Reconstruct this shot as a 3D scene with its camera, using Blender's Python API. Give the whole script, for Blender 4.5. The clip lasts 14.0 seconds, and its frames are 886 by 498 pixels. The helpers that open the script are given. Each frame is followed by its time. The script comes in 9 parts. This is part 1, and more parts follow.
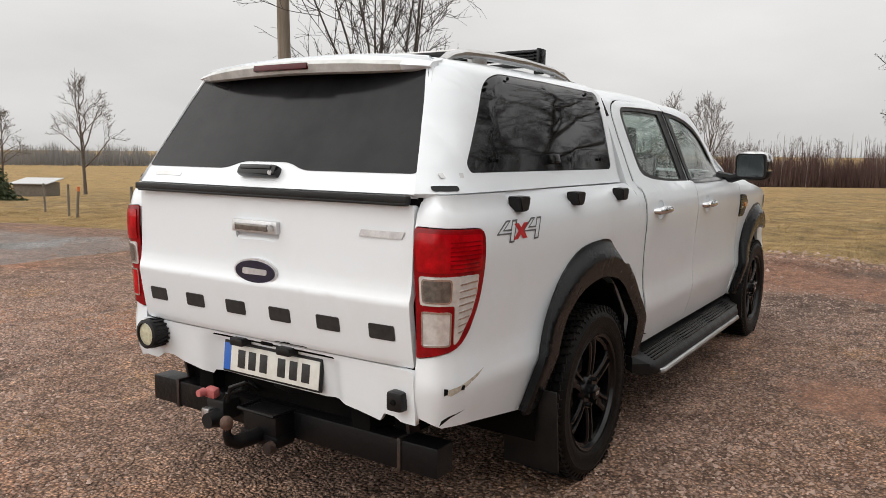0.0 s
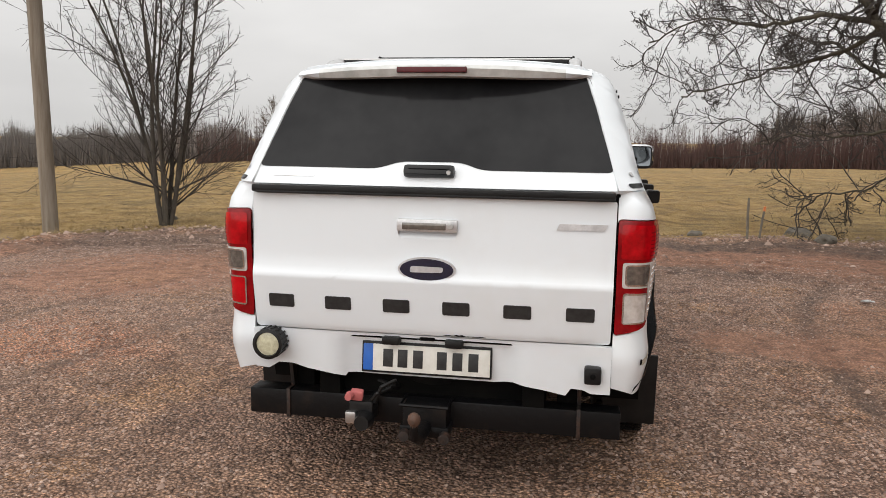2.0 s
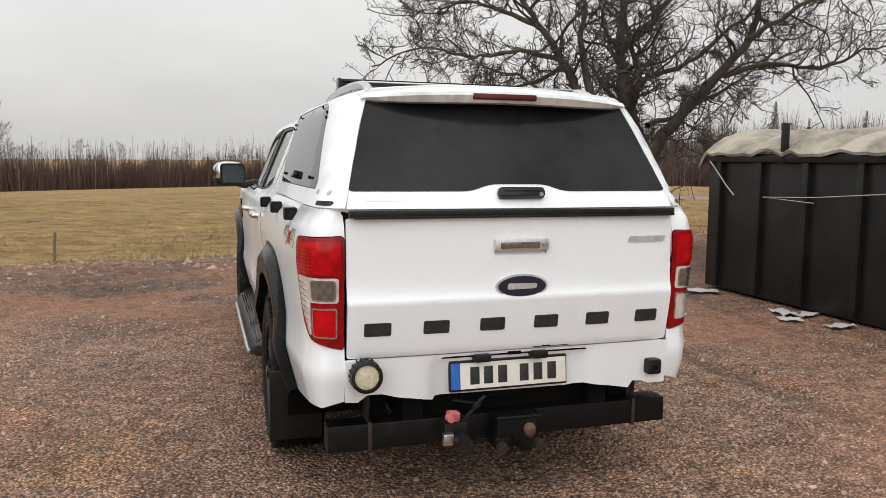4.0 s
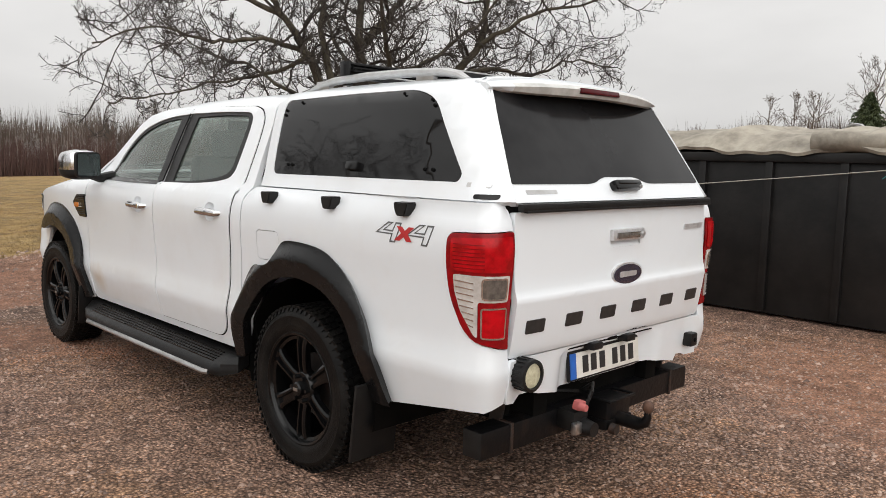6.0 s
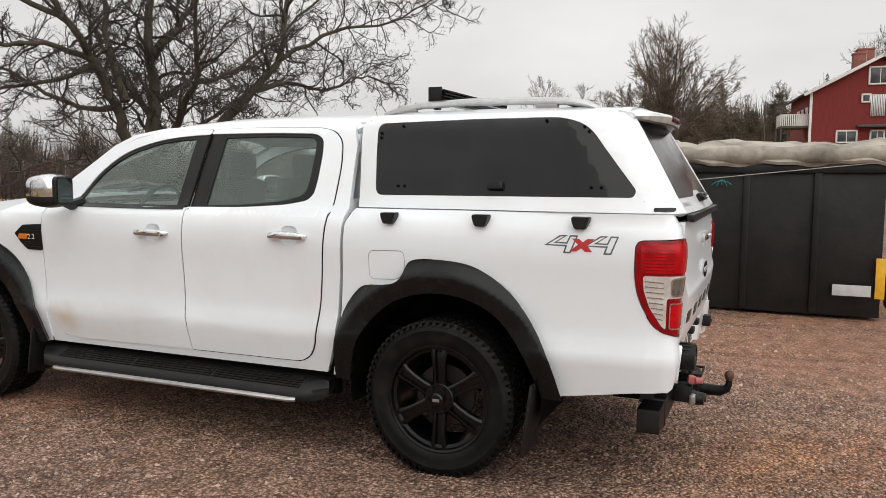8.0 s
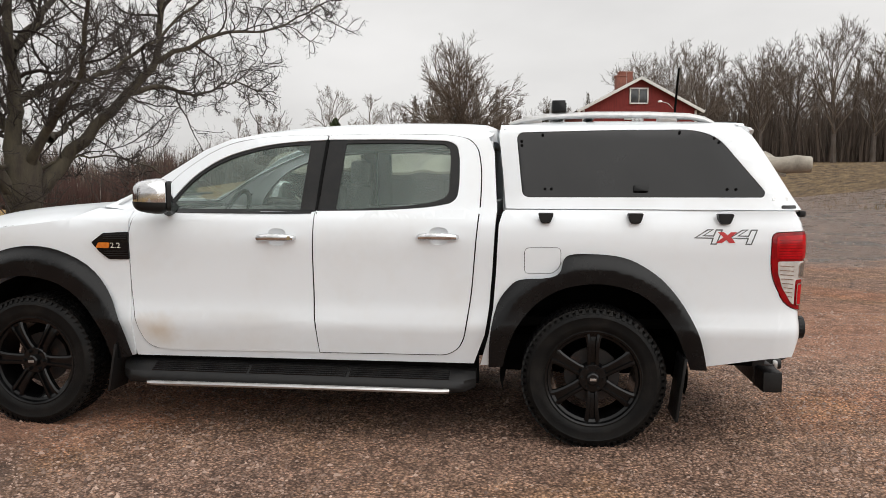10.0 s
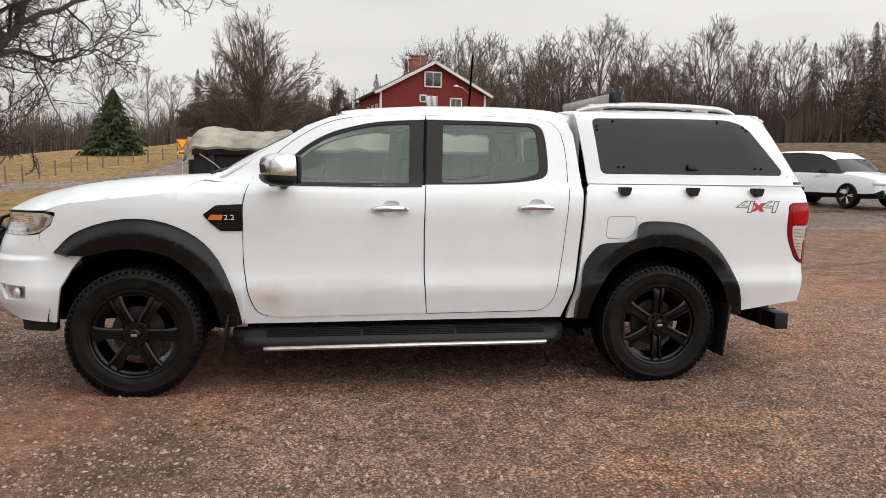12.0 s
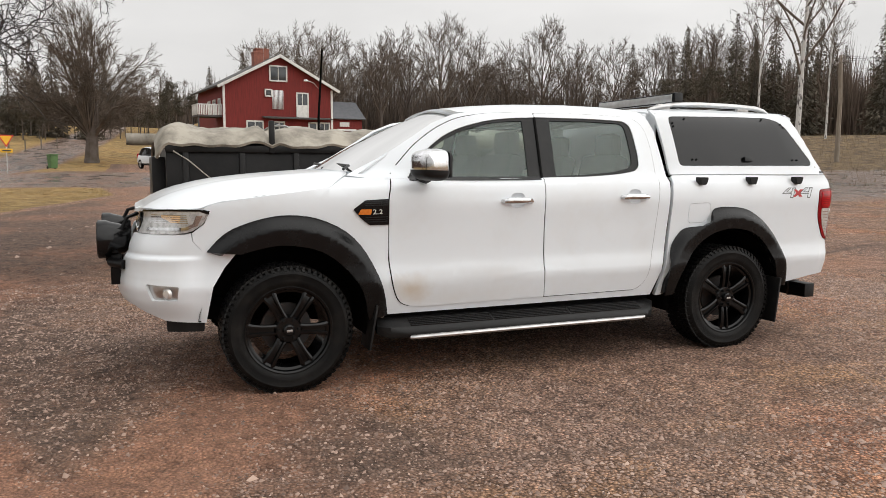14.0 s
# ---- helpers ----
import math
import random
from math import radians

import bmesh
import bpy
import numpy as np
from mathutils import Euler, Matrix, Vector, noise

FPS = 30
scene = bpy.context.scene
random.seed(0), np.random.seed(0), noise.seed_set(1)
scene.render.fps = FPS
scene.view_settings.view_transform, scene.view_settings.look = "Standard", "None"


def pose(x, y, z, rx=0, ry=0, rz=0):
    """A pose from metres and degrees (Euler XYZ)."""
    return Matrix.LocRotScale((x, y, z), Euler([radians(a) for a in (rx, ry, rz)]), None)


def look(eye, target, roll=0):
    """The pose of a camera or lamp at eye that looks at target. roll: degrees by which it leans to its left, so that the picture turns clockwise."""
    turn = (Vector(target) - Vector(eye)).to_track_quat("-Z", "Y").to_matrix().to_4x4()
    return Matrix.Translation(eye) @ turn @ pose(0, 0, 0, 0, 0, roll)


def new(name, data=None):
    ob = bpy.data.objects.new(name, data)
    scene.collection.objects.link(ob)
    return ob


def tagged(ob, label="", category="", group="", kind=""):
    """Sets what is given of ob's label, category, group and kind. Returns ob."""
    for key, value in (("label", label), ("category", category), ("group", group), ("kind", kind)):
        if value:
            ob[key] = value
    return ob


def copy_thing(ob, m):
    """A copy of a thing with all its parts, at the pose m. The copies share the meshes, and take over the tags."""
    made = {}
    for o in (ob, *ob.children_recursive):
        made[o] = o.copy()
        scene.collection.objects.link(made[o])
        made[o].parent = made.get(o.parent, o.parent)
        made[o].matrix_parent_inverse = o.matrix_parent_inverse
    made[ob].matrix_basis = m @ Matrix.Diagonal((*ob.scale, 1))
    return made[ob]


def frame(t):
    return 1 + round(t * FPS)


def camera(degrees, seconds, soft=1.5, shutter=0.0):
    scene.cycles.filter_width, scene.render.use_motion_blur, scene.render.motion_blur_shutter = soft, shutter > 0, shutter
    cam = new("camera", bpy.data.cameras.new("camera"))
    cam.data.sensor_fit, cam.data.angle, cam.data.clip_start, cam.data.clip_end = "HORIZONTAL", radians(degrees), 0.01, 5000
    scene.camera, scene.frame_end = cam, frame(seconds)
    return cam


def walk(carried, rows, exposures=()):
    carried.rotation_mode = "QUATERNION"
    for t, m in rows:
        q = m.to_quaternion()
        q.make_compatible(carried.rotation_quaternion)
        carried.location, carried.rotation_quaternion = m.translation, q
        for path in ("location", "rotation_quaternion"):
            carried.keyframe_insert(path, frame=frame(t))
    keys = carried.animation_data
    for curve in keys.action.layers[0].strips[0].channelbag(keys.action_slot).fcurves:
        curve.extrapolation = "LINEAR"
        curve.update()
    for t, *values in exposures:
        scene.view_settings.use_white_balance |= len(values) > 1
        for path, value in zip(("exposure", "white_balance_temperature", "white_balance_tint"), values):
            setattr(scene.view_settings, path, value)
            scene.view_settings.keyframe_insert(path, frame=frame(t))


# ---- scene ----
cam = camera(59.8, 14.0, soft=0.7)
METRES, EYE, TILT, LEAN, TURN = 13.386, 1.4055, 0.0, 0.0, 33.3
ROWS = [
    (0.0, 0.0, 0.0, 0.0, 0.07, -7.17, -0.55),
    (0.5, -0.0329, -0.0086, -0.0016, -5.68, -7.34, -0.69),
    (1.0, -0.0671, -0.0106, -0.0007, -11.34, -7.81, -0.83),
    (1.5, -0.1017, -0.0051, 0.0017, -17.08, -8.1, -0.77),
    (2.0, -0.1347, 0.0114, 0.0034, -23.39, -8.11, -0.65),
    (2.5, -0.167, 0.0251, 0.0051, -30.21, -7.79, -0.53),
    (3.0, -0.1943, 0.0429, 0.0046, -37.19, -7.18, -0.39),
    (3.5, -0.2211, 0.0622, 0.0044, -43.99, -6.81, -0.36),
    (4.0, -0.2453, 0.0853, 0.0041, -50.61, -6.6, -0.38),
    (6.5, -0.3127, 0.2547, 0.0015, -83.78, -6.49, -1.17),
    (7.0, -0.3229, 0.2913, 0.0023, -89.87, -6.11, -0.95),
    (7.5, -0.3278, 0.3267, 0.0025, -95.13, -5.82, -0.53),
    (8.0, -0.3279, 0.3635, 0.0032, -99.8, -5.65, -0.15),
    (8.5, -0.3304, 0.399, 0.0038, -104.01, -5.41, 0.09),
    (9.0, -0.3246, 0.4352, 0.0026, -108.05, -5.1, 0.18),
    (11.5, -0.2787, 0.6116, -0.001, -128.44, -5.7, -0.84),
    (12.0, -0.2632, 0.6452, -0.0018, -132.46, -6.24, -0.87),
    (12.5, -0.2398, 0.6754, -0.0018, -136.24, -6.71, -0.64),
    (13.0, -0.2211, 0.7065, -0.0012, -139.85, -6.98, -0.4),
    (13.5, -0.1972, 0.7324, -0.0031, -142.68, -6.75, -0.28),
    (14.0, -0.1763, 0.7541, -0.0034, -144.96, -6.47, -0.3),
]
walk(cam, [(t, pose(0, 0, EYE, TILT, LEAN, TURN) @ pose(METRES * x, METRES * y, METRES * z, 90 + pitch, roll, yaw)) for t, x, y, z, yaw, pitch, roll in ROWS])

# ---------------------------------------------------------------- light
SUN_EL, SUN_AZ = 40.0, 214.0          # degrees; azimuth clockwise from +y
world = bpy.data.worlds.new("overcast")
scene.world = world
world.use_nodes = True
wn, wl = world.node_tree.nodes, world.node_tree.links
wn.clear()
w_out = wn.new("ShaderNodeOutputWorld")
w_bg = wn.new("ShaderNodeBackground")
w_sky = wn.new("ShaderNodeTexSky")
w_sky.sky_type, w_sky.sun_disc = "NISHITA", False
w_sky.sun_elevation, w_sky.sun_rotation = radians(SUN_EL), radians(SUN_AZ)
w_sky.dust_density, w_sky.air_density = 4.0, 1.0
w_grey = wn.new("ShaderNodeHueSaturation")
w_grey.inputs["Saturation"].default_value = 0.06
w_tc = wn.new("ShaderNodeTexCoord")
w_sep = wn.new("ShaderNodeSeparateXYZ")
w_ramp = wn.new("ShaderNodeValToRGB")      # cloud deck: pale at the horizon, brighter overhead
w_ramp.color_ramp.elements[0].position, w_ramp.color_ramp.elements[0].color = 0.0, (6.9, 6.8, 6.7, 1)
w_ramp.color_ramp.elements[1].position, w_ramp.color_ramp.elements[1].color = 1.0, (14.6, 14.5, 14.3, 1)
e = w_ramp.color_ramp.elements.new(0.32)
e.color = (9.2, 9.1, 9.0, 1)
w_noise = wn.new("ShaderNodeTexNoise")
w_noise.inputs["Scale"].default_value, w_noise.inputs["Detail"].default_value = 2.2, 6.0
w_nr = wn.new("ShaderNodeMapRange")
w_nr.inputs["From Min"].default_value, w_nr.inputs["From Max"].default_value = 0.3, 0.7
w_nr.inputs["To Min"].default_value, w_nr.inputs["To Max"].default_value = 0.86, 1.08
w_mul = wn.new("ShaderNodeVectorMath")
w_mul.operation = "SCALE"
w_mix = wn.new("ShaderNodeMixRGB")
w_mix.inputs["Fac"].default_value = 0.88
wl.new(w_tc.outputs["Generated"], w_sep.inputs[0])
wl.new(w_sep.outputs["Z"], w_ramp.inputs[0])
w_map = wn.new("ShaderNodeMapping")
w_map.inputs["Scale"].default_value = (1, 1, 3)
wl.new(w_tc.outputs["Generated"], w_map.inputs[0])
wl.new(w_map.outputs[0], w_noise.inputs["Vector"])
wl.new(w_noise.outputs[0], w_nr.inputs["Value"])
wl.new(w_ramp.outputs[0], w_mul.inputs[0])
wl.new(w_nr.outputs[0], w_mul.inputs["Scale"])
wl.new(w_sky.outputs[0], w_grey.inputs["Color"])
wl.new(w_grey.outputs[0], w_mix.inputs[1])
wl.new(w_mul.outputs[0], w_mix.inputs[2])
wl.new(w_mix.outputs[0], w_bg.inputs["Color"])
w_bg.inputs["Strength"].default_value = 0.108
wl.new(w_bg.outputs[0], w_out.inputs[0])

sun = new("sun", bpy.data.lights.new("sun", "SUN"))
sun.data.energy, sun.data.angle, sun.data.color = 1.6, radians(100), (1.0, 0.97, 0.93)
sa, se = radians(SUN_AZ), radians(SUN_EL)
sun.matrix_world = look((math.sin(sa) * math.cos(se) * 50, math.cos(sa) * math.cos(se) * 50, math.sin(se) * 50), (0, 0, 0))

# ---------------------------------------------------------------- materials


def mat(name, color, rough=0.5, metal=0.0, color2=None, scale=8.0, detail=4.0, bump=0.0, bscale=60.0, coat=0.0,
        alpha=1.0, vary=0.0, emit=None, spec=0.5, rough2=None, lo=0.35, hi=0.65, stretch=(1, 1, 1)):
    """A surface with two-scale mottling, fine relief and, if asked, a little spread from piece to piece."""
    m = bpy.data.materials.new(name)
    m.use_nodes = True
    n, l = m.node_tree.nodes, m.node_tree.links
    b = n["Principled BSDF"]
    b.inputs["Base Color"].default_value = (*color, 1)
    b.inputs["Roughness"].default_value = rough
    b.inputs["Metallic"].default_value = metal
    b.inputs["Coat Weight"].default_value = coat
    b.inputs["Coat Roughness"].default_value = 0.04
    b.inputs["Specular IOR Level"].default_value = spec
    b.inputs["Alpha"].default_value = alpha
    if emit:
        b.inputs["Emission Color"].default_value = (*emit[0], 1)
        b.inputs["Emission Strength"].default_value = emit[1]
    tc = n.new("ShaderNodeTexCoord")
    mp = n.new("ShaderNodeMapping")
    mp.inputs["Scale"].default_value = stretch
    l.new(tc.outputs["Object"], mp.inputs[0])
    if color2:
        a = n.new("ShaderNodeTexNoise")
        a.inputs["Scale"].default_value, a.inputs["Detail"].default_value = scale, detail
        a.inputs["Roughness"].default_value = 0.65
        l.new(mp.outputs[0], a.inputs["Vector"])
        r = n.new("ShaderNodeMapRange")
        r.inputs["From Min"].default_value, r.inputs["From Max"].default_value = lo, hi
        l.new(a.outputs[0], r.inputs["Value"])
        x = n.new("ShaderNodeMixRGB")
        x.inputs[1].default_value, x.inputs[2].default_value = (*color, 1), (*color2, 1)
        l.new(r.outputs[0], x.inputs[0])
        out = x.outputs[0]
        if rough2 is not None:
            rr = n.new("ShaderNodeMapRange")
            rr.inputs["To Min"].default_value, rr.inputs["To Max"].default_value = rough, rough2
            l.new(r.outputs[0], rr.inputs["Value"])
            l.new(rr.outputs[0], b.inputs["Roughness"])
        if vary:
            oi = n.new("ShaderNodeObjectInfo")
            hv = n.new("ShaderNodeHueSaturation")
            vr = n.new("ShaderNodeMapRange")
            vr.inputs["To Min"].default_value, vr.inputs["To Max"].default_value = 1 - vary, 1 + vary
            l.new(oi.outputs["Random"], vr.inputs["Value"])
            l.new(vr.outputs[0], hv.inputs["Value"])
            l.new(out, hv.inputs["Color"])
            out = hv.outputs[0]
        l.new(out, b.inputs["Base Color"])
    if bump:
        f = n.new("ShaderNodeTexNoise")
        f.inputs["Scale"].default_value, f.inputs["Detail"].default_value = bscale, 5
        l.new(mp.outputs[0], f.inputs["Vector"])
        bp = n.new("ShaderNodeBump")
        bp.inputs["Strength"].default_value, bp.inputs["Distance"].default_value = min(1.0, bump), 0.01
        l.new(f.outputs[0], bp.inputs["Height"])
        l.new(bp.outputs[0], b.inputs["Normal"])
    return m


def glass(name, tint, clear, rough=0.02, mist=(0.2, 0.5)):
    """A thin tinted pane: part of the light goes through, the rest mirrors like glass."""
    m = bpy.data.materials.new(name)
    m.use_nodes = True
    n, l = m.node_tree.nodes, m.node_tree.links
    n.clear()
    out = n.new("ShaderNodeOutputMaterial")
    tr = n.new("ShaderNodeBsdfTransparent")
    tr.inputs[0].default_value = (*[c * clear for c in tint], 1)
    gl = n.new("ShaderNodeBsdfGlossy")
    gl.inputs["Roughness"].default_value = rough
    # pale diffuse film: condensation, with some sky reflection put into its colour
    df = n.new("ShaderNodeBsdfDiffuse")
    df.inputs[0].default_value = (*[tint[0] * 0.44, tint[1] * 0.50, tint[2] * 0.47], 1)
    haze = n.new("ShaderNodeMixShader")
    dn = n.new("ShaderNodeTexNoise")
    dn.inputs["Scale"].default_value, dn.inputs["Detail"].default_value = 9, 4
    gc, gm = n.new("ShaderNodeTexCoord"), n.new("ShaderNodeMapping")
    gm.inputs["Scale"].default_value = (1, 1, 0.22)
    l.new(gc.outputs["Object"], gm.inputs[0])
    l.new(gm.outputs[0], dn.inputs["Vector"])
    dr = n.new("ShaderNodeMapRange")
    dr.inputs["To Min"].default_value, dr.inputs["To Max"].default_value = mist
    l.new(dn.outputs[0], dr.inputs["Value"])
    l.new(dr.outputs[0], haze.inputs[0])
    l.new(tr.outputs[0], haze.inputs[1])
    l.new(df.outputs[0], haze.inputs[2])
    fr = n.new("ShaderNodeFresnel")
    fr.inputs[0].default_value = 1.5
    mx = n.new("ShaderNodeMixShader")
    l.new(fr.outputs[0], mx.inputs[0])
    l.new(haze.outputs[0], mx.inputs[1])
    l.new(gl.outputs[0], mx.inputs[2])
    l.new(mx.outputs[0], out.inputs[0])
    return m


M_PAINT = mat("white_paint", (0.765, 0.80, 0.83), 0.3, color2=(0.72, 0.735, 0.74), scale=2.2, lo=0.5, hi=0.85, coat=0.5)
M_PLASTIC = mat("black_plastic", (0.006, 0.006, 0.0065), 0.36, color2=(0.012, 0.0115, 0.011), scale=14, bump=0.12, bscale=300, spec=0.28, rough2=0.5)
M_GLOSSBLACK = mat("gloss_black", (0.003, 0.003, 0.0035), 0.14, color2=(0.007, 0.007, 0.007), scale=10, spec=0.3)
M_FLARE = mat("flare_plastic", (0.0045, 0.0045, 0.005), 0.2, color2=(0.007, 0.007, 0.0072), scale=11, bump=0.05, bscale=260, spec=0.26, rough2=0.3)
M_RUBBER = mat("tyre_rubber", (0.004, 0.004, 0.004), 0.45, color2=(0.014, 0.0125, 0.011), scale=9, bump=0.3, bscale=180, spec=0.14, lo=0.45, hi=0.75)
M_RIM = mat("rim_black", (0.002, 0.002, 0.0025), 0.16, color2=(0.004, 0.004, 0.004), scale=12, rough2=0.24, spec=0.32)
M_CHROME = mat("chrome", (0.78, 0.78, 0.8), 0.08, 1.0, color2=(0.6, 0.6, 0.6), scale=20)
M_SATIN = mat("bright_trim", (0.72, 0.72, 0.73), 0.34, 0.6, color2=(0.55, 0.55, 0.56), scale=30)
# dark base colour stands in for woods reflected in the mirror glass
M_MIRROR = mat("darkened_mirror", (0.30, 0.32, 0.34), 0.03, 1.0, color2=(0.26, 0.28, 0.30), scale=10)
M_ALU = mat("brushed_aluminium", (0.62, 0.62, 0.62), 0.35, 1.0, color2=(0.5, 0.49, 0.48), scale=12)
M_DARK = mat("underside", (0.003, 0.003, 0.003), 0.8, color2=(0.006, 0.0055, 0.005), scale=6, spec=0.05)
M_GAP = mat("gap_dark", (0.004, 0.004, 0.004), 0.8, spec=0.1)
M_STEEL = mat("painted_steel", (0.004, 0.004, 0.0045), 0.4, color2=(0.018, 0.012, 0.009), scale=7, lo=0.55, hi=0.8, bump=0.2, bscale=40, spec=0.22)
M_RUST = mat("rusty_steel", (0.11, 0.05, 0.028), 0.7, color2=(0.06, 0.035, 0.025), scale=25, bump=0.4)
M_RED = mat("red_lens", (0.52, 0.003, 0.008), 0.12, color2=(0.28, 0.002, 0.004), scale=18, coat=0.12, spec=0.25)
M_REDDARK = mat("red_lens_dark", (0.29, 0.002, 0.005), 0.15, color2=(0.17, 0.002, 0.004), scale=20, coat=0.15, spec=0.25)
M_CLEARLENS = mat("clear_lens", (0.86, 0.85, 0.83), 0.14, 0.45, color2=(0.62, 0.60, 0.57), scale=22, coat=1.0)
M_AMBER = mat("amber_lens", (0.75, 0.22, 0.02), 0.2, color2=(0.6, 0.15, 0.01), scale=30, coat=1.0)
M_TINT = mat("dark_tinted_glass", (0.005, 0.005, 0.0055), 0.03, color2=(0.010, 0.010, 0.0105), scale=3.5, rough2=0.06, spec=0.36)
M_TINTREAR = mat("dark_tinted_hatch_glass", (0.010, 0.010, 0.011), 0.10, color2=(0.022, 0.022, 0.023), scale=2.5, rough2=0.2, spec=0.14)
M_DIRTY = mat("grimy_white_paint", (0.42, 0.42, 0.40), 0.4, color2=(0.62, 0.62, 0.60), scale=9, coat=0.2)


def stained_paint():
    """White paint with a rusty brown stain at the door's lower front corner and grime above the sill."""
    m = M_PAINT.copy()
    m.name = "stained_white_paint"
    n, l = m.node_tree.nodes, m.node_tree.links
    b = n["Principled BSDF"]
    src = b.inputs["Base Color"].links[0].from_socket
    tc = n.new("ShaderNodeTexCoord")
    fac = None
    for centre, size, power, col in (((0.98, 0.58), (0.22, 0.12), 0.55, (0.50, 0.36, 0.20)), ((0.70, 0.50), (0.75, 0.12), 0.25, (0.50, 0.44, 0.36)), ((0.45, 0.66), (0.5, 0.09), 0.16, (0.45, 0.42, 0.38))):
        mp = n.new("ShaderNodeMapping")
        mp.inputs["Location"].default_value = (0, -centre[0] / size[0], -centre[1] / size[1])
        mp.inputs["Scale"].default_value = (0, 1 / size[0], 1 / size[1])
        l.new(tc.outputs["Object"], mp.inputs[0])
        ln = n.new("ShaderNodeVectorMath")
        ln.operation = "LENGTH"
        l.new(mp.outputs[0], ln.inputs[0])
        nz = n.new("ShaderNodeTexNoise")
        nz.inputs["Scale"].default_value, nz.inputs["Detail"].default_value = 9, 6
        l.new(tc.outputs["Object"], nz.inputs["Vector"])
        ad = n.new("ShaderNodeMath")
        ad.operation = "ADD"
        l.new(ln.outputs["Value"], ad.inputs[0])
        l.new(nz.outputs[0], ad.inputs[1])
        r = n.new("ShaderNodeMapRange")
        r.inputs["From Min"].default_value, r.inputs["From Max"].default_value = 0.5, 1.4
        r.inputs["To Min"].default_value, r.inputs["To Max"].default_value = power, 0.0
        l.new(ad.outputs[0], r.inputs["Value"])
        x = n.new("ShaderNodeMixRGB")
        x.inputs[2].default_value = (*col, 1)
        l.new(r.outputs[0], x.inputs[0])
        l.new(src, x.inputs[1])
        src = x.outputs[0]
    l.new(src, b.inputs["Base Color"])
    return m


M_STAINED = stained_paint()
M_GLASS = glass("window_glass", (0.84, 0.93, 0.89), 0.9, mist=(0.08, 0.26))
M_WSCREEN = glass("windscreen_glass", (0.85, 0.93, 0.9), 0.75, mist=(0.02, 0.14))
M_SEAT = mat("seat_cloth", (0.055, 0.055, 0.06), 0.9, color2=(0.08, 0.08, 0.085), scale=30, bump=0.3)
M_TRIM = mat("cabin_trim", (0.09, 0.088, 0.085), 0.7, color2=(0.12, 0.12, 0.115), scale=10)
M_LINER = mat("pale_headliner", (0.5, 0.49, 0.46), 0.9, color2=(0.44, 0.43, 0.4), scale=10)
M_BLUE = mat("dark_blue_enamel", (0.005, 0.009, 0.035), 0.2, color2=(0.004, 0.007, 0.026), scale=20, coat=1.0)
M_PLATE = mat("number_plate_white", (0.78, 0.77, 0.72), 0.4, color2=(0.66, 0.64, 0.58), scale=12)
M_PLATEBLUE = mat("number_plate_blue", (0.02, 0.14, 0.55), 0.4, color2=(0.02, 0.11, 0.45), scale=12)
M_INK = mat("black_lettering", (0.012, 0.012, 0.013), 0.45, color2=(0.03, 0.03, 0.03), scale=30)
M_GREYINK = mat("grey_decal", (0.075, 0.075, 0.08), 0.4, color2=(0.13, 0.13, 0.13), scale=60)
M_REDINK = mat("red_decal", (0.5, 0.02, 0.025), 0.4, color2=(0.4, 0.02, 0.02), scale=40)
M_LAMPFACE = mat("work_lamp_lens", (0.62, 0.6, 0.42), 0.25, color2=(0.45, 0.42, 0.3), scale=60, coat=0.8)
M_PINK = mat("faded_red_cap", (0.5, 0.14, 0.13), 0.6, color2=(0.4, 0.1, 0.1), scale=20)

# ---------------------------------------------------------------- mesh helpers


def finish(name, me, material, parent=None, label="", smooth=38.0):
    for m in material if isinstance(material, (list, tuple)) else (material,):
        me.materials.append(m)
    if smooth:
        me.shade_smooth()
        me.set_sharp_from_angle(angle=radians(smooth))
    ob = new(name, me)
    ob.parent = parent
    if label:
        ob["label"] = label
    return ob


def part(name, bm, material, parent=None, label="", smooth=38.0):
    me = bpy.data.meshes.new(name)
    bm.to_mesh(me)
    bm.free()
    return finish(name, me, material, parent, label, smooth)


def empty(name, m, label, category, group=""):
    ob = new(name)
    ob.empty_display_size = 0.1
    ob.matrix_world = m
    return tagged(ob, label, category, group)


def box(bm, c, s, bev=0.0, m=None, mi=0):
    """A block with centre c and size s, its edges rounded by bev, laid into bm."""
    b = bmesh.new()
    bmesh.ops.create_cube(b, size=1.0)
    bmesh.ops.scale(b, vec=s, verts=b.verts)
    if bev:
        bmesh.ops.bevel(b, geom=b.edges[:], offset=bev, segments=2, affect="EDGES", profile=0.6)
    bmesh.ops.transform(b, matrix=Matrix.Translation(c) @ (m or Matrix()), verts=b.verts)
    add(bm, b, mi)
    return bm


def add(bm, b, mi=0):
    b.verts.index_update()
    vs = [bm.verts.new(v.co) for v in b.verts]
    for f in b.faces:
        try:
            g = bm.faces.new([vs[v.index] for v in f.verts])
            g.material_index = mi or f.material_index
        except ValueError:
            pass
    b.free()


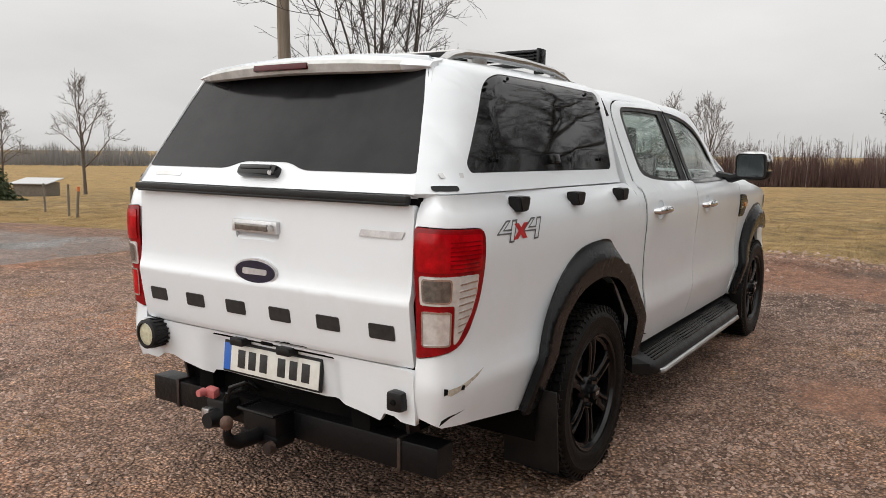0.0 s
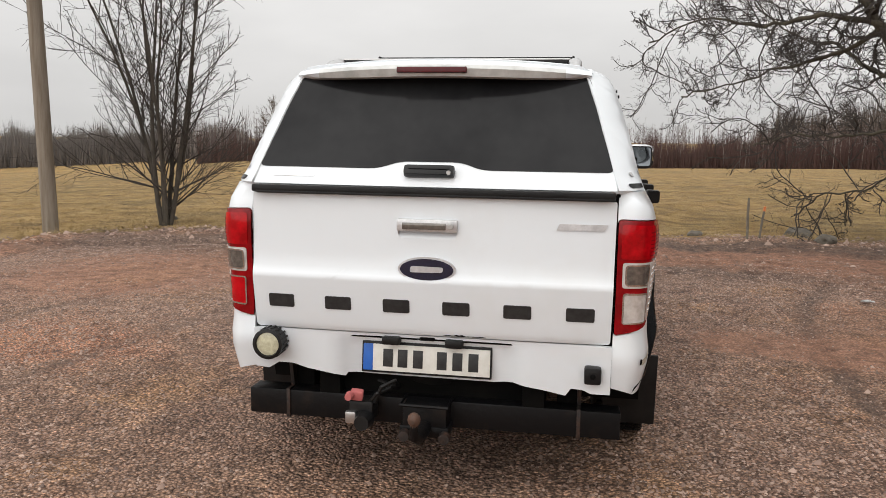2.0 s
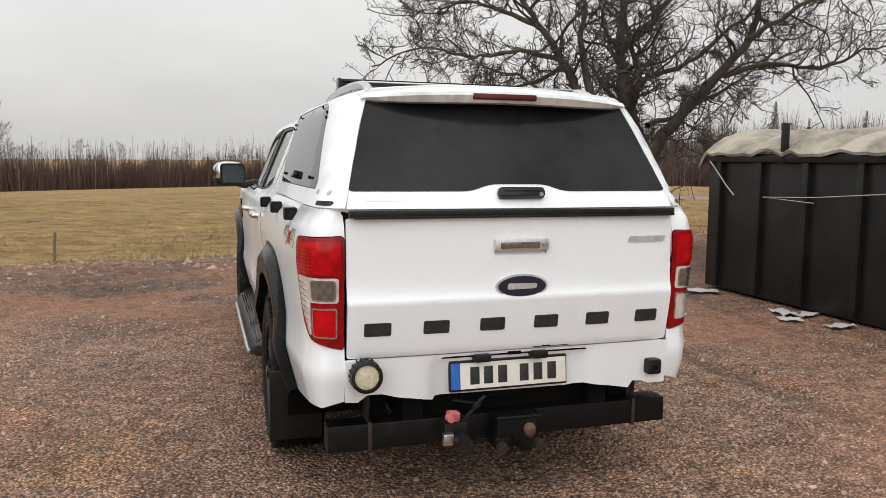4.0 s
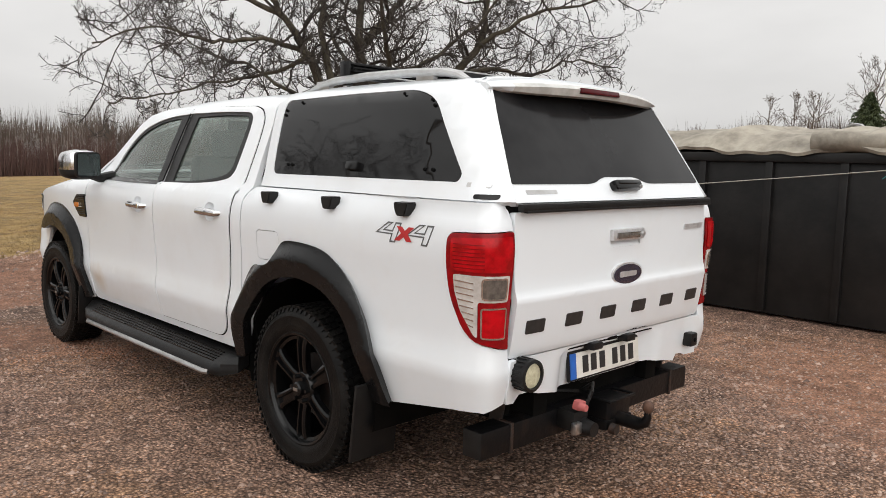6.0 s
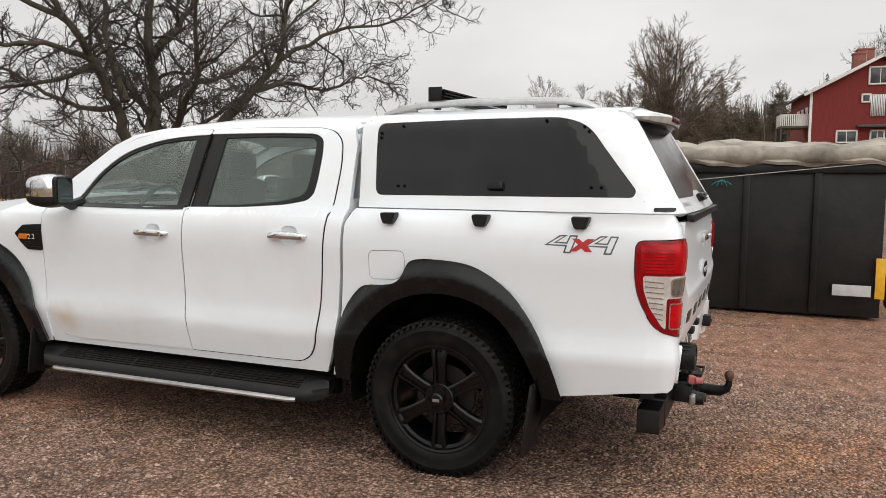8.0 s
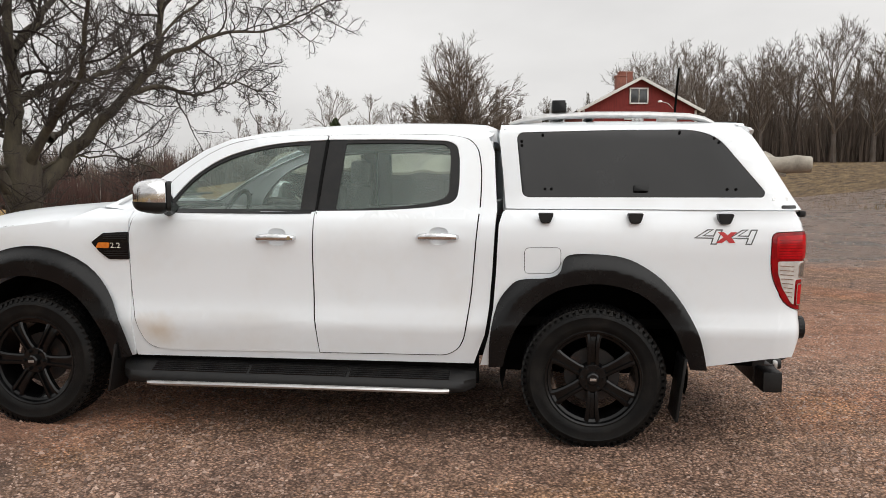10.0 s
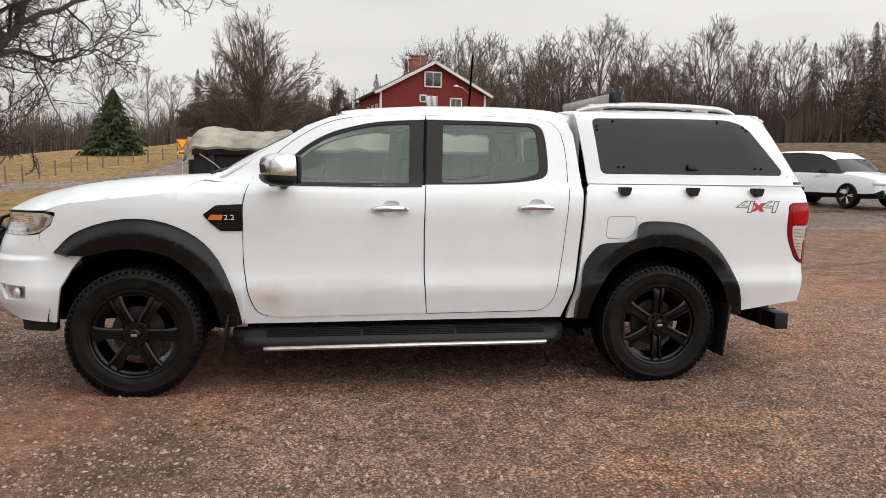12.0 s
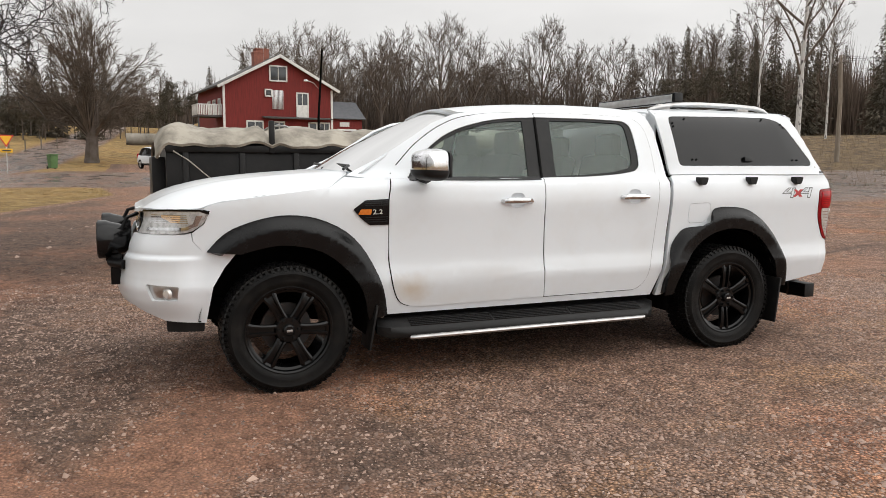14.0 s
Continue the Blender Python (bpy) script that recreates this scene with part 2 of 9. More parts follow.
def lathe(bm, profile, seg=48, axis="x", m=None, mi=0, closed=False):
    """Turns a profile of (radius, along) round an axis."""
    b = bmesh.new()
    rings = []
    for k in range(seg):
        a = 2 * math.pi * k / seg
        c, s = math.cos(a), math.sin(a)
        row = []
        for r, h in profile:
            p = {"x": (h, r * c, r * s), "y": (r * c, h, r * s), "z": (r * c, r * s, h)}[axis]
            row.append(b.verts.new(p))
        rings.append(row)
    n = len(profile)
    for k in range(seg):
        p, q = rings[k], rings[(k + 1) % seg]
        for i in range(n if closed else n - 1):
            j = (i + 1) % n
            b.faces.new((p[i], p[j], q[j], q[i]))
    bmesh.ops.remove_doubles(b, verts=b.verts[:], dist=1e-6)
    bmesh.ops.recalc_face_normals(b, faces=b.faces[:])
    if m:
        bmesh.ops.transform(b, matrix=m, verts=b.verts)
    add(bm, b, mi)
    return bm


def tube(bm, pts, radii, k=8, mi=0, cap=True):
    """A round bar along pts."""
    pts = [Vector(p) for p in pts]
    if not hasattr(radii, "__len__"):
        radii = [radii] * len(pts)
    rings = []
    side = None
    for i, p in enumerate(pts):
        d = (pts[min(i + 1, len(pts) - 1)] - pts[max(i - 1, 0)]).normalized()
        side = (side - d * side.dot(d)).normalized() if side is not None and (side - d * side.dot(d)).length > 1e-4 else d.orthogonal().normalized()
        up = d.cross(side)
        rings.append([bm.verts.new(p + radii[i] * (math.cos(2 * math.pi * j / k) * side + math.sin(2 * math.pi * j / k) * up)) for j in range(k)])
    for a, b in zip(rings, rings[1:]):
        for j in range(k):
            bm.faces.new((a[j], a[(j + 1) % k], b[(j + 1) % k], b[j])).material_index = mi
    if cap:
        bm.faces.new(rings[0][::-1]).material_index = mi
        bm.faces.new(rings[-1]).material_index = mi
    return bm


def rounded(pts, r, seg=4):
    """A closed outline with its corners rounded; r is one radius, or one a corner."""
    n, out = len(pts), []
    for i in range(n):
        a, p, b = Vector(pts[i - 1]), Vector(pts[i]), Vector(pts[(i + 1) % n])
        rr = r[i] if hasattr(r, "__len__") else r
        if rr <= 0:
            out.append(tuple(p))
            continue
        da, db = (a - p), (b - p)
        t = min(rr, da.length * 0.48, db.length * 0.48)
        p0, p1 = p + da.normalized() * t, p + db.normalized() * t
        for k in range(seg + 1):
            s = k / seg
            out.append(tuple((1 - s) ** 2 * p0 + 2 * s * (1 - s) * p + s * s * p1))
    return out


def inset(pts, d):
    """The outline moved inwards by d (outwards if negative)."""
    n = len(pts)
    area = sum(pts[i - 1][0] * pts[i][1] - pts[i][0] * pts[i - 1][1] for i in range(n))
    sg = 1 if area > 0 else -1
    out = []
    for i in range(n):
        a, p, b = Vector(pts[i - 1]), Vector(pts[i]), Vector(pts[(i + 1) % n])
        e0, e1 = (p - a), (b - p)
        if e0.length < 1e-9 or e1.length < 1e-9:
            out.append(tuple(p))
            continue
        e0.normalize(), e1.normalize()
        n0, n1 = Vector((-e0.y, e0.x)) * sg, Vector((-e1.y, e1.x)) * sg
        h = n0 + n1
        h = h / max(h.length_squared, 0.5) * 2 if h.length > 1e-6 else n0
        out.append(tuple(p + h * d))
    return out


def sheet(name, loops, f, material, parent, step=0.07, depth=0.02, label="", lift=0.0, back=False, flip=False, grid=True):
    """A pressed panel: the outline loops[0], with the openings loops[1:], in the flat (u, v), laid on the curved surface f(u, v), its
    rim folded back by depth. lift raises it off the surface; back closes the rear."""
    b = bmesh.new()
    for lp in loops:
        vs = [b.verts.new((u, v, 0)) for u, v in lp]
        for i in range(len(vs)):
            b.edges.new((vs[i - 1], vs[i]))
    bmesh.ops.triangle_fill(b, edges=b.edges[:], use_beauty=True, use_dissolve=False, normal=(0, 0, 1))
    us, vv = [p[0] for p in loops[0]], [p[1] for p in loops[0]]
    if grid:
        for ax, lo, hi in ((0, min(us), max(us)), (1, min(vv), max(vv))):
            k = max(1, int((hi - lo) / step))
            for i in range(1, k):
                co = [0, 0, 0]
                no = [0, 0, 0]
                co[ax], no[ax] = lo + (hi - lo) * i / k, 1
                bmesh.ops.bisect_plane(b, geom=b.verts[:] + b.edges[:] + b.faces[:], dist=1e-5, plane_co=co, plane_no=no)
    rim = [(e.verts[0], e.verts[1], e.link_faces[0]) for e in b.edges if len(e.link_faces) == 1]

    def at(u, v):
        p = Vector(f(u, v))
        h = 1e-3
        t1, t2 = Vector(f(u + h, v)) - Vector(f(u - h, v)), Vector(f(u, v + h)) - Vector(f(u, v - h))
        n = t1.cross(t2)
        n = n.normalized() if n.length > 1e-12 else Vector((0, 0, 1))
        return p, -n if flip else n
    b.verts.index_update()
    co, nor = [], []
    for v in b.verts:
        p, n = at(v.co.x, v.co.y)
        co.append(p + n * lift)
        nor.append(n)
    faces = []
    for fc in b.faces:
        ids = [v.index for v in fc.verts]
        fn = (co[ids[1]] - co[ids[0]]).cross(co[ids[2]] - co[ids[0]])
        faces.append(ids if fn.dot(nor[ids[0]]) >= 0 else ids[::-1])
    count = len(co)
    custom = [tuple(n) for n in nor]
    if depth:
        made = {}

        def rimvert(i, d):
            if (i, d) not in made:
                made[i, d] = len(co)
                co.append(co[i] - nor[i] * d)
                custom.append((0, 0, 0))
            return made[i, d]
        for a, c, fc in rim:
            i, j = a.index, c.index
            q = [rimvert(i, 0.0), rimvert(j, 0.0), rimvert(j, depth), rimvert(i, depth)]
            m = fc.calc_center_median()
            pm, _ = at(m.x, m.y)
            fn = (co[q[1]] - co[q[0]]).cross(co[q[2]] - co[q[0]])
            faces.append(q if fn.dot((co[i] + co[j]) / 2 - pm) >= 0 else q[::-1])
        if back:
            for ids in [g for g in faces if max(g) < count]:
                faces.append([rimvert(i, depth) for i in ids][::-1])
    b.free()
    me = bpy.data.meshes.new(name)
    me.from_pydata([tuple(c) for c in co], [], faces)
    for m in material if isinstance(material, (list, tuple)) else (material,):
        me.materials.append(m)
    me.shade_smooth()
    me.normals_split_custom_set_from_vertices(custom)
    ob = new(name, me)
    ob.parent = parent
    if label:
        ob["label"] = label
    return ob


def spline(pts, n=12):
    """A smooth line through pts (Catmull-Rom)."""
    pts = [Vector(p) for p in pts]
    out = []
    for i in range(len(pts) - 1):
        a, p, q, d = pts[max(i - 1, 0)], pts[i], pts[i + 1], pts[min(i + 2, len(pts) - 1)]
        for k in range(n):
            t = k / n
            out.append(0.5 * ((2 * p) + (q - a) * t + (2 * a - 5 * p + 4 * q - d) * t * t + (3 * p - a - 3 * q + d) * t ** 3))
    return out + [pts[-1]]


def lerp(x, xs, ys):
    return float(np.interp(x, xs, ys))


def ease(x, a, b):
    t = min(1.0, max(0.0, (x - a) / (b - a)))
    return t * t * (3 - 2 * t)

# ---------------------------------------------------------------- the pickup truck
M_SMOKE = mat("smoked_lens", (0.22, 0.20, 0.18), 0.12, 0.5, color2=(0.12, 0.11, 0.1), scale=40, coat=1.0)
M_HEADLAMP = mat("headlamp_reflector", (0.60, 0.60, 0.59), 0.16, 0.35, color2=(0.30, 0.30, 0.29), scale=30, lo=0.45, hi=0.7, coat=1.0)
M_RUSTDARK = mat("dark_rusty_steel", (0.014, 0.011, 0.010), 0.5, color2=(0.06, 0.028, 0.017), scale=18, bump=0.3, lo=0.5, hi=0.75)
M_SCUFF = mat("scraped_primer", (0.55, 0.50, 0.42), 0.7, color2=(0.32, 0.27, 0.2), scale=40, bump=0.5)
M_BRAKE = mat("dark_brake_lens", (0.085, 0.003, 0.006), 0.2, color2=(0.05, 0.002, 0.004), scale=30, spec=0.3)
M_AMBERPALE = mat("pale_amber_bulb", (0.75, 0.45, 0.2), 0.2, color2=(0.7, 0.55, 0.4), scale=30, coat=1.0)
XC, Y0 = -2.155, 4.6
truck = empty("pickup_truck", pose(XC, Y0, -0.011, 0, 0.2, 0), "white double-cab pickup with a white canopy, black flares and black wheels", "pickup truck")

# plan line of the body side, from the tailgate's edge round the rear corner, along the side and round the nose
REAR = [(0.712, 2.018), (0.765, 2.016), (0.81, 2.030), (0.842, 2.072), (0.858, 2.13), (0.868, 2.2)]
SIDE = [(0.868, 2.2), (0.880, 2.5), (0.893, 2.85), (0.905, 3.2), (0.909, 3.6), (0.909, 4.6), (0.909, 5.6), (0.906, 6.1), (0.893, 6.45), (0.868, 6.7)]
NOSE = [(0.868, 6.7), (0.835, 6.92), (0.765, 7.09), (0.62, 7.205), (0.32, 7.275), (0.0, 7.295)]
plan_pts = [(p.x, p.y) for p in spline([Vector(p) for p in REAR + SIDE[1:] + NOSE[1:]], 8)]
ir, jf = 8 * (len(REAR) - 1), 8 * (len(REAR) + len(SIDE) - 2)
plan_u = [0.0] * len(plan_pts)
for i in range(ir, jf + 1):
    plan_u[i] = plan_pts[i][1]
for i in range(ir - 1, -1, -1):
    plan_u[i] = plan_u[i + 1] - math.dist(plan_pts[i], plan_pts[i + 1])
for i in range(jf + 1, len(plan_pts)):
    plan_u[i] = plan_u[i - 1] + math.dist(plan_pts[i], plan_pts[i - 1])
U_GATE, U_NOSE = plan_u[0], plan_u[-1]
PX, PY = [p[0] for p in plan_pts], [p[1] for p in plan_pts]
DZ = [0.30, 0.42, 0.50, 0.58, 0.64, 0.70, 0.78, 0.95, 1.08, 1.15, 1.20, 1.24, 1.265, 1.28, 1.45, 1.655, 1.69, 1.72, 1.74]
DD = [-0.088, -0.056, -0.036, -0.017, -0.006, -0.013, -0.019, -0.011, 0.0, -0.002, -0.010, -0.026, -0.048, -0.072, -0.140, -0.228, -0.252, -0.29, -0.33]
dz_line = spline([Vector((a, b)) for a, b in zip(DZ, DD)], 6)
DZ, DD = [p.x for p in dz_line], [p.y for p in dz_line]


def plan(u):
    return Vector((lerp(u, plan_u, PX), lerp(u, plan_u, PY)))


def side(sg):
    def f(u, z):
        t = plan(u + 0.004) - plan(u - 0.004)
        t.normalize()
        n = Vector((t.y, -t.x))
        d = lerp(z, DZ, DD)
        if z > 1.2:
            d -= 0.10 * ease(u, 5.0, 6.05) * ease(z, 1.2, 1.33)
        if u < 2.45 or u > 6.5:      # the belt's tuck is softer at the ends
            d = max(d, -0.05)
        p = plan(u) + n * d
        p.y -= ease(u, 6.78, 7.15) * (0.033 + 0.087 * ease(z, 0.83, 1.07))
        return (sg * p.x, p.y - Y0, z)
    return f


def W(x, y, z):
    return Vector((x, y - Y0, z))


WHEEL_R, WHEEL_F, TYRE = 3.108, 6.338, 0.380
ARC_R = [(2.600, 0.440), (2.645, 0.55), (2.70, 0.665), (2.80, 0.79), (2.92, 0.862), (3.06, 0.892), (3.17, 0.888), (3.30, 0.855), (3.42, 0.775), (3.51, 0.665), (3.56, 0.55), (3.59, 0.43)]
FLARE_R = [(2.509, 0.435), (2.56, 0.617), (2.645, 0.783), (2.755, 0.917), (2.885, 1.005), (3.0, 1.042), (3.15, 1.052), (3.235, 1.045), (3.272, 1.02),
           (3.287, 0.965), (3.32, 0.935), (3.38, 0.922), (3.50, 0.908), (3.56, 0.868), (3.625, 0.77), (3.66, 0.60), (3.668, 0.425)]
ARC_F = [(5.850, 0.405), (5.893, 0.58), (5.985, 0.717), (6.14, 0.837), (6.33, 0.880), (6.46, 0.872), (6.60, 0.838), (6.69, 0.76), (6.755, 0.65), (6.80, 0.44)]
FLARE_F = [(5.728, 0.425), (5.768, 0.609), (5.862, 0.815), (5.985, 0.95), (6.16, 1.033), (6.32, 1.056), (6.46, 1.042), (6.60, 1.0), (6.70, 0.945), (6.79, 0.852), (6.62, 0.838)]


def sm(pts, n=4):
    return [tuple(p) for p in spline([Vector(p) for p in pts], n)]


arc_r, arc_f = sm(ARC_R), sm(ARC_F)


def widen(pts, cy, cz, k):
    return [(cy + (y - cy) * k, cz + (z - cz) * k if z > 0.5 else z) for y, z in pts]


arc_rw, arc_fw = widen(arc_r, WHEEL_R, 0.40, 1.07), widen(arc_f, WHEEL_F, 0.40, 1.07)
GAP = 0.0025

for sg in (-1, 1):
    S, fl = side(sg), sg < 0
    near = sg < 0
    # bed side, with the lamp's seat, the wheel's arch and the filler's opening
    lamp = rounded([(U_GATE + 0.004, 0.742), (U_GATE + 0.004, 1.178), (2.204, 1.168), (2.207, 1.02), (2.192, 0.925), (2.115, 0.782)], [0.01, 0.015, 0.035, 0.05, 0.06, 0.06])
    flap = rounded([(3.478, 0.94), (3.478, 1.078), (3.288, 1.082), (3.288, 0.985), (3.325, 0.945)], [0.03, 0.03, 0.03, 0.02, 0.03], 5)
    bed = [(U_GATE, 0.53), (U_GATE + 0.12, 0.505), (2.07, 0.507), (2.20, 0.497), (2.504, 0.449), (2.560, 0.44)] + arc_rw[1:] + [
        (3.715, 0.425), (3.668, 0.6), (3.645, 0.75), (3.63, 0.95), (3.618, 1.2), (3.60, 1.265), (3.585, 1.280), (U_GATE, 1.280)]
    sheet("bed_side", [bed, inset(lamp, -0.004)] + ([inset(flap, -0.003)] if near else []), S, M_PAINT, truck, 0.06, 0.03, flip=fl)
    if near:
        sheet("filler_flap", [flap], S, M_PAINT, truck, 0.08, 0.015, flip=fl)
        sheet("filler_gap", [inset(flap, -0.02)], S, M_GAP, truck, 0.1, 0.004, lift=-0.022, flip=fl)
    # tail lamp
    tl = sheet("tail_lamp", [lamp], S, M_REDDARK, truck, 0.03, 0.04, "wrap-round tail lamp with red and clear lenses", lift=0.006, flip=fl)
    ua = U_GATE
    rows_ = [("upper_lens", [(ua + 0.018, 1.035), (ua + 0.018, 1.162), (2.182, 1.152), (2.182, 1.035)], M_RED),
             ("clear_lens", [(ua + 0.025, 0.925), (ua + 0.025, 1.022), (2.172, 1.022), (2.168, 0.96), (2.142, 0.885), (2.090, 0.805), (ua + 0.155, 0.79), (ua + 0.155, 0.925)], M_CLEARLENS),
             ("fog_lens", [(ua + 0.03, 0.785), (ua + 0.03, 0.905), (ua + 0.142, 0.905), (ua + 0.142, 0.79)], M_RED if near else M_CLEARLENS)]
    for nm, lp, m in rows_:
        sheet(nm, [rounded(lp, 0.012)], S, m, tl, 0.03, 0.006, lift=0.0095, flip=fl)
    sheet("lens_rim", [rounded(rows_[2][1], 0.012), inset(rounded(rows_[2][1], 0.012), 0.006)], S, M_CHROME, tl, 0.03, 0.004, lift=0.0115, flip=fl)
    for k in range(7):
        z = 1.045 + k * 0.014
        sheet("lens_rib", [[(ua + 0.13, z), (ua + 0.13, z + 0.004), (2.17, z + 0.004), (2.17, z)]], S, M_REDDARK, tl, 0.03, 0.003, lift=0.011, flip=fl)
    for k in range(8):
        z = 0.83 + k * 0.023
        ue = 2.165 - 0.075 * ((1.02 - z) / 0.22) ** 2.2
        sheet("lens_rib", [[(ua + 0.17, z), (ua + 0.17, z + 0.005), (ue, z + 0.011), (ue, z + 0.006)]], S, M_CHROME, tl, 0.03, 0.003, lift=0.0115, flip=fl)
    bulb = rounded([(ua + 0.04, 0.938), (ua + 0.04, 1.010), (ua + 0.135, 1.010), (ua + 0.135, 0.938)], 0.012)
    sheet("reversing_lens", [bulb], S, M_SMOKE, tl, 0.03, 0.004, lift=0.0115, flip=fl)
    sheet("lens_rim", [inset(bulb, -0.005), inset(bulb, 0.001)], S, M_CHROME, tl, 0.03, 0.004, lift=0.012, flip=fl)

    sheet("cab_gap", [[(3.57, 0.5), (3.57, 1.27), (3.70, 1.27), (3.72, 0.5)]], S, M_GAP, truck, 0.1, 0.0, lift=-0.035, flip=fl)
    # cab side: sill and pillars as one pressing behind the doors
    split = [(4.622, 0.47), (4.640, 0.69), (4.645, 1.0), (4.640, 1.26), (4.630, 1.45), (4.613, 1.700)]
    fdoor = [(4.622, 0.47), (5.53, 0.458), (5.645, 0.485), (5.695, 0.60), (5.722, 0.80), (5.722, 1.14), (5.70, 1.235), (5.665, 1.305), (5.50, 1.475), (5.35, 1.582), (5.20, 1.652), (5.0, 1.690), (4.80, 1.702)] + split[::-1][:3] + [(4.648, 1.0), (4.643, 0.69)]
    rdoor = split + [(4.3, 1.706), (3.9, 1.697), (3.80, 1.675), (3.745, 1.62), (3.722, 1.50), (3.722, 1.32), (3.742, 1.10), (3.765, 0.82), (3.803, 0.58), (3.835, 0.515), (3.90, 0.477)]
    fdoor, rdoor = rounded(fdoor, [0.006] + [0.07] * 12 + [0.02] * 5, 5), rounded(rdoor, [0.006] + [0.02] * 4 + [0.006] + [0.07] * 11, 5)
    fwin = [(5.575, 1.262), (5.43, 1.44), (5.30, 1.535), (5.18, 1.59), (4.98, 1.642), (4.80, 1.662), (4.6175, 1.670), (4.6425, 1.262)]
    rwin = [(4.6365, 1.266), (4.6110, 1.672), (4.2, 1.672), (3.915, 1.662), (3.862, 1.635), (3.846, 1.56), (3.842, 1.42), (3.850, 1.345), (3.885, 1.312), (4.0, 1.290), (4.25, 1.272)]
    fglass = [(5.53, 1.275), (5.42, 1.425), (5.295, 1.515), (5.17, 1.572), (4.97, 1.626), (4.82, 1.642), (4.713, 1.646), (4.735, 1.275)]
    rglass = [(4.530, 1.278), (4.505, 1.650), (4.2, 1.655), (3.935, 1.645), (3.905, 1.62), (3.898, 1.56), (3.896, 1.43), (3.903, 1.365), (3.93, 1.337), (4.02, 1.312), (4.25, 1.288)]
    fwin, fglass = rounded(fwin, [0.03, 0.09, 0.09, 0.09, 0.09, 0.09, 0.004, 0.004]), rounded(fglass, [0.03, 0.09, 0.09, 0.09, 0.09, 0.09, 0.012, 0.012])
    rwin, rglass = rounded(rwin, [0.004, 0.004, 0.1, 0.09, 0.09, 0.09, 0.09, 0.09, 0.09, 0.09, 0.09]), rounded(rglass, [0.012, 0.012, 0.1, 0.09, 0.09, 0.09, 0.09, 0.09, 0.09, 0.09, 0.09])
    cab = [(3.752, 0.43), (5.72, 0.42), (5.735, 0.6), (5.727, 1.2), (5.735, 1.262), (5.95, 1.288), (5.70, 1.405), (5.50, 1.528), (5.36, 1.618), (5.20, 1.682), (5.0, 1.718), (4.7, 1.732), (4.2, 1.738), (3.80, 1.730), (3.70, 1.715),
           (3.655, 1.60), (3.632, 1.28), (3.638, 1.2), (3.652, 0.95), (3.668, 0.75), (3.69, 0.6)]
    cups = [rounded([(hy - 0.058, hz - 0.044), (hy - 0.058, hz + 0.052), (hy + 0.048, hz + 0.052), (hy + 0.048, hz - 0.044)], 0.043, 6) for hy, hz in ((4.853, 1.118), (3.947, 1.132))]
    sheet("cab_side", [cab, fwin[::-1], rwin] + [inset(c, -0.004) for c in cups], S, M_PAINT, truck, 0.06, 0.03, lift=-0.0072, flip=fl)
    for nm, dr, wn_, gl, hy in (("front_door", fdoor, fwin, fglass, 4.853), ("rear_door", rdoor, rwin, rglass, 3.947)):
        cup = cups[nm == "rear_door"]
        d = sheet(nm, [inset(dr, GAP), wn_, cup], S, M_STAINED if nm == "front_door" and near else M_PAINT, truck, 0.06, 0.02, "white door with a rusty lower front corner" if nm == "front_door" and near else "", flip=fl)
        sheet("door_seal", [inset(dr, -0.004), inset(dr, 0.010)], S, M_GAP, d, 0.04, 0.0, lift=-0.0060, flip=fl)
        sheet("window_trim", [inset(wn_, 0.001), gl], S, M_PLASTIC, d, 0.08, 0.012, lift=-0.006, flip=fl)
        pane = sheet("window_pane", [inset(gl, -0.006)], S, M_GLASS, d, 0.1, 0.0, "green-tinted door window", lift=-0.014, flip=fl)
        pane.visible_shadow = False
        # belt moulding under the glass
        if nm == "front_door":
            sheet("belt_moulding", [[(4.66, 1.252), (4.66, 1.272), (5.57, 1.272), (5.57, 1.252)]], S, M_GLOSSBLACK, d, 0.08, 0.008, lift=0.004, flip=fl)
        # handle: bar, its foot and the hollow behind
        hz = 1.118 if nm == "front_door" else 1.132
        bm = bmesh.new()
        xs = sg * (0.905 + 0.03)
        tube(bm, [W(sg * 0.895, hy - 0.11, hz), W(sg * 0.927, hy - 0.095, hz), W(xs, hy - 0.05, hz + 0.004), W(xs, hy + 0.05, hz + 0.004), W(sg * 0.927, hy + 0.095, hz), W(sg * 0.895, hy + 0.11, hz)],
             [0.012, 0.018, 0.0215, 0.0215, 0.018, 0.012], 12)
        hd = part("door_handle", bm, M_CHROME, d, "chrome door handle")

        def dish(u, v, S=S, sg=sg, hy=hy, hz=hz):
            r2 = ((u - hy + 0.005) / 0.060) ** 2 + ((v - hz - 0.004) / 0.054) ** 2
            return Vector(S(u, v)) + Vector((-sg * 0.024 * max(0.0, 1 - r2) ** 0.7, 0, 0))

        sheet("handle_cup", [inset(cup, -0.001)], dish, M_PAINT, d, 0.012, 0.0, flip=fl)
        if nm == "front_door":
            bm = bmesh.new()
            lathe(bm, [(0.0, 0.012), (0.011, 0.012), (0.013, 0.0)], 16, "x", Matrix.Translation(W(sg * 0.938, hy - 0.085, hz + 0.002)) @ Matrix.Diagonal((sg, 1, 1, 1)))
            part("door_lock", bm, M_CHROME, d)
    # black strip over the joint between the two window frames
    sheet("pillar_strip", [[(4.6335, 1.266), (4.6075, 1.672), (4.6205, 1.672), (4.6465, 1.266)]], S, M_GAP, truck, 0.1, 0.004, lift=0.002, flip=fl)
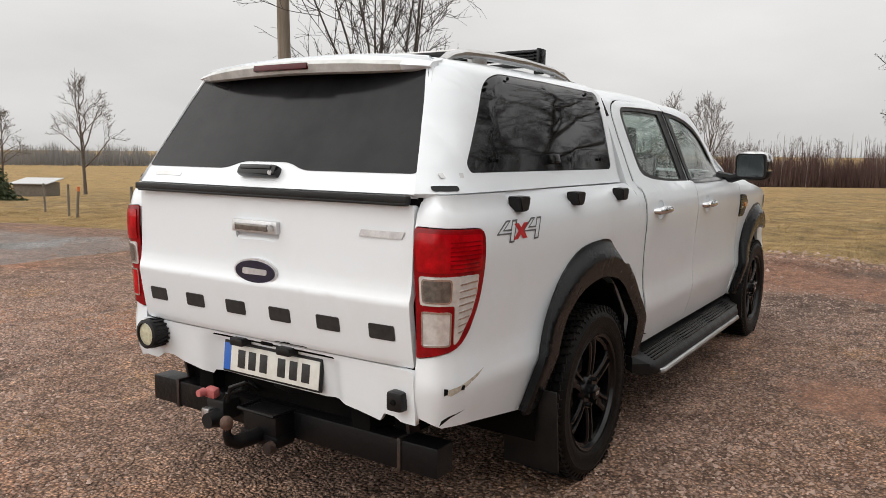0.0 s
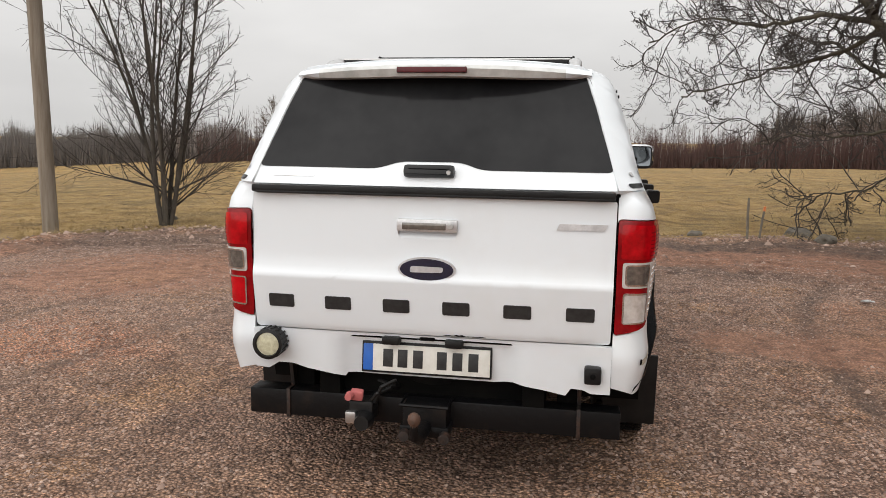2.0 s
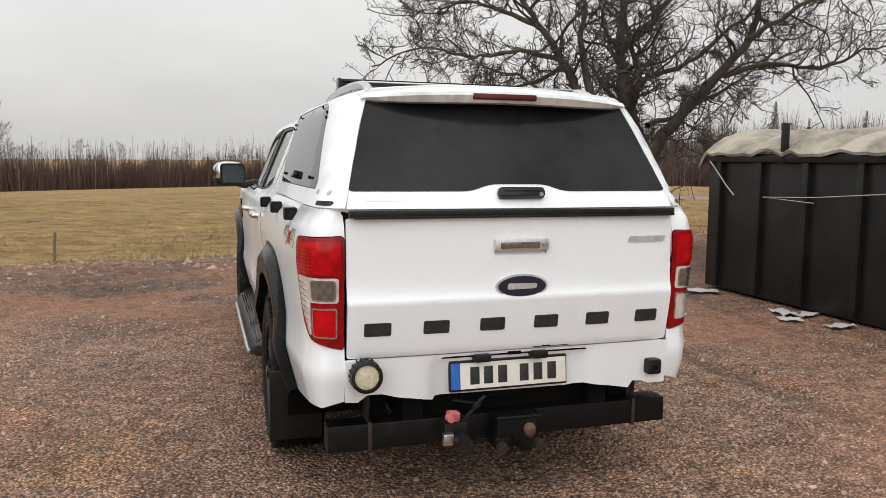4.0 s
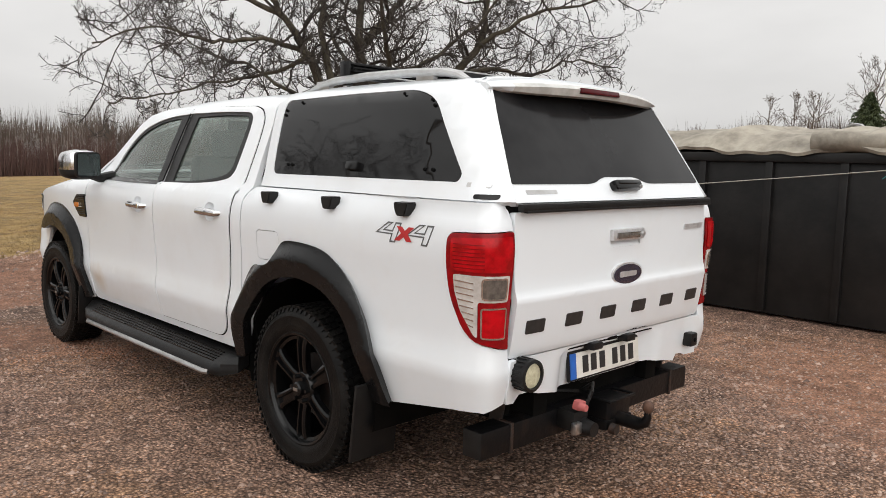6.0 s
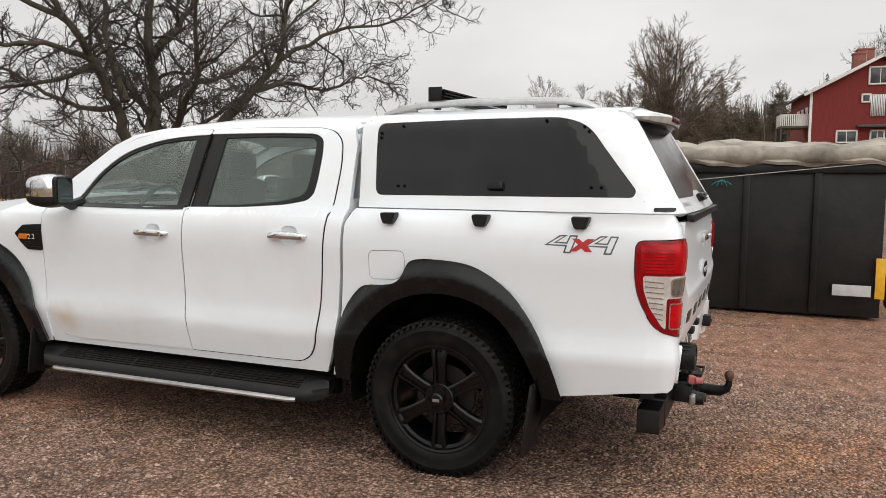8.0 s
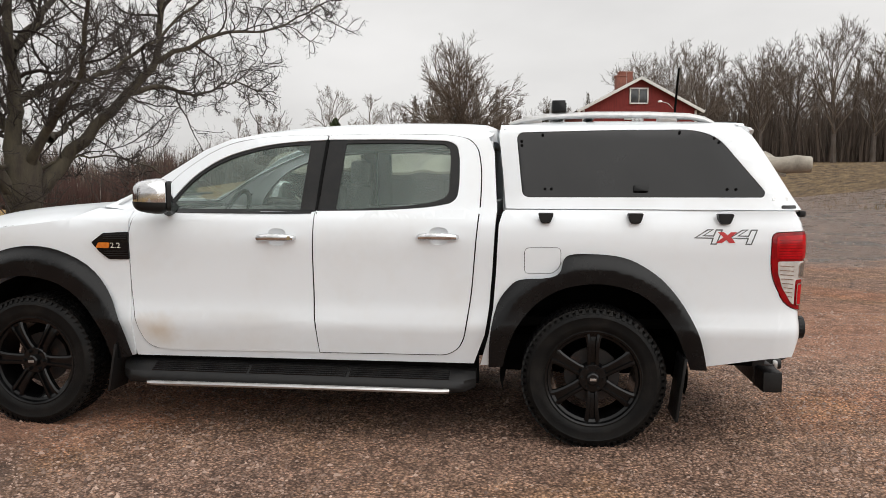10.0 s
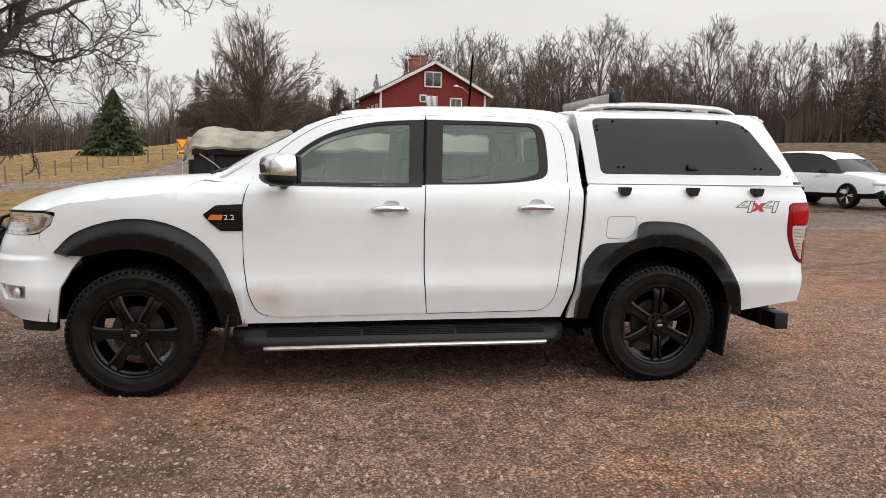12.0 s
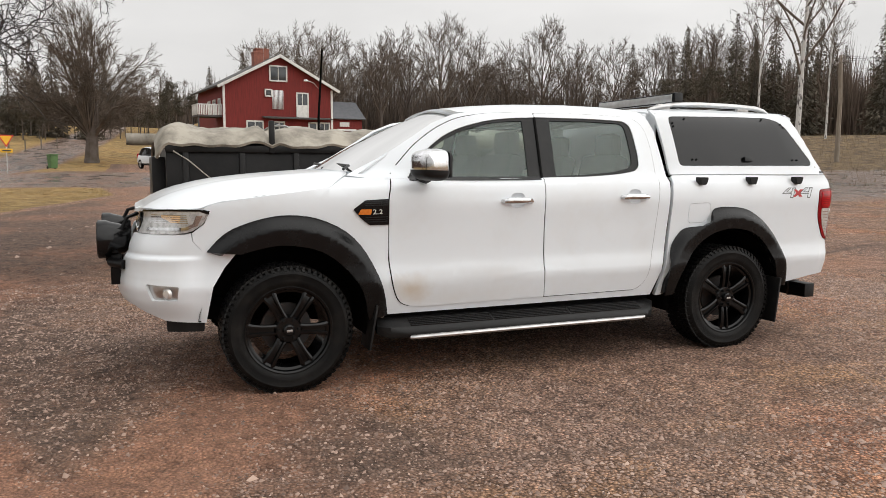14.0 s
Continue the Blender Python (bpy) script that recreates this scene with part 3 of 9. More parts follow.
    # front wing
    wing = [(5.7245, 0.425), (5.7245, 1.18), (5.7275, 1.262), (5.97, 1.272), (6.08, 1.215), (6.30, 1.185), (6.50, 1.160), (6.70, 1.130), (6.775, 1.110), (6.805, 1.094), (6.762, 1.084), (6.795, 1.010), (6.875, 0.962), (6.868, 0.915), (6.80, 0.85), (6.66, 0.842)] + [tuple(p) for p in arc_fw[::-1] if p[0] < 6.62 and p[0] > 5.80]
    badge = [(5.945, 1.082), (5.872, 1.135), (5.722, 1.143), (5.722, 0.986), (5.845, 0.986), (5.90, 1.03)]
    wg = sheet("front_wing", [wing], S, M_PAINT, truck, 0.06, 0.02, flip=fl)
    vb = sheet("side_vent", [rounded(badge, 0.008)], S, M_GLOSSBLACK, truck, 0.04, 0.01, "black wing vent with an amber repeater and a badge", lift=0.008, flip=fl)
    sheet("repeater", [rounded([(5.918, 1.052), (5.90, 1.082), (5.832, 1.082), (5.838, 1.05)], 0.006)], S, M_AMBER, vb, 0.04, 0.004, lift=0.012, flip=fl)
    for k in range(3):
        for z in (1.128 - 0.012 * k, 1.032 - 0.013 * k):
            sheet("vent_slat", [[(5.73, z), (5.73, z + 0.005), (5.87, z + 0.002), (5.87, z - 0.003)]], S, M_PLASTIC, vb, 0.05, 0.003, lift=0.011, flip=fl)

    # wheel-arch flares: proud of the body, with a rolled lower lip
    for nm, outer, inner in (("rear_flare", FLARE_R, ARC_R), ("front_flare", FLARE_F, ARC_F[:7])):
        lp = sm(outer, 3) + sm(inner, 3)[::-1] if nm == "rear_flare" else outer[:1] + sm(outer[:-1], 3)[1:] + [outer[-1]] + sm(inner, 3)[::-1]
        cy, cz = (WHEEL_R, 0.40) if nm == "rear_flare" else (WHEEL_F, 0.40)

        def F(u, z, cy=cy, cz=cz):
            q = Vector(S(u, z))
            r = math.hypot(u - cy, z - cz)
            k = ease(0.655 - r, 0.0, 0.085)
            q.x += sg * (0.006 + 0.050 * k - 0.10 * math.log1p(math.exp((0.555 - r) * 90)) / 90)
            return q
        sheet(nm, [inset(lp, 0.001)], F, M_FLARE, truck, 0.022, 0.05, "black plastic wheel-arch flare", flip=fl)
    # inner wheel housings
    for cy, arc in ((WHEEL_R, ARC_R), (WHEEL_F, ARC_F)):
        bm = bmesh.new()
        pr = []
        for k in range(25):
            a = math.pi * (k / 24) * 1.16 - 0.08 * math.pi
            pr.append((cy - 0.50 * math.cos(a), max(0.45 if cy > 5 and math.cos(a) < 0 else 0.3, 0.40 + 0.485 * math.sin(a))))
        o = [bm.verts.new(W(sg * (0.87 if cy < 5 else 0.83), y, z)) for y, z in pr]
        i_ = [bm.verts.new(W(sg * 0.42, y, z)) for y, z in pr]
        for k in range(24):
            bm.faces.new((o[k], o[k + 1], i_[k + 1], i_[k]))
        bm.faces.new(i_)
        part("wheel_housing", bm, M_DARK, truck)
    # side step: tread board with ribs and a bright edge strip
    bm = bmesh.new()
    sec = [(0.80, 0.395), (0.86, 0.388), (0.935, 0.352), (0.962, 0.325), (0.962, 0.30), (0.94, 0.285), (0.80, 0.32)]
    ys = [3.74, 3.80, 3.86, 5.62, 5.72, 5.79]
    sc = [(-0.10, 0.02), (-0.03, 0.005), (0, 0), (0, 0), (-0.03, 0.0), (-0.09, 0.02)]
    rings = [[bm.verts.new(W(sg * min(x, 0.962 + o[0]), y, z + o[1] * (1 if z < 0.33 else 0))) for x, z in sec] for y, o in zip(ys, sc)]
    for a, b in zip(rings, rings[1:]):
        for k in range(len(sec)):
            f_ = (a[k], a[(k + 1) % len(sec)], b[(k + 1) % len(sec)], b[k])
            bm.faces.new(f_ if sg > 0 else f_[::-1])
    bm.faces.new(rings[0]), bm.faces.new(rings[-1])
    bmesh.ops.recalc_face_normals(bm, faces=bm.faces[:])
    step = part("side_step", bm, M_PLASTIC, truck, "black running board with a bright edge strip")
    for k in range(5):
        x0 = 0.862 + k * 0.0165
        z0 = 0.386 - (x0 - 0.86) * 0.46
        for j in range(3):
            bm = bmesh.new()
            box(bm, W(sg * x0, 4.16 + j * 0.575, z0 + 0.003), (0.009, 0.56, 0.008), 0.002)
            part("tread_rib", bm, M_GLOSSBLACK, step)
    bm = bmesh.new()
    tube(bm, [W(sg * 0.958, 3.88, 0.300), W(sg * 0.972, 3.91, 0.300), W(sg * 0.974, 4.7, 0.298), W(sg * 0.972, 5.56, 0.292), W(sg * 0.955, 5.60, 0.29)], 0.014, 8)
    part("edge_strip", bm, M_ALU, step, "bright scuffed edge strip")
    for y in (4.0, 4.7, 5.4):
        bm = bmesh.new()
        box(bm, W(sg * 0.74, y, 0.36), (0.16, 0.05, 0.04), 0.006)
        part("step_bracket", bm, M_STEEL, step)
    # added dark block that stands for the shade between sill and step
    bm = bmesh.new()
    box(bm, W(sg * 0.765, 4.72, 0.40), (0.05, 1.98, 0.20), 0.012)
    part("sill_gap_fill", bm, M_DARK, truck)
    # mirror
    bm = bmesh.new()
    tube(bm, [W(sg * 0.80, 5.50, 1.275), W(sg * 0.90, 5.48, 1.262), W(sg * 0.97, 5.46, 1.285)], [0.035, 0.03, 0.028], 8)
    mi_ = part("door_mirror", bm, M_PLASTIC, truck, "door mirror with a chrome cap")
    def shell(bm, hx_, hy_, hz_, z0, z1, at_, n=28, m=14):
        """Part of a rounded box, between the heights z0 and z1 (-1 to 1)."""
        rows = []
        for j in range(m + 1):
            v = z0 + (z1 - z0) * j / m
            w = max(0.0, 1 - abs(v) ** 4) ** 0.25 if abs(v) < 1 else 0.0
            ring = []
            for i in range(n):
                a = 2 * math.pi * i / n
                c, s = math.cos(a), math.sin(a)
                k = (abs(c) ** 4 + abs(s) ** 4) ** -0.25
                x, y = c * k * w, s * k * w
                x *= 1 - 0.16 * (y > 0) * y
                ring.append(bm.verts.new(at_ @ Vector((x * hx_, y * hy_ * (1 if y > 0 else 0.62), v * hz_ * (1 - 0.15 * max(0, y))))))
            rows.append(ring)
        for p, q in zip(rows, rows[1:]):
            for i in range(n):
                bm.faces.new((p[i], p[(i + 1) % n], q[(i + 1) % n], q[i]))
        bm.faces.new(rows[0]), bm.faces.new(rows[-1])
        bmesh.ops.remove_doubles(bm, verts=bm.verts[:], dist=0.0008)
        bmesh.ops.recalc_face_normals(bm, faces=bm.faces[:])
    at_ = Matrix.Translation(W(sg * (1.02 if near else 1.04), 5.49, 1.348)) @ pose(0, 0, 0, 0, 0, 24 if near else -8)
    bm = bmesh.new()
    shell(bm, 0.108, 0.118, 0.097, -0.35, 0.995, at_)
    part("mirror_cap", bm, M_CHROME, mi_, "chrome mirror cap")
    bm = bmesh.new()
    shell(bm, 0.110, 0.121, 0.097, -0.995, -0.34, at_)
    part("mirror_housing", bm, M_PLASTIC, mi_)
    bm = bmesh.new()
    rim_ = rounded([(-0.099, -0.082), (0.099, -0.082), (0.099, 0.082), (-0.099, 0.082)], 0.035, 5)
    vs = [bm.verts.new(at_ @ Vector((x, -0.080, z))) for x, z in rim_]
    vt = [bm.verts.new(at_ @ Vector((x, -0.06, z))) for x, z in rim_]
    bm.faces.new(vs)
    for i in range(len(vs)):
        bm.faces.new((vs[i], vs[i - 1], vt[i - 1], vt[i]))
    bmesh.ops.recalc_face_normals(bm, faces=bm.faces[:])
    part("mirror_bezel", bm, M_PLASTIC, mi_)
    bm = bmesh.new()
    rim_ = inset(rim_, 0.010)
    bm.faces.new([bm.verts.new(at_ @ Vector((x, -0.0825, z))) for x, z in rim_])
    part("mirror_glass", bm, M_MIRROR, mi_)
    # canopy clamp covers on the bed side
    for y in (3.368, 2.902, 2.443):
        bm = bmesh.new()
        x = plan(y).x - 0.004
        pts = [(-0.040, 0.030), (0.040, 0.030), (0.036, 0.006), (0.024, -0.022), (-0.022, -0.022), (-0.034, 0.006)]
        top = [bm.verts.new(W(sg * (x + 0.022), y + a, 1.235 + b)) for a, b in pts]
        bot = [bm.verts.new(W(sg * (x - 0.03), y + a * 1.04, 1.235 + b * 1.06)) for a, b in pts]
        bm.faces.new(top), bm.faces.new(bot)
        for k in range(6):
            bm.faces.new((top[k], top[(k + 1) % 6], bot[(k + 1) % 6], bot[k]))
        bmesh.ops.recalc_face_normals(bm, faces=bm.faces[:])
        bmesh.ops.bevel(bm, geom=[e_ for e_ in bm.edges], offset=0.004, segments=2, affect="EDGES")
        part("clamp_cover", bm, M_PLASTIC, truck)
    # mud flaps
    bm = bmesh.new()
    box(bm, W(sg * 0.83, 2.655, 0.34), (0.24, 0.016, 0.34), 0.005, pose(0, 0, 0, 7, 0, 0))
    part("mud_flap", bm, M_PLASTIC, truck)
    bm = bmesh.new()
    box(bm, W(sg * 0.84, 5.83, 0.36), (0.2, 0.014, 0.28), 0.004, pose(0, 0, 0, 10, 0, 0))
    part("mud_flap", bm, M_PLASTIC, truck)
    # headlamp and bumper corner
    S2 = S
    hl = rounded([(6.765, 1.073), (6.80, 1.012), (6.88, 0.968), (7.00, 0.953), (7.36, 0.950), (7.36, 1.082), (7.10, 1.092), (6.82, 1.092)], [0.008, 0.02, 0.03, 0.03, 0.01, 0.01, 0.02, 0.008])
    hp = sheet("headlamp", [hl], S2, M_HEADLAMP, truck, 0.03, 0.03, "clear headlamp with a bright surround", lift=0.004, flip=fl)
    sheet("lamp_surround", [inset(hl, -0.002), inset(hl, 0.009)], S2, M_GLOSSBLACK, hp, 0.04, 0.01, lift=0.006, flip=fl)
    sheet("day_light", [rounded([(6.80, 1.062), (6.835, 1.004), (6.915, 0.978), (7.25, 0.968), (7.25, 0.984), (6.93, 0.994), (6.87, 1.016), (6.845, 1.060)], 0.004)], S2, M_CHROME, hp, 0.03, 0.004, lift=0.008, flip=fl)
    sheet("lamp_hollow", [rounded([(6.875, 1.025), (6.90, 1.066), (7.26, 1.072), (7.26, 1.0), (6.95, 1.003)], 0.012)], S2, M_HEADLAMP, hp, 0.03, 0.003, lift=0.0062, flip=fl)
    sheet("indicator", [rounded([(6.99, 1.020), (6.99, 1.058), (7.16, 1.062), (7.16, 1.045), (7.08, 1.018)], 0.012)], S2, M_AMBERPALE, hp, 0.03, 0.003, lift=0.0075, flip=fl)
    for k in range(5):
        z = 1.015 + 0.011 * k
        sheet("lamp_rib", [[(6.91 + 0.004 * k, z), (6.91 + 0.004 * k, z + 0.003), (7.24, z + 0.003), (7.24, z)]], S2, M_CHROME, hp, 0.04, 0.002, lift=0.0082, flip=fl)
    bum = [(6.625, 0.838), (6.69, 0.76), (6.755, 0.65), (6.80, 0.44), (6.95, 0.445), (7.08, 0.455), (7.20, 0.495), (7.32, 0.53), (U_NOSE, 0.54), (U_NOSE, 0.76), (7.45, 0.76), (7.45, 0.947), (7.1, 0.9505), (7.0, 0.9500), (6.93, 0.953), (6.884, 0.9605), (6.871, 0.915), (6.80, 0.85)]
    fog = rounded([(6.965, 0.580), (6.95, 0.660), (7.16, 0.672), (7.13, 0.575)], 0.012)

    def B(u, z, S2=S2):
        q = Vector(S2(u, z))
        k = ease(u, 6.78, 6.98) * (0.030 * ease(z, 0.44, 0.58) * (1 - ease(z, 0.805, 0.835)))
        t = plan(u + 0.004) - plan(u - 0.004)
        t.normalize()
        return q + Vector((sg * t.y * k, -t.x * k, 0))
    sheet("front_bumper", [bum, fog], B, M_PAINT, truck, 0.02, 0.02, flip=fl)
    fg = sheet("fog_lamp", [inset(fog, -0.006)], B, M_ALU, truck, 0.04, 0.0, lift=-0.02, flip=fl)
    bm = bmesh.new()
    q = Vector(B(7.03, 0.618))
    lathe(bm, [(0.0, 0.014), (0.02, 0.012), (0.032, 0.0)], 20, "x", Matrix.Translation(q - Vector((sg * 0.012, 0.006, 0))) @ pose(0, 0, 0, 0, 0, 40 if sg > 0 else 140))
    part("fog_lens", bm, M_CLEARLENS, fg)
    sheet("bumper_lip", [rounded([(6.815, 0.385), (6.81, 0.46), (7.09, 0.475), (7.09, 0.385)], 0.012)], S2, M_PLASTIC, truck, 0.06, 0.05, lift=-0.02, flip=fl)

SR = side(1)
for lp in ([(2.035, 0.628), (2.05, 0.645), (2.10, 0.652), (2.17, 0.672), (2.235, 0.690), (2.20, 0.672), (2.12, 0.640), (2.06, 0.622)],):
    sheet("scuff_mark", [lp], SR, M_SCUFF, truck, 0.04, 0.0, "bare scrape through the paint", lift=0.0012)
for lp in ([(2.033, 0.625), (2.033, 0.650), (2.048, 0.648), (2.046, 0.630)], [(2.10, 0.637), (2.108, 0.652), (2.122, 0.650), (2.118, 0.635)], [(2.02, 0.515), (2.03, 0.535), (2.06, 0.548), (2.14, 0.560), (2.07, 0.542), (2.035, 0.522)]):
    sheet("paint_chip", [lp], SR, M_GAP, truck, 0.04, 0.0, lift=0.0018)
# grille and front beam with lamps
bm = bmesh.new()
box(bm, W(0, 7.08, 0.91), (1.06, 0.10, 0.26), 0.02)
gr = part("grille", bm, M_GLOSSBLACK, truck, "dark radiator grille")
for z in (0.83, 0.90, 0.97):
    bm = bmesh.new()
    box(bm, W(0, 7.14, z), (1.00, 0.02, 0.03), 0.006)
    part("grille_bar", bm, M_CHROME, gr)
bm = bmesh.new()
tube(bm, [W(-0.52, 7.22, 0.76), W(-0.45, 7.29, 0.77), W(0.45, 7.29, 0.77), W(0.52, 7.22, 0.76)], 0.028, 10)
for s_ in (-1, 1):
    box(bm, W(s_ * 0.40, 7.27, 0.73), (0.03, 0.06, 0.20), 0.005)
    tube(bm, [W(s_ * 0.38, 7.30, 0.80), W(s_ * 0.44, 7.26, 0.90), W(s_ * 0.43, 7.20, 1.03), W(s_ * 0.36, 7.14, 1.05)], 0.012, 6)
bar_ = part("lamp_bracket", bm, M_STEEL, truck, "black steel lamp bracket on the front bumper")
for s_ in (-1, 1):
    bm = bmesh.new()
    lathe(bm, [(0.0, -0.135), (0.055, -0.13), (0.085, -0.10), (0.105, -0.02), (0.114, 0.0), (0.114, 0.045), (0.106, 0.052), (0.104, 0.036), (0.0, 0.036)], 28, "y", Matrix.Translation(W(s_ * 0.38, 7.315, 0.900)))
    box(bm, W(s_ * 0.38, 7.30, 0.80), (0.06, 0.05, 0.06), 0.006)
    dl = part("driving_lamp", bm, M_GLOSSBLACK, bar_, "round black driving lamp")
    bm = bmesh.new()
    lathe(bm, [(0.0, 0.056), (0.06, 0.053), (0.105, 0.043)], 28, "y", Matrix.Translation(W(s_ * 0.38, 7.315, 0.900)))
    part("lamp_glass", bm, M_CLEARLENS, dl)

# bonnet
hood_line = spline([Vector(q) for q in ((5.85, 1.312), (6.1, 1.306), (6.4, 1.284), (6.65, 1.255), (6.84, 1.217), (6.96, 1.180), (7.05, 1.138), (7.105, 1.100), (7.135, 1.075))], 5)
HOOD_Y, HOOD_Z = [q.x for q in hood_line], [q.y for q in hood_line]
edge_pts = []
for u, z in ((5.985, 1.271), (6.08, 1.216), (6.19, 1.196), (6.30, 1.184), (6.43, 1.169), (6.56, 1.153), (6.70, 1.137), (6.77, 1.118), (6.82, 1.099), (6.95, 1.095), (7.10, 1.092), (7.25, 1.088), (7.40, 1.084), (7.60, 1.080)):
    q = side(1)(u, z)
    edge_pts.append((q[0] - 0.003, q[1] + Y0 - 0.002, z + 0.0015))
EX_Y, EX_X, EX_Z = [q[1] for q in edge_pts], [q[0] for q in edge_pts], [q[2] for q in edge_pts]


def hood_z(x, y):
    c, ze, xe = lerp(y, HOOD_Y, HOOD_Z), lerp(y, EX_Y, EX_Z), max(0.3, lerp(y, EX_Y, EX_X))
    a = min(1.03, abs(x) / xe)
    return c - (c - ze) * (0.30 * a * a + 0.70 * a ** 5) + 0.006 * ease(abs(x), 0.40, 0.50) * (1 - ease(abs(x), 0.62, 0.74))


hood_edge = [(0.0, 5.86), (0.4, 5.875), (0.68, 5.925)] + [(q[0], q[1]) for q in edge_pts] + [(0.0, 7.155)]
sheet("bonnet", [hood_edge + [(-x, y) for x, y in hood_edge[-2:0:-1]]], lambda x, y: W(x, y, hood_z(x, y)), M_PAINT, truck, 0.05, 0.02)
for s_ in (-1, 1):
    sheet("bonnet_gap", [[(5.97, 1.20), (6.10, 1.16), (6.5, 1.10), (6.80, 1.05), (6.80, 1.09), (6.7, 1.13), (6.5, 1.168), (6.30, 1.19), (6.10, 1.22), (5.99, 1.275)]], side(s_), M_GAP, truck, 0.1, 0.0, lift=-0.010, flip=s_ < 0)
bm = bmesh.new()
box(bm, W(0, 6.45, 1.0), (1.4, 1.2, 0.1), 0.02)
box(bm, W(0, 5.93, 1.24), (1.5, 0.12, 0.04), 0.01)
part("engine_bay", bm, M_DARK, truck)
sheet("scuttle", [[(-0.74, 5.82), (-0.70, 5.97), (0.70, 5.97), (0.74, 5.82)]], lambda x, y: W(x, y, 1.30 - 0.03 * (x / 0.7) ** 2), M_PLASTIC, truck, 0.1, 0.02)
for s_, x0, x1 in ((0, -0.62, -0.05), (0, -0.02, 0.55)):
    bm = bmesh.new()
    tube(bm, [W(x0, 5.93, 1.318), W(x0 + 0.06, 5.88, 1.34), W(x1, 5.86, 1.352)], 0.009, 6)
    part("wiper", bm, M_PLASTIC, truck)

# windscreen, roof and rear of the cab
def screen(x, v):
    half = 0.72 - 0.165 * v
    y = 5.955 - 0.66 * v - 0.14 * v * v - 0.10 * (x / 0.75) ** 2 * (1 - 0.5 * v)
    z = 1.305 + 0.36 * v + 0.055 * v * (1 - v) - 0.02 * (x / 0.75) ** 2 + 0.055 * v * (1 - (x / 0.7) ** 2)
    return W(x * half / 0.72, y, z)


sw = rounded([(-0.72, 0.0), (0.72, 0.0), (0.72, 1.0), (-0.72, 1.0)], 0.04)
ws = sheet("windscreen", [sw], screen, M_WSCREEN, truck, 0.08, 0.0, "windscreen")
ws.visible_shadow = False
sheet("windscreen_frame", [inset(sw, -0.035), inset(sw, -0.002)], screen, M_PAINT, truck, 0.1, 0.012, lift=-0.004)
sheet("windscreen_band", [inset(sw, 0.0), inset(sw, 0.02)], screen, M_GLOSSBLACK, truck, 0.1, 0.0, lift=0.001)


def roof_z(x, y):
    e_ = lerp(y, [3.60, 3.72, 3.9, 4.2, 4.6, 4.9, 5.08, 5.2], [1.705, 1.728, 1.738, 1.742, 1.734, 1.714, 1.694, 1.672])
    a = min(1.0, abs(x) / 0.62)
    return e_ + 0.058 * (1 - a ** 2.4) * ease(y, 3.5, 3.75) - 0.05 * max(0, (abs(x) - 0.57) / 0.07) ** 2


roof = rounded([(-0.635, 3.66), (-0.625, 4.9), (-0.57, 5.13), (0.57, 5.13), (0.625, 4.9), (0.635, 3.66)], 0.05)
sheet("cab_roof", [roof], lambda x, y: W(x, y, roof_z(x, y)), M_PAINT, truck, 0.06, 0.05)
sheet("headliner", [inset(roof, 0.02)], lambda x, y: W(x, y, roof_z(x, y) - 0.06), M_LINER, truck, 0.15, 0.01, flip=True)
bm = bmesh.new()
box(bm, W(0, 3.66, 1.05), (1.62, 0.05, 0.55), 0.02)
for s_ in (-1, 1):
    box(bm, W(s_ * 0.60, 3.69, 1.46), (0.10, 0.05, 0.40), 0.01)
box(bm, W(0, 3.67, 1.69), (1.2, 0.05, 0.07), 0.01)
part("cab_back_panel", bm, M_PAINT, truck)

# cabin
bm = bmesh.new()
box(bm, W(0, 4.65, 0.60), (1.56, 2.1, 0.10), 0.02)
part("cab_floor", bm, M_TRIM, truck)
bm = bmesh.new()
box(bm, W(0, 5.60, 1.17), (1.46, 0.42, 0.16), 0.05)
box(bm, W(0, 5.55, 0.95), (1.40, 0.30, 0.36), 0.05)
part("dashboard", bm, M_TRIM, truck)
for sx in (-0.37, 0.37):
    for y, kind in ((4.78, "front_seat"), (3.93, "rear_seat")):
        bm = bmesh.new()
        box(bm, W(sx, y + 0.24, 0.84), (0.50, 0.50, 0.16), 0.06)
        box(bm, W(sx, y - 0.03, 1.13), (0.50, 0.14, 0.60), 0.06, pose(0, 0, 0, 12, 0, 0))
        seat = part(kind, bm, M_SEAT, truck, "dark cloth seat")
        bm = bmesh.new()
        box(bm, W(sx, y - 0.11, 1.50), (0.26, 0.10, 0.17), 0.045)
        part("headrest", bm, M_SEAT, seat)
bm = bmesh.new()
ring = [W(-0.37 + 0.185 * math.cos(a), 5.31 - 0.07 * math.sin(a), 1.20 + 0.172 * math.sin(a)) for a in [2 * math.pi * k / 24 for k in range(25)]]
tube(bm, ring, 0.015, 6, cap=False)
box(bm, W(-0.37, 5.33, 1.19), (0.16, 0.05, 0.10), 0.02)
tube(bm, [W(-0.53, 5.31, 1.2), W(-0.37, 5.33, 1.19), W(-0.21, 5.31, 1.2)], 0.012, 6)
part("steering_wheel", bm, M_PLASTIC, truck)
bm = bmesh.new()
box(bm, W(0, 5.2, 1.64), (0.22, 0.03, 0.07), 0.012)
part("interior_mirror", bm, M_PLASTIC, truck)
for sx in (-1, 1):
    bm = bmesh.new()
    box(bm, W(sx * 0.80, 4.7, 0.98), (0.05, 1.9, 0.55), 0.02)
    part("door_lining", bm, M_TRIM, truck)

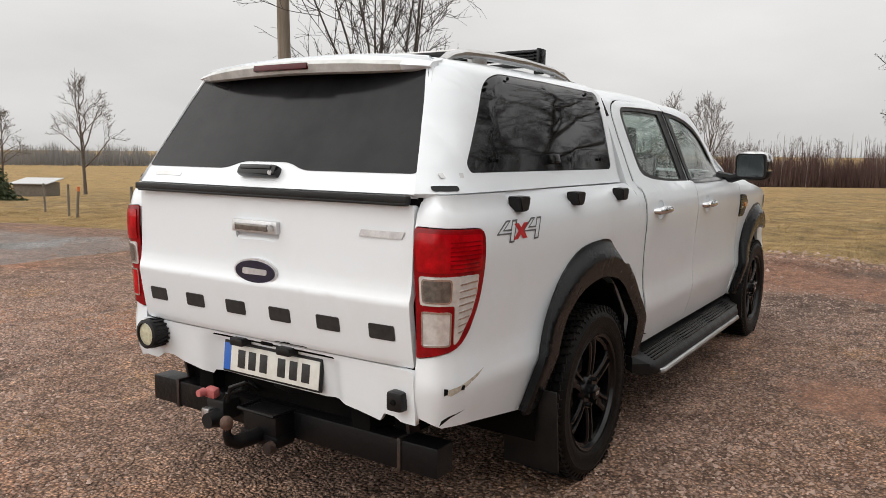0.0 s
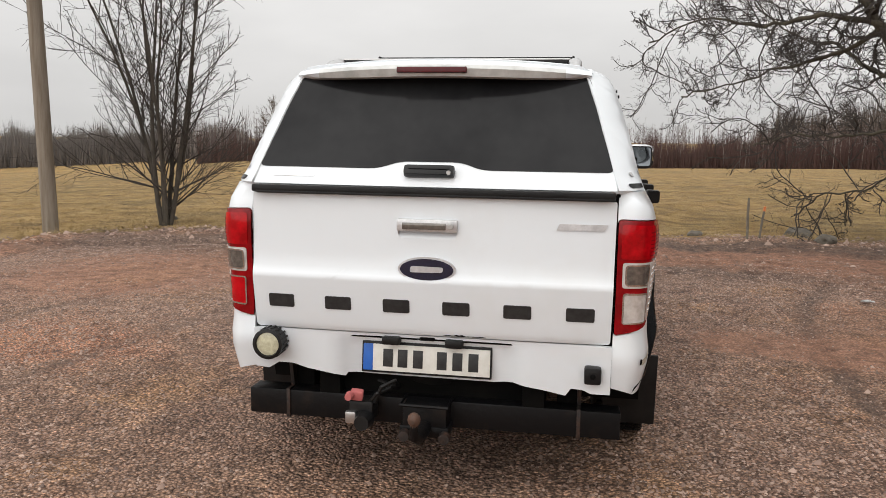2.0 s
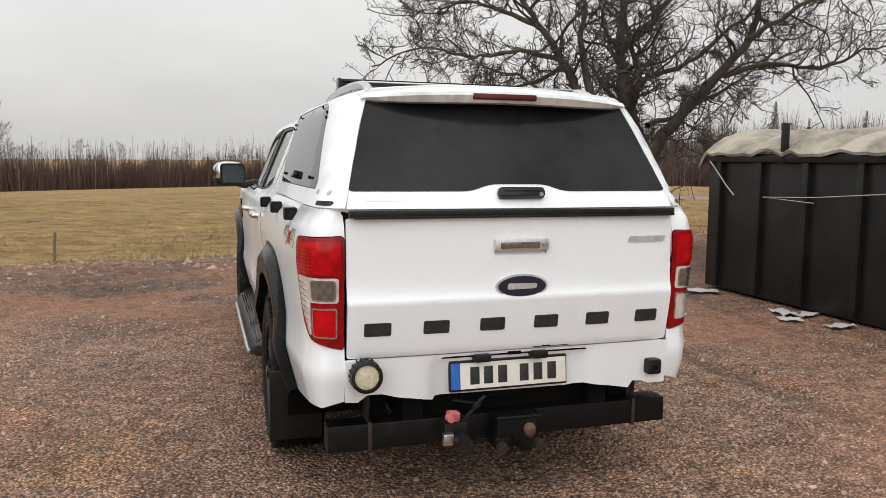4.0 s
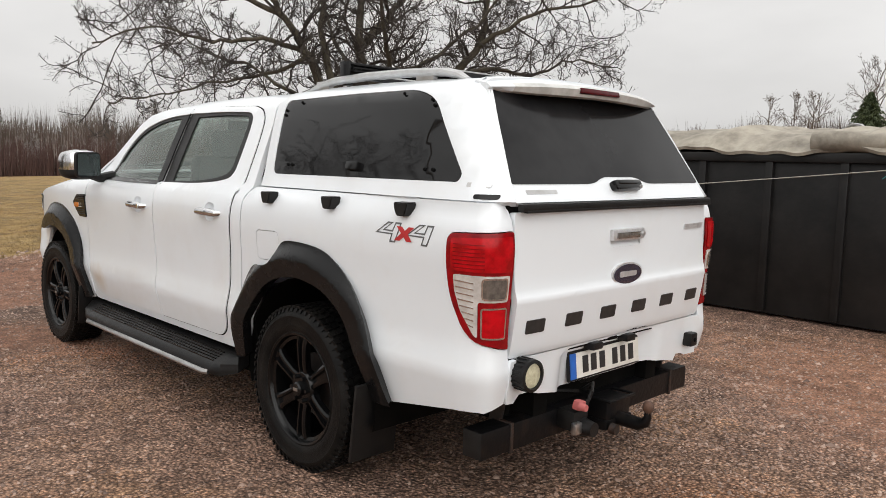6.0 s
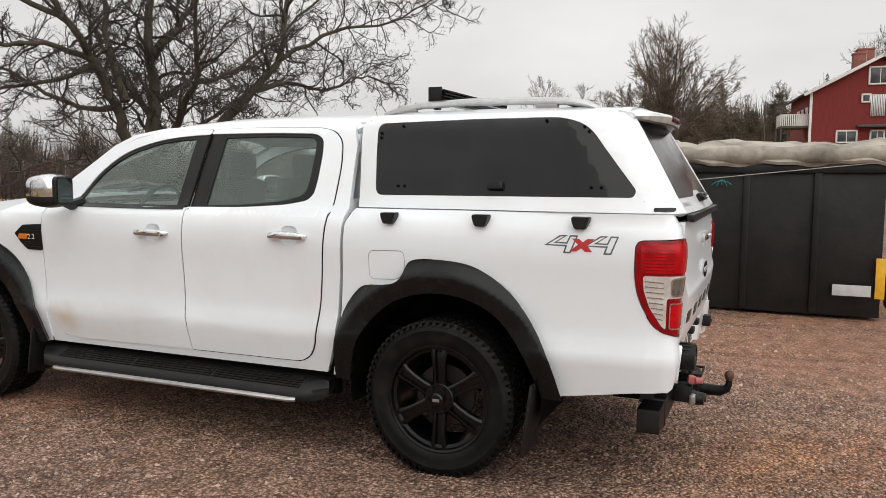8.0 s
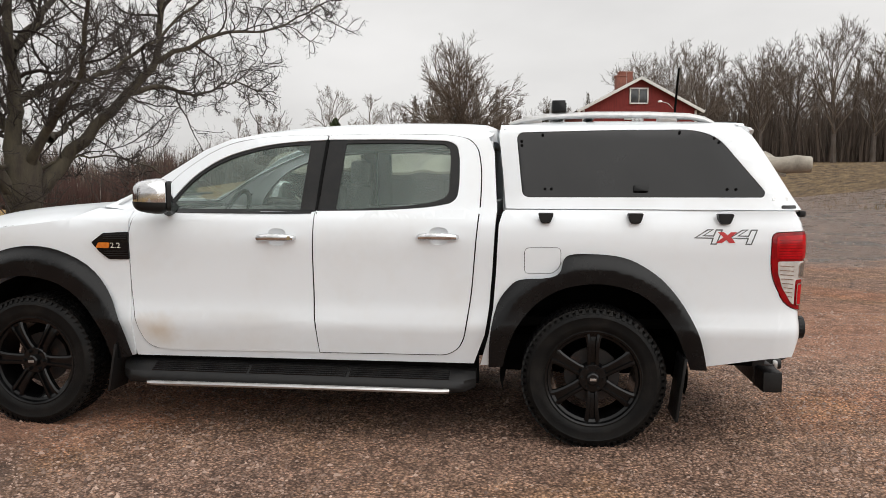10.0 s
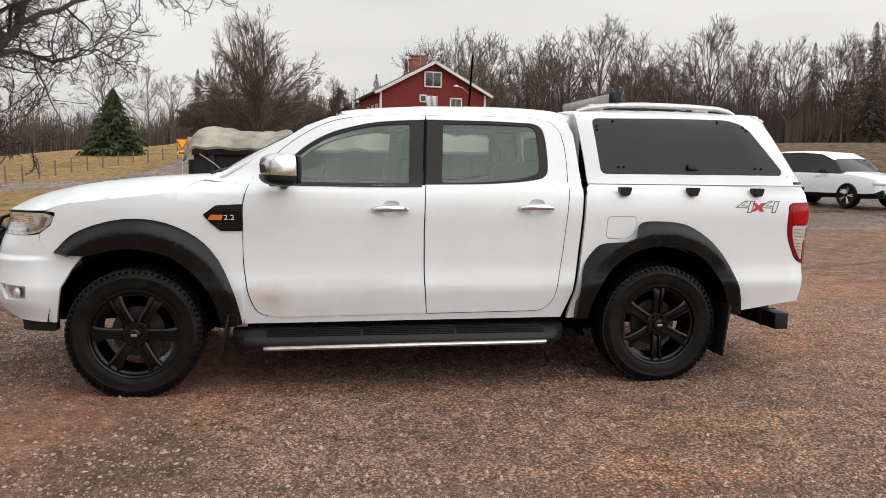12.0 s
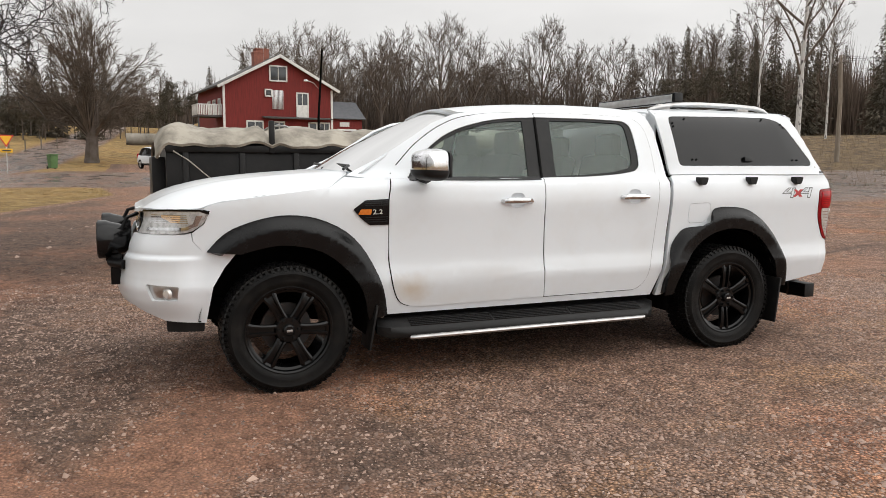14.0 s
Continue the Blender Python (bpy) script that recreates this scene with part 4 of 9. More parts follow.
# tailgate
gate_line = spline([Vector(q) for q in ((0.69, 2.034), (0.72, 2.020), (0.80, 2.005), (0.88, 1.993), (0.915, 1.988), (0.928, 1.9885), (0.95, 1.997), (1.0, 2.004), (1.1, 2.008), (1.26, 2.012))], 8)
GZ_, GY_ = [q.x for q in gate_line], [q.y for q in gate_line]


def gate_y(x, z):
    return lerp(z, GZ_, GY_) + 0.012 * (x / 0.7) ** 4


gate = [(-0.705, 0.700), (0.705, 0.700), (0.708, 1.246), (-0.708, 1.246)]
hole = rounded([(-0.112, 1.084), (0.116, 1.084), (0.116, 1.158), (-0.112, 1.158)], 0.02)
TG = lambda x, z: W(x, gate_y(x, z), z)
tg = sheet("tailgate", [rounded(gate, 0.014), hole], TG, M_PAINT, truck, 0.026, 0.03, "white tailgate, chipped along its lower edge")
cupf = lambda x, z: W(x, gate_y(x, 1.1) + 0.020 * ease(z, 1.082, 1.115), z)
sheet("handle_cup", [inset(hole, -0.004)], cupf, M_PAINT, tg, 0.02, 0.0)
bm = bmesh.new()
box(bm, W(0.002, 2.004, 1.136), (0.236, 0.03, 0.048), 0.008)
hb = part("tailgate_handle", bm, M_SATIN, tg, "chrome tailgate handle with a lock")
bm = bmesh.new()
box(bm, W(-0.008, 1.987, 1.134), (0.17, 0.008, 0.026), 0.003)
part("handle_grip", bm, M_SMOKE, hb)
bm = bmesh.new()
lathe(bm, [(0.0, -0.01), (0.009, -0.01), (0.012, 0.0)], 16, "y", Matrix.Translation(W(0.096, 1.986, 1.136)))
part("handle_lock", bm, M_ALU, hb)
# oval emblem
ell = lambda rx, rz, n=36: [(0.004 + rx * math.cos(2 * math.pi * k / n), 0.967 + rz * math.sin(2 * math.pi * k / n)) for k in range(n)]
em = sheet("emblem", [ell(0.113, 0.049)], lambda x, z: W(x, gate_y(x, 1.0) - 0.012, z), M_SATIN, tg, 0.05, 0.02, "oval emblem, dark blue with a bright rim")
sheet("emblem_field", [ell(0.104, 0.0415)], lambda x, z: W(x, gate_y(x, 1.0) - 0.0145, z), M_BLUE, em, 0.05, 0.002)
sheet("emblem_mark", [rounded([(-0.062, 0.955), (0.066, 0.957), (0.070, 0.978), (-0.058, 0.98)], 0.01)], lambda x, z: W(x, gate_y(x, 1.0) - 0.0165, z), M_SATIN, em, 0.05, 0.002)
# six dark marks in a row, and a bright trim mark
for k in range(6):
    c = -0.588 + k * 0.2355
    z0, z1 = 0.790, 0.843
    o = [(c - 0.053, z0), (c + 0.053, z0), (c + 0.053, z1), (c - 0.053, z1)]
    sheet("tailgate_mark", [rounded(o, 0.008)], TG, M_INK, tg, 0.06, 0.003, lift=0.003)
sheet("trim_mark", [rounded([(0.490, 1.134), (0.665, 1.134), (0.678, 1.158), (0.500, 1.158)], 0.004)], TG, M_SATIN, tg, 0.05, 0.004, lift=0.005)
# chipped lower edge and latch hole
for x0, x1, h in ((0.06, 0.24, 0.004), (0.10, 0.16, 0.008)):
    sheet("paint_chip", [[(x0, 0.703), (x1, 0.703), (x1 - 0.02, 0.703 + h), ((x0 + x1) / 2, 0.703 + h * 0.6), (x0 + 0.02, 0.703 + h)]], TG, M_GAP, tg, 0.1, 0.0, lift=0.0012)

# rear panel below the tailgate, with the plate's hollow
def val_y(x, z):
    a = abs(x)
    y = 2.036 + (0.70 - z) * 0.10
    y += 0.045 * (1 - ease(a, 0.29, 0.40)) * (1 - ease(z, 0.655, 0.69))
    return y - 0.020 * ease(a, 0.60, 0.72)


val = [(-0.712, 0.53), (-0.66, 0.522), (-0.62, 0.547), (-0.56, 0.546), (-0.50, 0.528), (-0.40, 0.512), (-0.345, 0.498), (-0.335, 0.512), (-0.2, 0.508), (0.26, 0.506), (0.34, 0.516), (0.45, 0.502), (0.545, 0.484), (0.565, 0.515), (0.61, 0.512),
       (0.64, 0.50), (0.712, 0.505), (0.712, 0.694), (-0.712, 0.694)]
val_f = lambda x, z: W(x, val_y(x, z), z)
rp = sheet("rear_panel", [val], val_f, M_PAINT, truck, 0.04, 0.02, "white rear panel with a ragged lower edge")
bm = bmesh.new()
box(bm, W(0, 2.075, 0.97), (1.44, 0.04, 0.60), 0.004)
part("tailgate_inner", bm, M_GAP, truck)
bm = bmesh.new()
box(bm, W(0.0, 2.06, 0.682), (0.06, 0.03, 0.022), 0.004)
part("latch_opening", bm, M_GAP, rp)
for x in (-0.145, 0.108):
    bm = bmesh.new()
    box(bm, W(x, 2.048, 0.668), (0.07, 0.055, 0.032), 0.008)
    part("plate_lamp", bm, M_PLASTIC, rp)
pl = bmesh.new()
box(pl, W(-0.010, 2.082, 0.586), (0.530, 0.016, 0.128), 0.005, pose(0, 0, 0, -6, 0, 0))
plate = part("number_plate", pl, M_PLASTIC, truck, "white number plate with a blue end in a black holder")
bm = bmesh.new()
box(bm, W(0.010, 2.0725, 0.5865), (0.476, 0.006, 0.108), 0.002, pose(0, 0, 0, -6, 0, 0))
part("plate_face", bm, M_PLATE, plate)
bm = bmesh.new()
box(bm, W(-0.248, 2.0725, 0.5865), (0.040, 0.006, 0.108), 0.002, pose(0, 0, 0, -6, 0, 0))
part("plate_end", bm, M_PLATEBLUE, plate)
for k, x in enumerate((-0.165, -0.105, -0.042, 0.055, 0.118, 0.182)):
    bm = bmesh.new()
    box(bm, W(x, 2.0695, 0.5868), (0.040, 0.004, 0.072), 0.001, pose(0, 0, 0, -6, 0, 0))
    part("plate_bar", bm, M_INK, plate)
# trailer socket cover and round work lamp
bm = bmesh.new()
box(bm, W(0.645, 2.025, 0.583), (0.064, 0.05, 0.068), 0.012)
sc_ = part("socket_cover", bm, M_PLASTIC, truck)
bm = bmesh.new()
lathe(bm, [(0.0, -0.006), (0.009, -0.005), (0.011, 0.0)], 14, "y", Matrix.Translation(W(0.645, 2.0, 0.583)))
part("cover_screw", bm, M_GAP, sc_)
bm = bmesh.new()
LM = Matrix.Translation(W(-0.637, 1.985, 0.640))
lathe(bm, [(0.0, 0.07), (0.045, 0.07), (0.058, 0.05), (0.062, 0.0), (0.062, -0.016), (0.050, -0.020), (0.048, -0.010), (0.0, -0.010)], 30, "y", LM)
wlamp = part("work_lamp", bm, M_PLASTIC, truck, "round black work lamp with a yellowed lens")
for k in range(18):
    a = 2 * math.pi * k / 18
    bm = bmesh.new()
    box(bm, W(-0.637 + 0.06 * math.cos(a), 2.015, 0.640 + 0.06 * math.sin(a)), (0.008, 0.06, 0.008), 0.001, pose(0, 0, 0, 0, -math.degrees(a), 0))
    part("cooling_fin", bm, M_PLASTIC, wlamp)
bm = bmesh.new()
lathe(bm, [(0.0, -0.016), (0.03, -0.015), (0.047, -0.011)], 26, "y", LM)
part("lamp_lens", bm, M_LAMPFACE, wlamp)

# tow beam, brackets, coupling
bm = bmesh.new()
box(bm, W(-0.005, 2.148, 0.358), (1.53, 0.10, 0.11), 0.007)
beam = part("tow_beam", bm, M_STEEL, truck, "black square steel tow beam, chipped to rust")
for x in (-0.765, 0.755):
    bm = bmesh.new()
    box(bm, W(x, 2.148, 0.358), (0.012, 0.094, 0.104), 0.003)
    part("end_cap", bm, M_PLASTIC, beam)
for x in (-0.60, 0.60):
    bm = bmesh.new()
    box(bm, W(x, 2.148, 0.358), (0.016, 0.112, 0.124), 0.003)
    box(bm, W(x, 2.17, 0.47), (0.016, 0.06, 0.16), 0.003, pose(0, 0, 0, 12, 0, 0))
    part("beam_clamp", bm, M_RUSTDARK, beam, "rust-edged clamp round the tow beam")
    bm = bmesh.new()
    box(bm, W(x * 0.93, 2.26, 0.47), (0.09, 0.16, 0.13), 0.012)
    part("beam_bracket", bm, M_DARK, beam)
bm = bmesh.new()
box(bm, W(0.0, 2.06, 0.36), (0.18, 0.12, 0.12), 0.014)
tube(bm, [W(-0.095, 2.10, 0.424), W(-0.095, 1.985, 0.424), W(0.095, 1.985, 0.424), W(0.095, 2.10, 0.424)], 0.007, 6)
box(bm, W(0.0, 2.045, 0.315), (0.20, 0.10, 0.045), 0.010)
part("coupling_housing", bm, M_STEEL, beam)
bm = bmesh.new()
tube(bm, [W(0.0, 2.06, 0.335), W(0.0, 1.96, 0.330), W(-0.005, 1.895, 0.332), W(-0.01, 1.862, 0.348), W(-0.01, 1.852, 0.375), W(-0.01, 1.852, 0.40)], [0.030, 0.030, 0.028, 0.022, 0.017, 0.015], 10)
part("swan_neck", bm, M_STEEL, beam)
bm = bmesh.new()
lathe(bm, [(0.0, 0.027), (0.013, 0.024), (0.022, 0.014), (0.025, 0.0), (0.022, -0.014), (0.015, -0.022), (0.015, -0.03)], 18, "z", Matrix.Translation(W(-0.01, 1.852, 0.418)))
part("tow_ball", bm, M_RUST, beam, "rusty tow ball")
for x in (-0.075, 0.085):
    bm = bmesh.new()
    lathe(bm, [(0.0, -0.03), (0.022, -0.028), (0.025, 0.0)], 10, "y", Matrix.Translation(W(x, 1.985, 0.305)))
    part("coupling_bolt", bm, M_RUSTDARK, beam)
bm = bmesh.new()
box(bm, W(-0.262, 2.055, 0.375), (0.10, 0.09, 0.085), 0.012)
lathe(bm, [(0.0, -0.055), (0.030, -0.055), (0.034, -0.02), (0.04, 0.0)], 18, "y", Matrix.Translation(W(-0.245, 2.01, 0.345)))
part("trailer_socket", bm, M_PLASTIC, beam)
bm = bmesh.new()
box(bm, W(-0.300, 2.005, 0.352), (0.045, 0.03, 0.05), 0.008)
part("second_socket", bm, M_ALU, beam)
bm = bmesh.new()
box(bm, W(-0.278, 2.012, 0.444), (0.052, 0.040, 0.040), 0.010, pose(0, 0, 0, 8, 6, 10))
lathe(bm, [(0.0, -0.03), (0.014, -0.03), (0.018, 0.0)], 12, "y", Matrix.Translation(W(-0.30, 1.99, 0.447)))
part("socket_cap", bm, M_PINK, beam, "faded red plastic cap")
for k, (dx, dz) in enumerate(((0.0, 0.0), (0.02, 0.03))):
    bm = bmesh.new()
    tube(bm, [W(-0.23 + dx, 2.03, 0.41), W(-0.20 + dx, 2.02, 0.45 + dz), W(-0.15 + dx, 2.05, 0.47 + dz), W(-0.13, 2.12, 0.45), W(-0.30, 2.2, 0.47), W(-0.42, 2.24, 0.48)], 0.008, 6)
    part("trailer_cable", bm, M_PLASTIC, beam)

# chassis, axle and spare wheel
bm = bmesh.new()
box(bm, W(0, 4.6, 0.50), (1.55, 2.0, 0.06), 0.02)
chassis = part("floor_pan", bm, M_DARK, truck)
for s_ in (-1, 1):
    bm = bmesh.new()
    box(bm, W(s_ * 0.42, 4.5, 0.46), (0.09, 4.8, 0.14), 0.01)
    part("chassis_rail", bm, M_DARK, truck)
for y in (2.2, 3.4, 4.4, 5.3, 6.6):
    bm = bmesh.new()
    box(bm, W(0, y, 0.45), (0.84, 0.08, 0.1), 0.01)
    part("cross_member", bm, M_DARK, truck)
bm = bmesh.new()
box(bm, W(0, 2.85, 0.64), (1.30, 1.40, 0.06), 0.02)
part("bed_floor", bm, M_DARK, truck)
bm = bmesh.new()
box(bm, W(0.25, 4.8, 0.42), (0.4, 0.9, 0.2), 0.05)
part("gearbox", bm, M_DARK, truck)
for y in (WHEEL_R, WHEEL_F):
    bm = bmesh.new()
    tube(bm, [W(-0.75, y, 0.385), W(0.75, y, 0.385)], 0.05, 10)
    if y == WHEEL_R:
        box(bm, W(0.05, y, 0.385), (0.26, 0.26, 0.24), 0.08)
    part("axle", bm, M_DARK, truck)
bm = bmesh.new()
lathe(bm, [(0.20, 0.42), (0.33, 0.41), (0.37, 0.47), (0.37, 0.55), (0.33, 0.6), (0.20, 0.6)], 36, "z", Matrix.Translation(W(0, 2.52, 0)), closed=True)
part("spare_wheel", bm, M_RUBBER, truck)
bm = bmesh.new()
tube(bm, [W(0.5, 3.6, 0.42), W(0.52, 2.6, 0.44), W(0.50, 2.25, 0.44)], 0.035, 10)
part("exhaust", bm, M_RUST, truck)


# wheels
def wheel(sg, y, turn):
    w = new("wheel")
    w.parent = truck
    w.location = W(sg * 0.80, y, TYRE)
    w.rotation_euler = (0, 0, 0 if sg > 0 else math.pi)
    w["label"] = "black six-spoke wheel with an all-terrain tyre"
    R = TYRE
    bm = bmesh.new()
    pr = [(0.246, 0.104), (0.256, 0.114), (0.263, 0.113), (0.270, 0.119), (0.300, 0.125), (0.330, 0.123), (0.334, 0.125), (0.350, 0.120), (0.362, 0.108), (R - 0.006, 0.094), (R - 0.007, 0.0), (R - 0.006, -0.094), (0.362, -0.108), (0.325, -0.125), (0.26, -0.112), (0.246, -0.098)]
    lathe(bm, pr, 72)
    n = 64
    for k in range(n):
        a = 2 * math.pi * k / n
        for xo, ln, sh in ((0.100, 0.034, 0.0), (0.058, 0.036, 0.5), (0.019, 0.034, 0.0), (-0.019, 0.034, 0.5), (-0.058, 0.036, 0.0), (-0.100, 0.034, 0.5)):
            aa = a + sh * math.pi / n * 1.0
            m = pose(0, 0, 0, math.degrees(aa), 0, 0) @ Matrix.Translation((xo, 0, R - 0.004)) @ pose(0, 0, 0, 0, 0, 14 if xo > 0 else -14)
            vs = [bm.verts.new(m @ Vector((sx * ln / 2 * (0.9 if z else 1), sy * 0.0135 * (0.85 if z else 1), z))) for z in (-0.004, 0.007) for sx, sy in ((-1, -1), (1, -1), (1, 1), (-1, 1))]
            bm.faces.new(vs[4:])
            for j in range(4):
                bm.faces.new((vs[j], vs[(j + 1) % 4], vs[4 + (j + 1) % 4], vs[4 + j]))
    for k in range(n):      # shoulder lugs
        a = 360 * (k + 0.5) / n
        box(bm, (0, 0, 0), (0.012, 0.02, 0.03), 0, pose(0, 0, 0, a, 0, 0) @ Matrix.Translation((0.108, 0, 0.365)) @ pose(0, 0, 0, 0, -28, 0))
    part("tyre", bm, M_RUBBER, w, "worn all-terrain tyre, dusty on the shoulder")
    bm = bmesh.new()
    lathe(bm, [(0.250, 0.100), (0.259, 0.110), (0.256, 0.116), (0.246, 0.112), (0.240, 0.096), (0.226, 0.090), (0.220, 0.05), (0.210, -0.06), (0.246, -0.1)], 64)
    part("rim_barrel", bm, M_RIM, w)
    bm = bmesh.new()
    lathe(bm, [(0.0, 0.02), (0.15, 0.02), (0.15, 0.0), (0.0, 0.0)], 36, m=Matrix.Translation((-0.01, 0, 0)))
    part("brake_disc", bm, M_RUSTDARK, w, "rust-brown brake disc")
    bm = bmesh.new()
    for k in range(6):
        a = 60 * k + turn
        m = pose(0, 0, 0, a, 0, 0)
        # a forked spoke: broad at the rim, with a hollow down its middle
        sec = [(0.055, 0.034, 0.090), (0.10, 0.030, 0.098), (0.16, 0.032, 0.103), (0.205, 0.038, 0.103), (0.240, 0.047, 0.096)]
        rings = []
        for z, hw, x in sec:
            dx = 0.016
            line = [(-hw, x - 0.035), (-hw, x - 0.006), (-hw * 0.72, x), (-hw * 0.42, x), (-hw * 0.30, x - dx), (hw * 0.30, x - dx), (hw * 0.42, x), (hw * 0.72, x), (hw, x - 0.006), (hw, x - 0.035)]
            rings.append([bm.verts.new(m @ Vector((xx, yy, z))) for yy, xx in line])
        for p, q in zip(rings, rings[1:]):
            for j in range(9):
                bm.faces.new((p[j], q[j], q[j + 1], p[j + 1]))
        bm.faces.new(rings[-1])
    bmesh.ops.recalc_face_normals(bm, faces=bm.faces[:])
    part("spokes", bm, M_RIM, w, smooth=25)
    bm = bmesh.new()
    lathe(bm, [(0.0, 0.098), (0.072, 0.096), (0.082, 0.085), (0.085, 0.05)], 36)
    hub = part("hub", bm, M_RIM, w)
    bm = bmesh.new()
    lathe(bm, [(0.0, 0.128), (0.026, 0.127), (0.033, 0.12), (0.035, 0.09)], 28)
    part("hub_cap", bm, M_GLOSSBLACK, hub)
    bm = bmesh.new()
    box(bm, (0.129, 0.0, 0.0), (0.002, 0.034, 0.014), 0.0005)
    part("cap_mark", bm, M_ALU, hub)
    for k in range(6):
        bm = bmesh.new()
        a = math.radians(60 * k)
        lathe(bm, [(0.0, 0.116), (0.009, 0.115), (0.0105, 0.09)], 6, m=Matrix.Translation((0, 0.058 * math.cos(a), 0.058 * math.sin(a))))
        part("wheel_nut", bm, M_GLOSSBLACK, hub)
    return w


for sg in (-1, 1):
    for y, turn in ((WHEEL_R, 0), (WHEEL_F, 28)):
        wheel(sg, y, turn)

# ---------------------------------------------------------------- canopy on the bed
def can_half(y, z):
    c = lerp(z, CZ, CC)
    s = y - (2.018 + (z - 1.285) * 0.575)
    return c - lerp(s, [-0.05, 0.0, 0.02, 0.05, 0.09, 0.15, 0.30, 1.0], [0.14, 0.115, 0.085, 0.052, 0.028, 0.014, 0.004, 0.0]) - 0.02 * ease(y, 3.45, 3.65) ** 2


cl = spline([Vector(p) for p in ((1.28, 0.828), (1.345, 0.805), (1.45, 0.778), (1.60, 0.735), (1.69, 0.70), (1.722, 0.675), (1.743, 0.64), (1.755, 0.60))], 6)
CZ, CC = [p.x for p in cl], [p.y for p in cl]
cs_rear = [(2.018, 1.285), (2.058, 1.35), (2.148, 1.51), (2.232, 1.655), (2.262, 1.702), (2.285, 1.735), (2.30, 1.753)]


def can_top(x, y):
    e_ = lerp(y, [2.15, 2.3, 2.6, 3.0, 3.4, 3.55, 3.64], [1.733, 1.751, 1.761, 1.766, 1.762, 1.752, 1.728])
    a = min(1, abs(x) / 0.60)
    return e_ + 0.034 * (1 - a ** 2.2) - 0.03 * max(0, (abs(x) - 0.55) / 0.06) ** 2


ct = rounded([(-0.605, 2.29), (-0.605, 3.62), (0.605, 3.62), (0.605, 2.29)], 0.04)
canopy = sheet("canopy", [ct], lambda x, y: W(x, y, can_top(x, y)), M_PAINT, truck, 0.06, 0.03, "white fibreglass canopy with dark windows and roof rails")
cwin = rounded([(3.535, 1.705), (3.0, 1.716), (2.585, 1.716), (2.455, 1.675), (2.37, 1.565), (2.222, 1.380), (2.235, 1.350), (3.495, 1.347)], [0.045, 0.0, 0.06, 0.08, 0.0, 0.03, 0.02, 0.04], 5)
for sg in (-1, 1):
    fl = sg < 0
    C = lambda y, z, sg=sg: W(sg * can_half(y, z), y, z)
    outl = cs_rear + [(3.625, 1.753), (3.63, 1.69), (3.60, 1.45), (3.585, 1.286)]
    sheet("canopy_side", [outl, cwin], C, M_PAINT, canopy, 0.05, 0.025, flip=fl)
    win = sheet("side_window", [inset(cwin, 0.003)], C, M_TINT, canopy, 0.05, 0.008, "dark tinted canopy side window", lift=-0.002, flip=fl)
    sheet("window_seal", [inset(cwin, -0.006), inset(cwin, 0.004)], C, M_GAP, canopy, 0.06, 0.004, lift=-0.004, flip=fl)
    bm = bmesh.new()
    hx = can_half(2.866, 1.396)
    box(bm, W(sg * (hx + 0.008), 2.866, 1.397), (0.026, 0.078, 0.038), 0.008, pose(0, 0, 0, 0, sg * -14, 0))
    part("window_latch", bm, M_GLOSSBLACK, win)
    for y, z in ((3.375, 1.393), (3.340, 1.393), (2.420, 1.393), (2.375, 1.393), (3.505, 1.655), (3.503, 1.632), (3.39, 1.69), (2.655, 1.70), (2.475, 1.668), (2.452, 1.645)):
        bm = bmesh.new()
        lathe(bm, [(0.0, 0.007), (0.006, 0.006), (0.008, 0.0)], 10, "x", Matrix.Translation(W(sg * can_half(y, z), y, z)) @ Matrix.Diagonal((sg, 1, 1, 1)))
        part("window_bolt", bm, M_GAP, win)
    sheet("maker_mark", [rounded([(2.19, 1.334), (2.19, 1.350), (2.10, 1.350), (2.10, 1.334)], 0.004)], C, M_ALU, canopy, 0.05, 0.002, lift=0.002, flip=fl)
    sheet("side_marker", [rounded([(2.145, 1.292), (2.145, 1.308), (2.06, 1.308), (2.06, 1.292)], 0.008)], C, M_GLOSSBLACK, canopy, 0.03, 0.004, lift=0.004, flip=fl)
    # roof rail: a flat bright bar on feet
    bm = bmesh.new()
    xr = sg * 0.53
    b = bmesh.new()
    tube(b, [W(xr, 3.58, 1.760), W(xr, 3.50, 1.782), W(xr, 3.36, 1.803), W(xr, 3.1, 1.811), W(xr, 2.8, 1.808), W(xr, 2.58, 1.798), W(xr, 2.50, 1.782), W(xr, 2.45, 1.760)], [0.012, 0.016, 0.019, 0.02, 0.02, 0.019, 0.017, 0.012], 10)
    for v in b.verts:
        v.co.x = xr + (v.co.x - xr) * 1.5
    bmesh.ops.recalc_face_normals(b, faces=b.faces[:])
    add(bm, b)
    for y in (2.70, 3.45):
        box(bm, W(xr, y, 1.785), (0.032, 0.11, 0.045), 0.01)
    part("roof_rail", bm, M_ALU, canopy, "bright roof rail")
    # hose or cable at the front corner of the canopy
bm = bmesh.new()
tube(bm, [W(0.50, 3.45, 1.785), W(0.56, 3.62, 1.755), W(0.66, 3.68, 1.685), W(0.70, 3.68, 1.605)], 0.008, 6)
part("lamp_cable", bm, M_PLASTIC, canopy)
for y in (2.62, 3.12):
    bm = bmesh.new()
    box(bm, W(0, y, 1.803), (1.04, 0.05, 0.018), 0.006)
    cb = part("cross_bar", bm, M_PLASTIC, canopy, "black cross bar with a bright top strip")
    bm = bmesh.new()
    box(bm, W(0, y - 0.004, 1.814), (1.02, 0.034, 0.008), 0.003)
    part("top_strip", bm, M_ALU, cb)
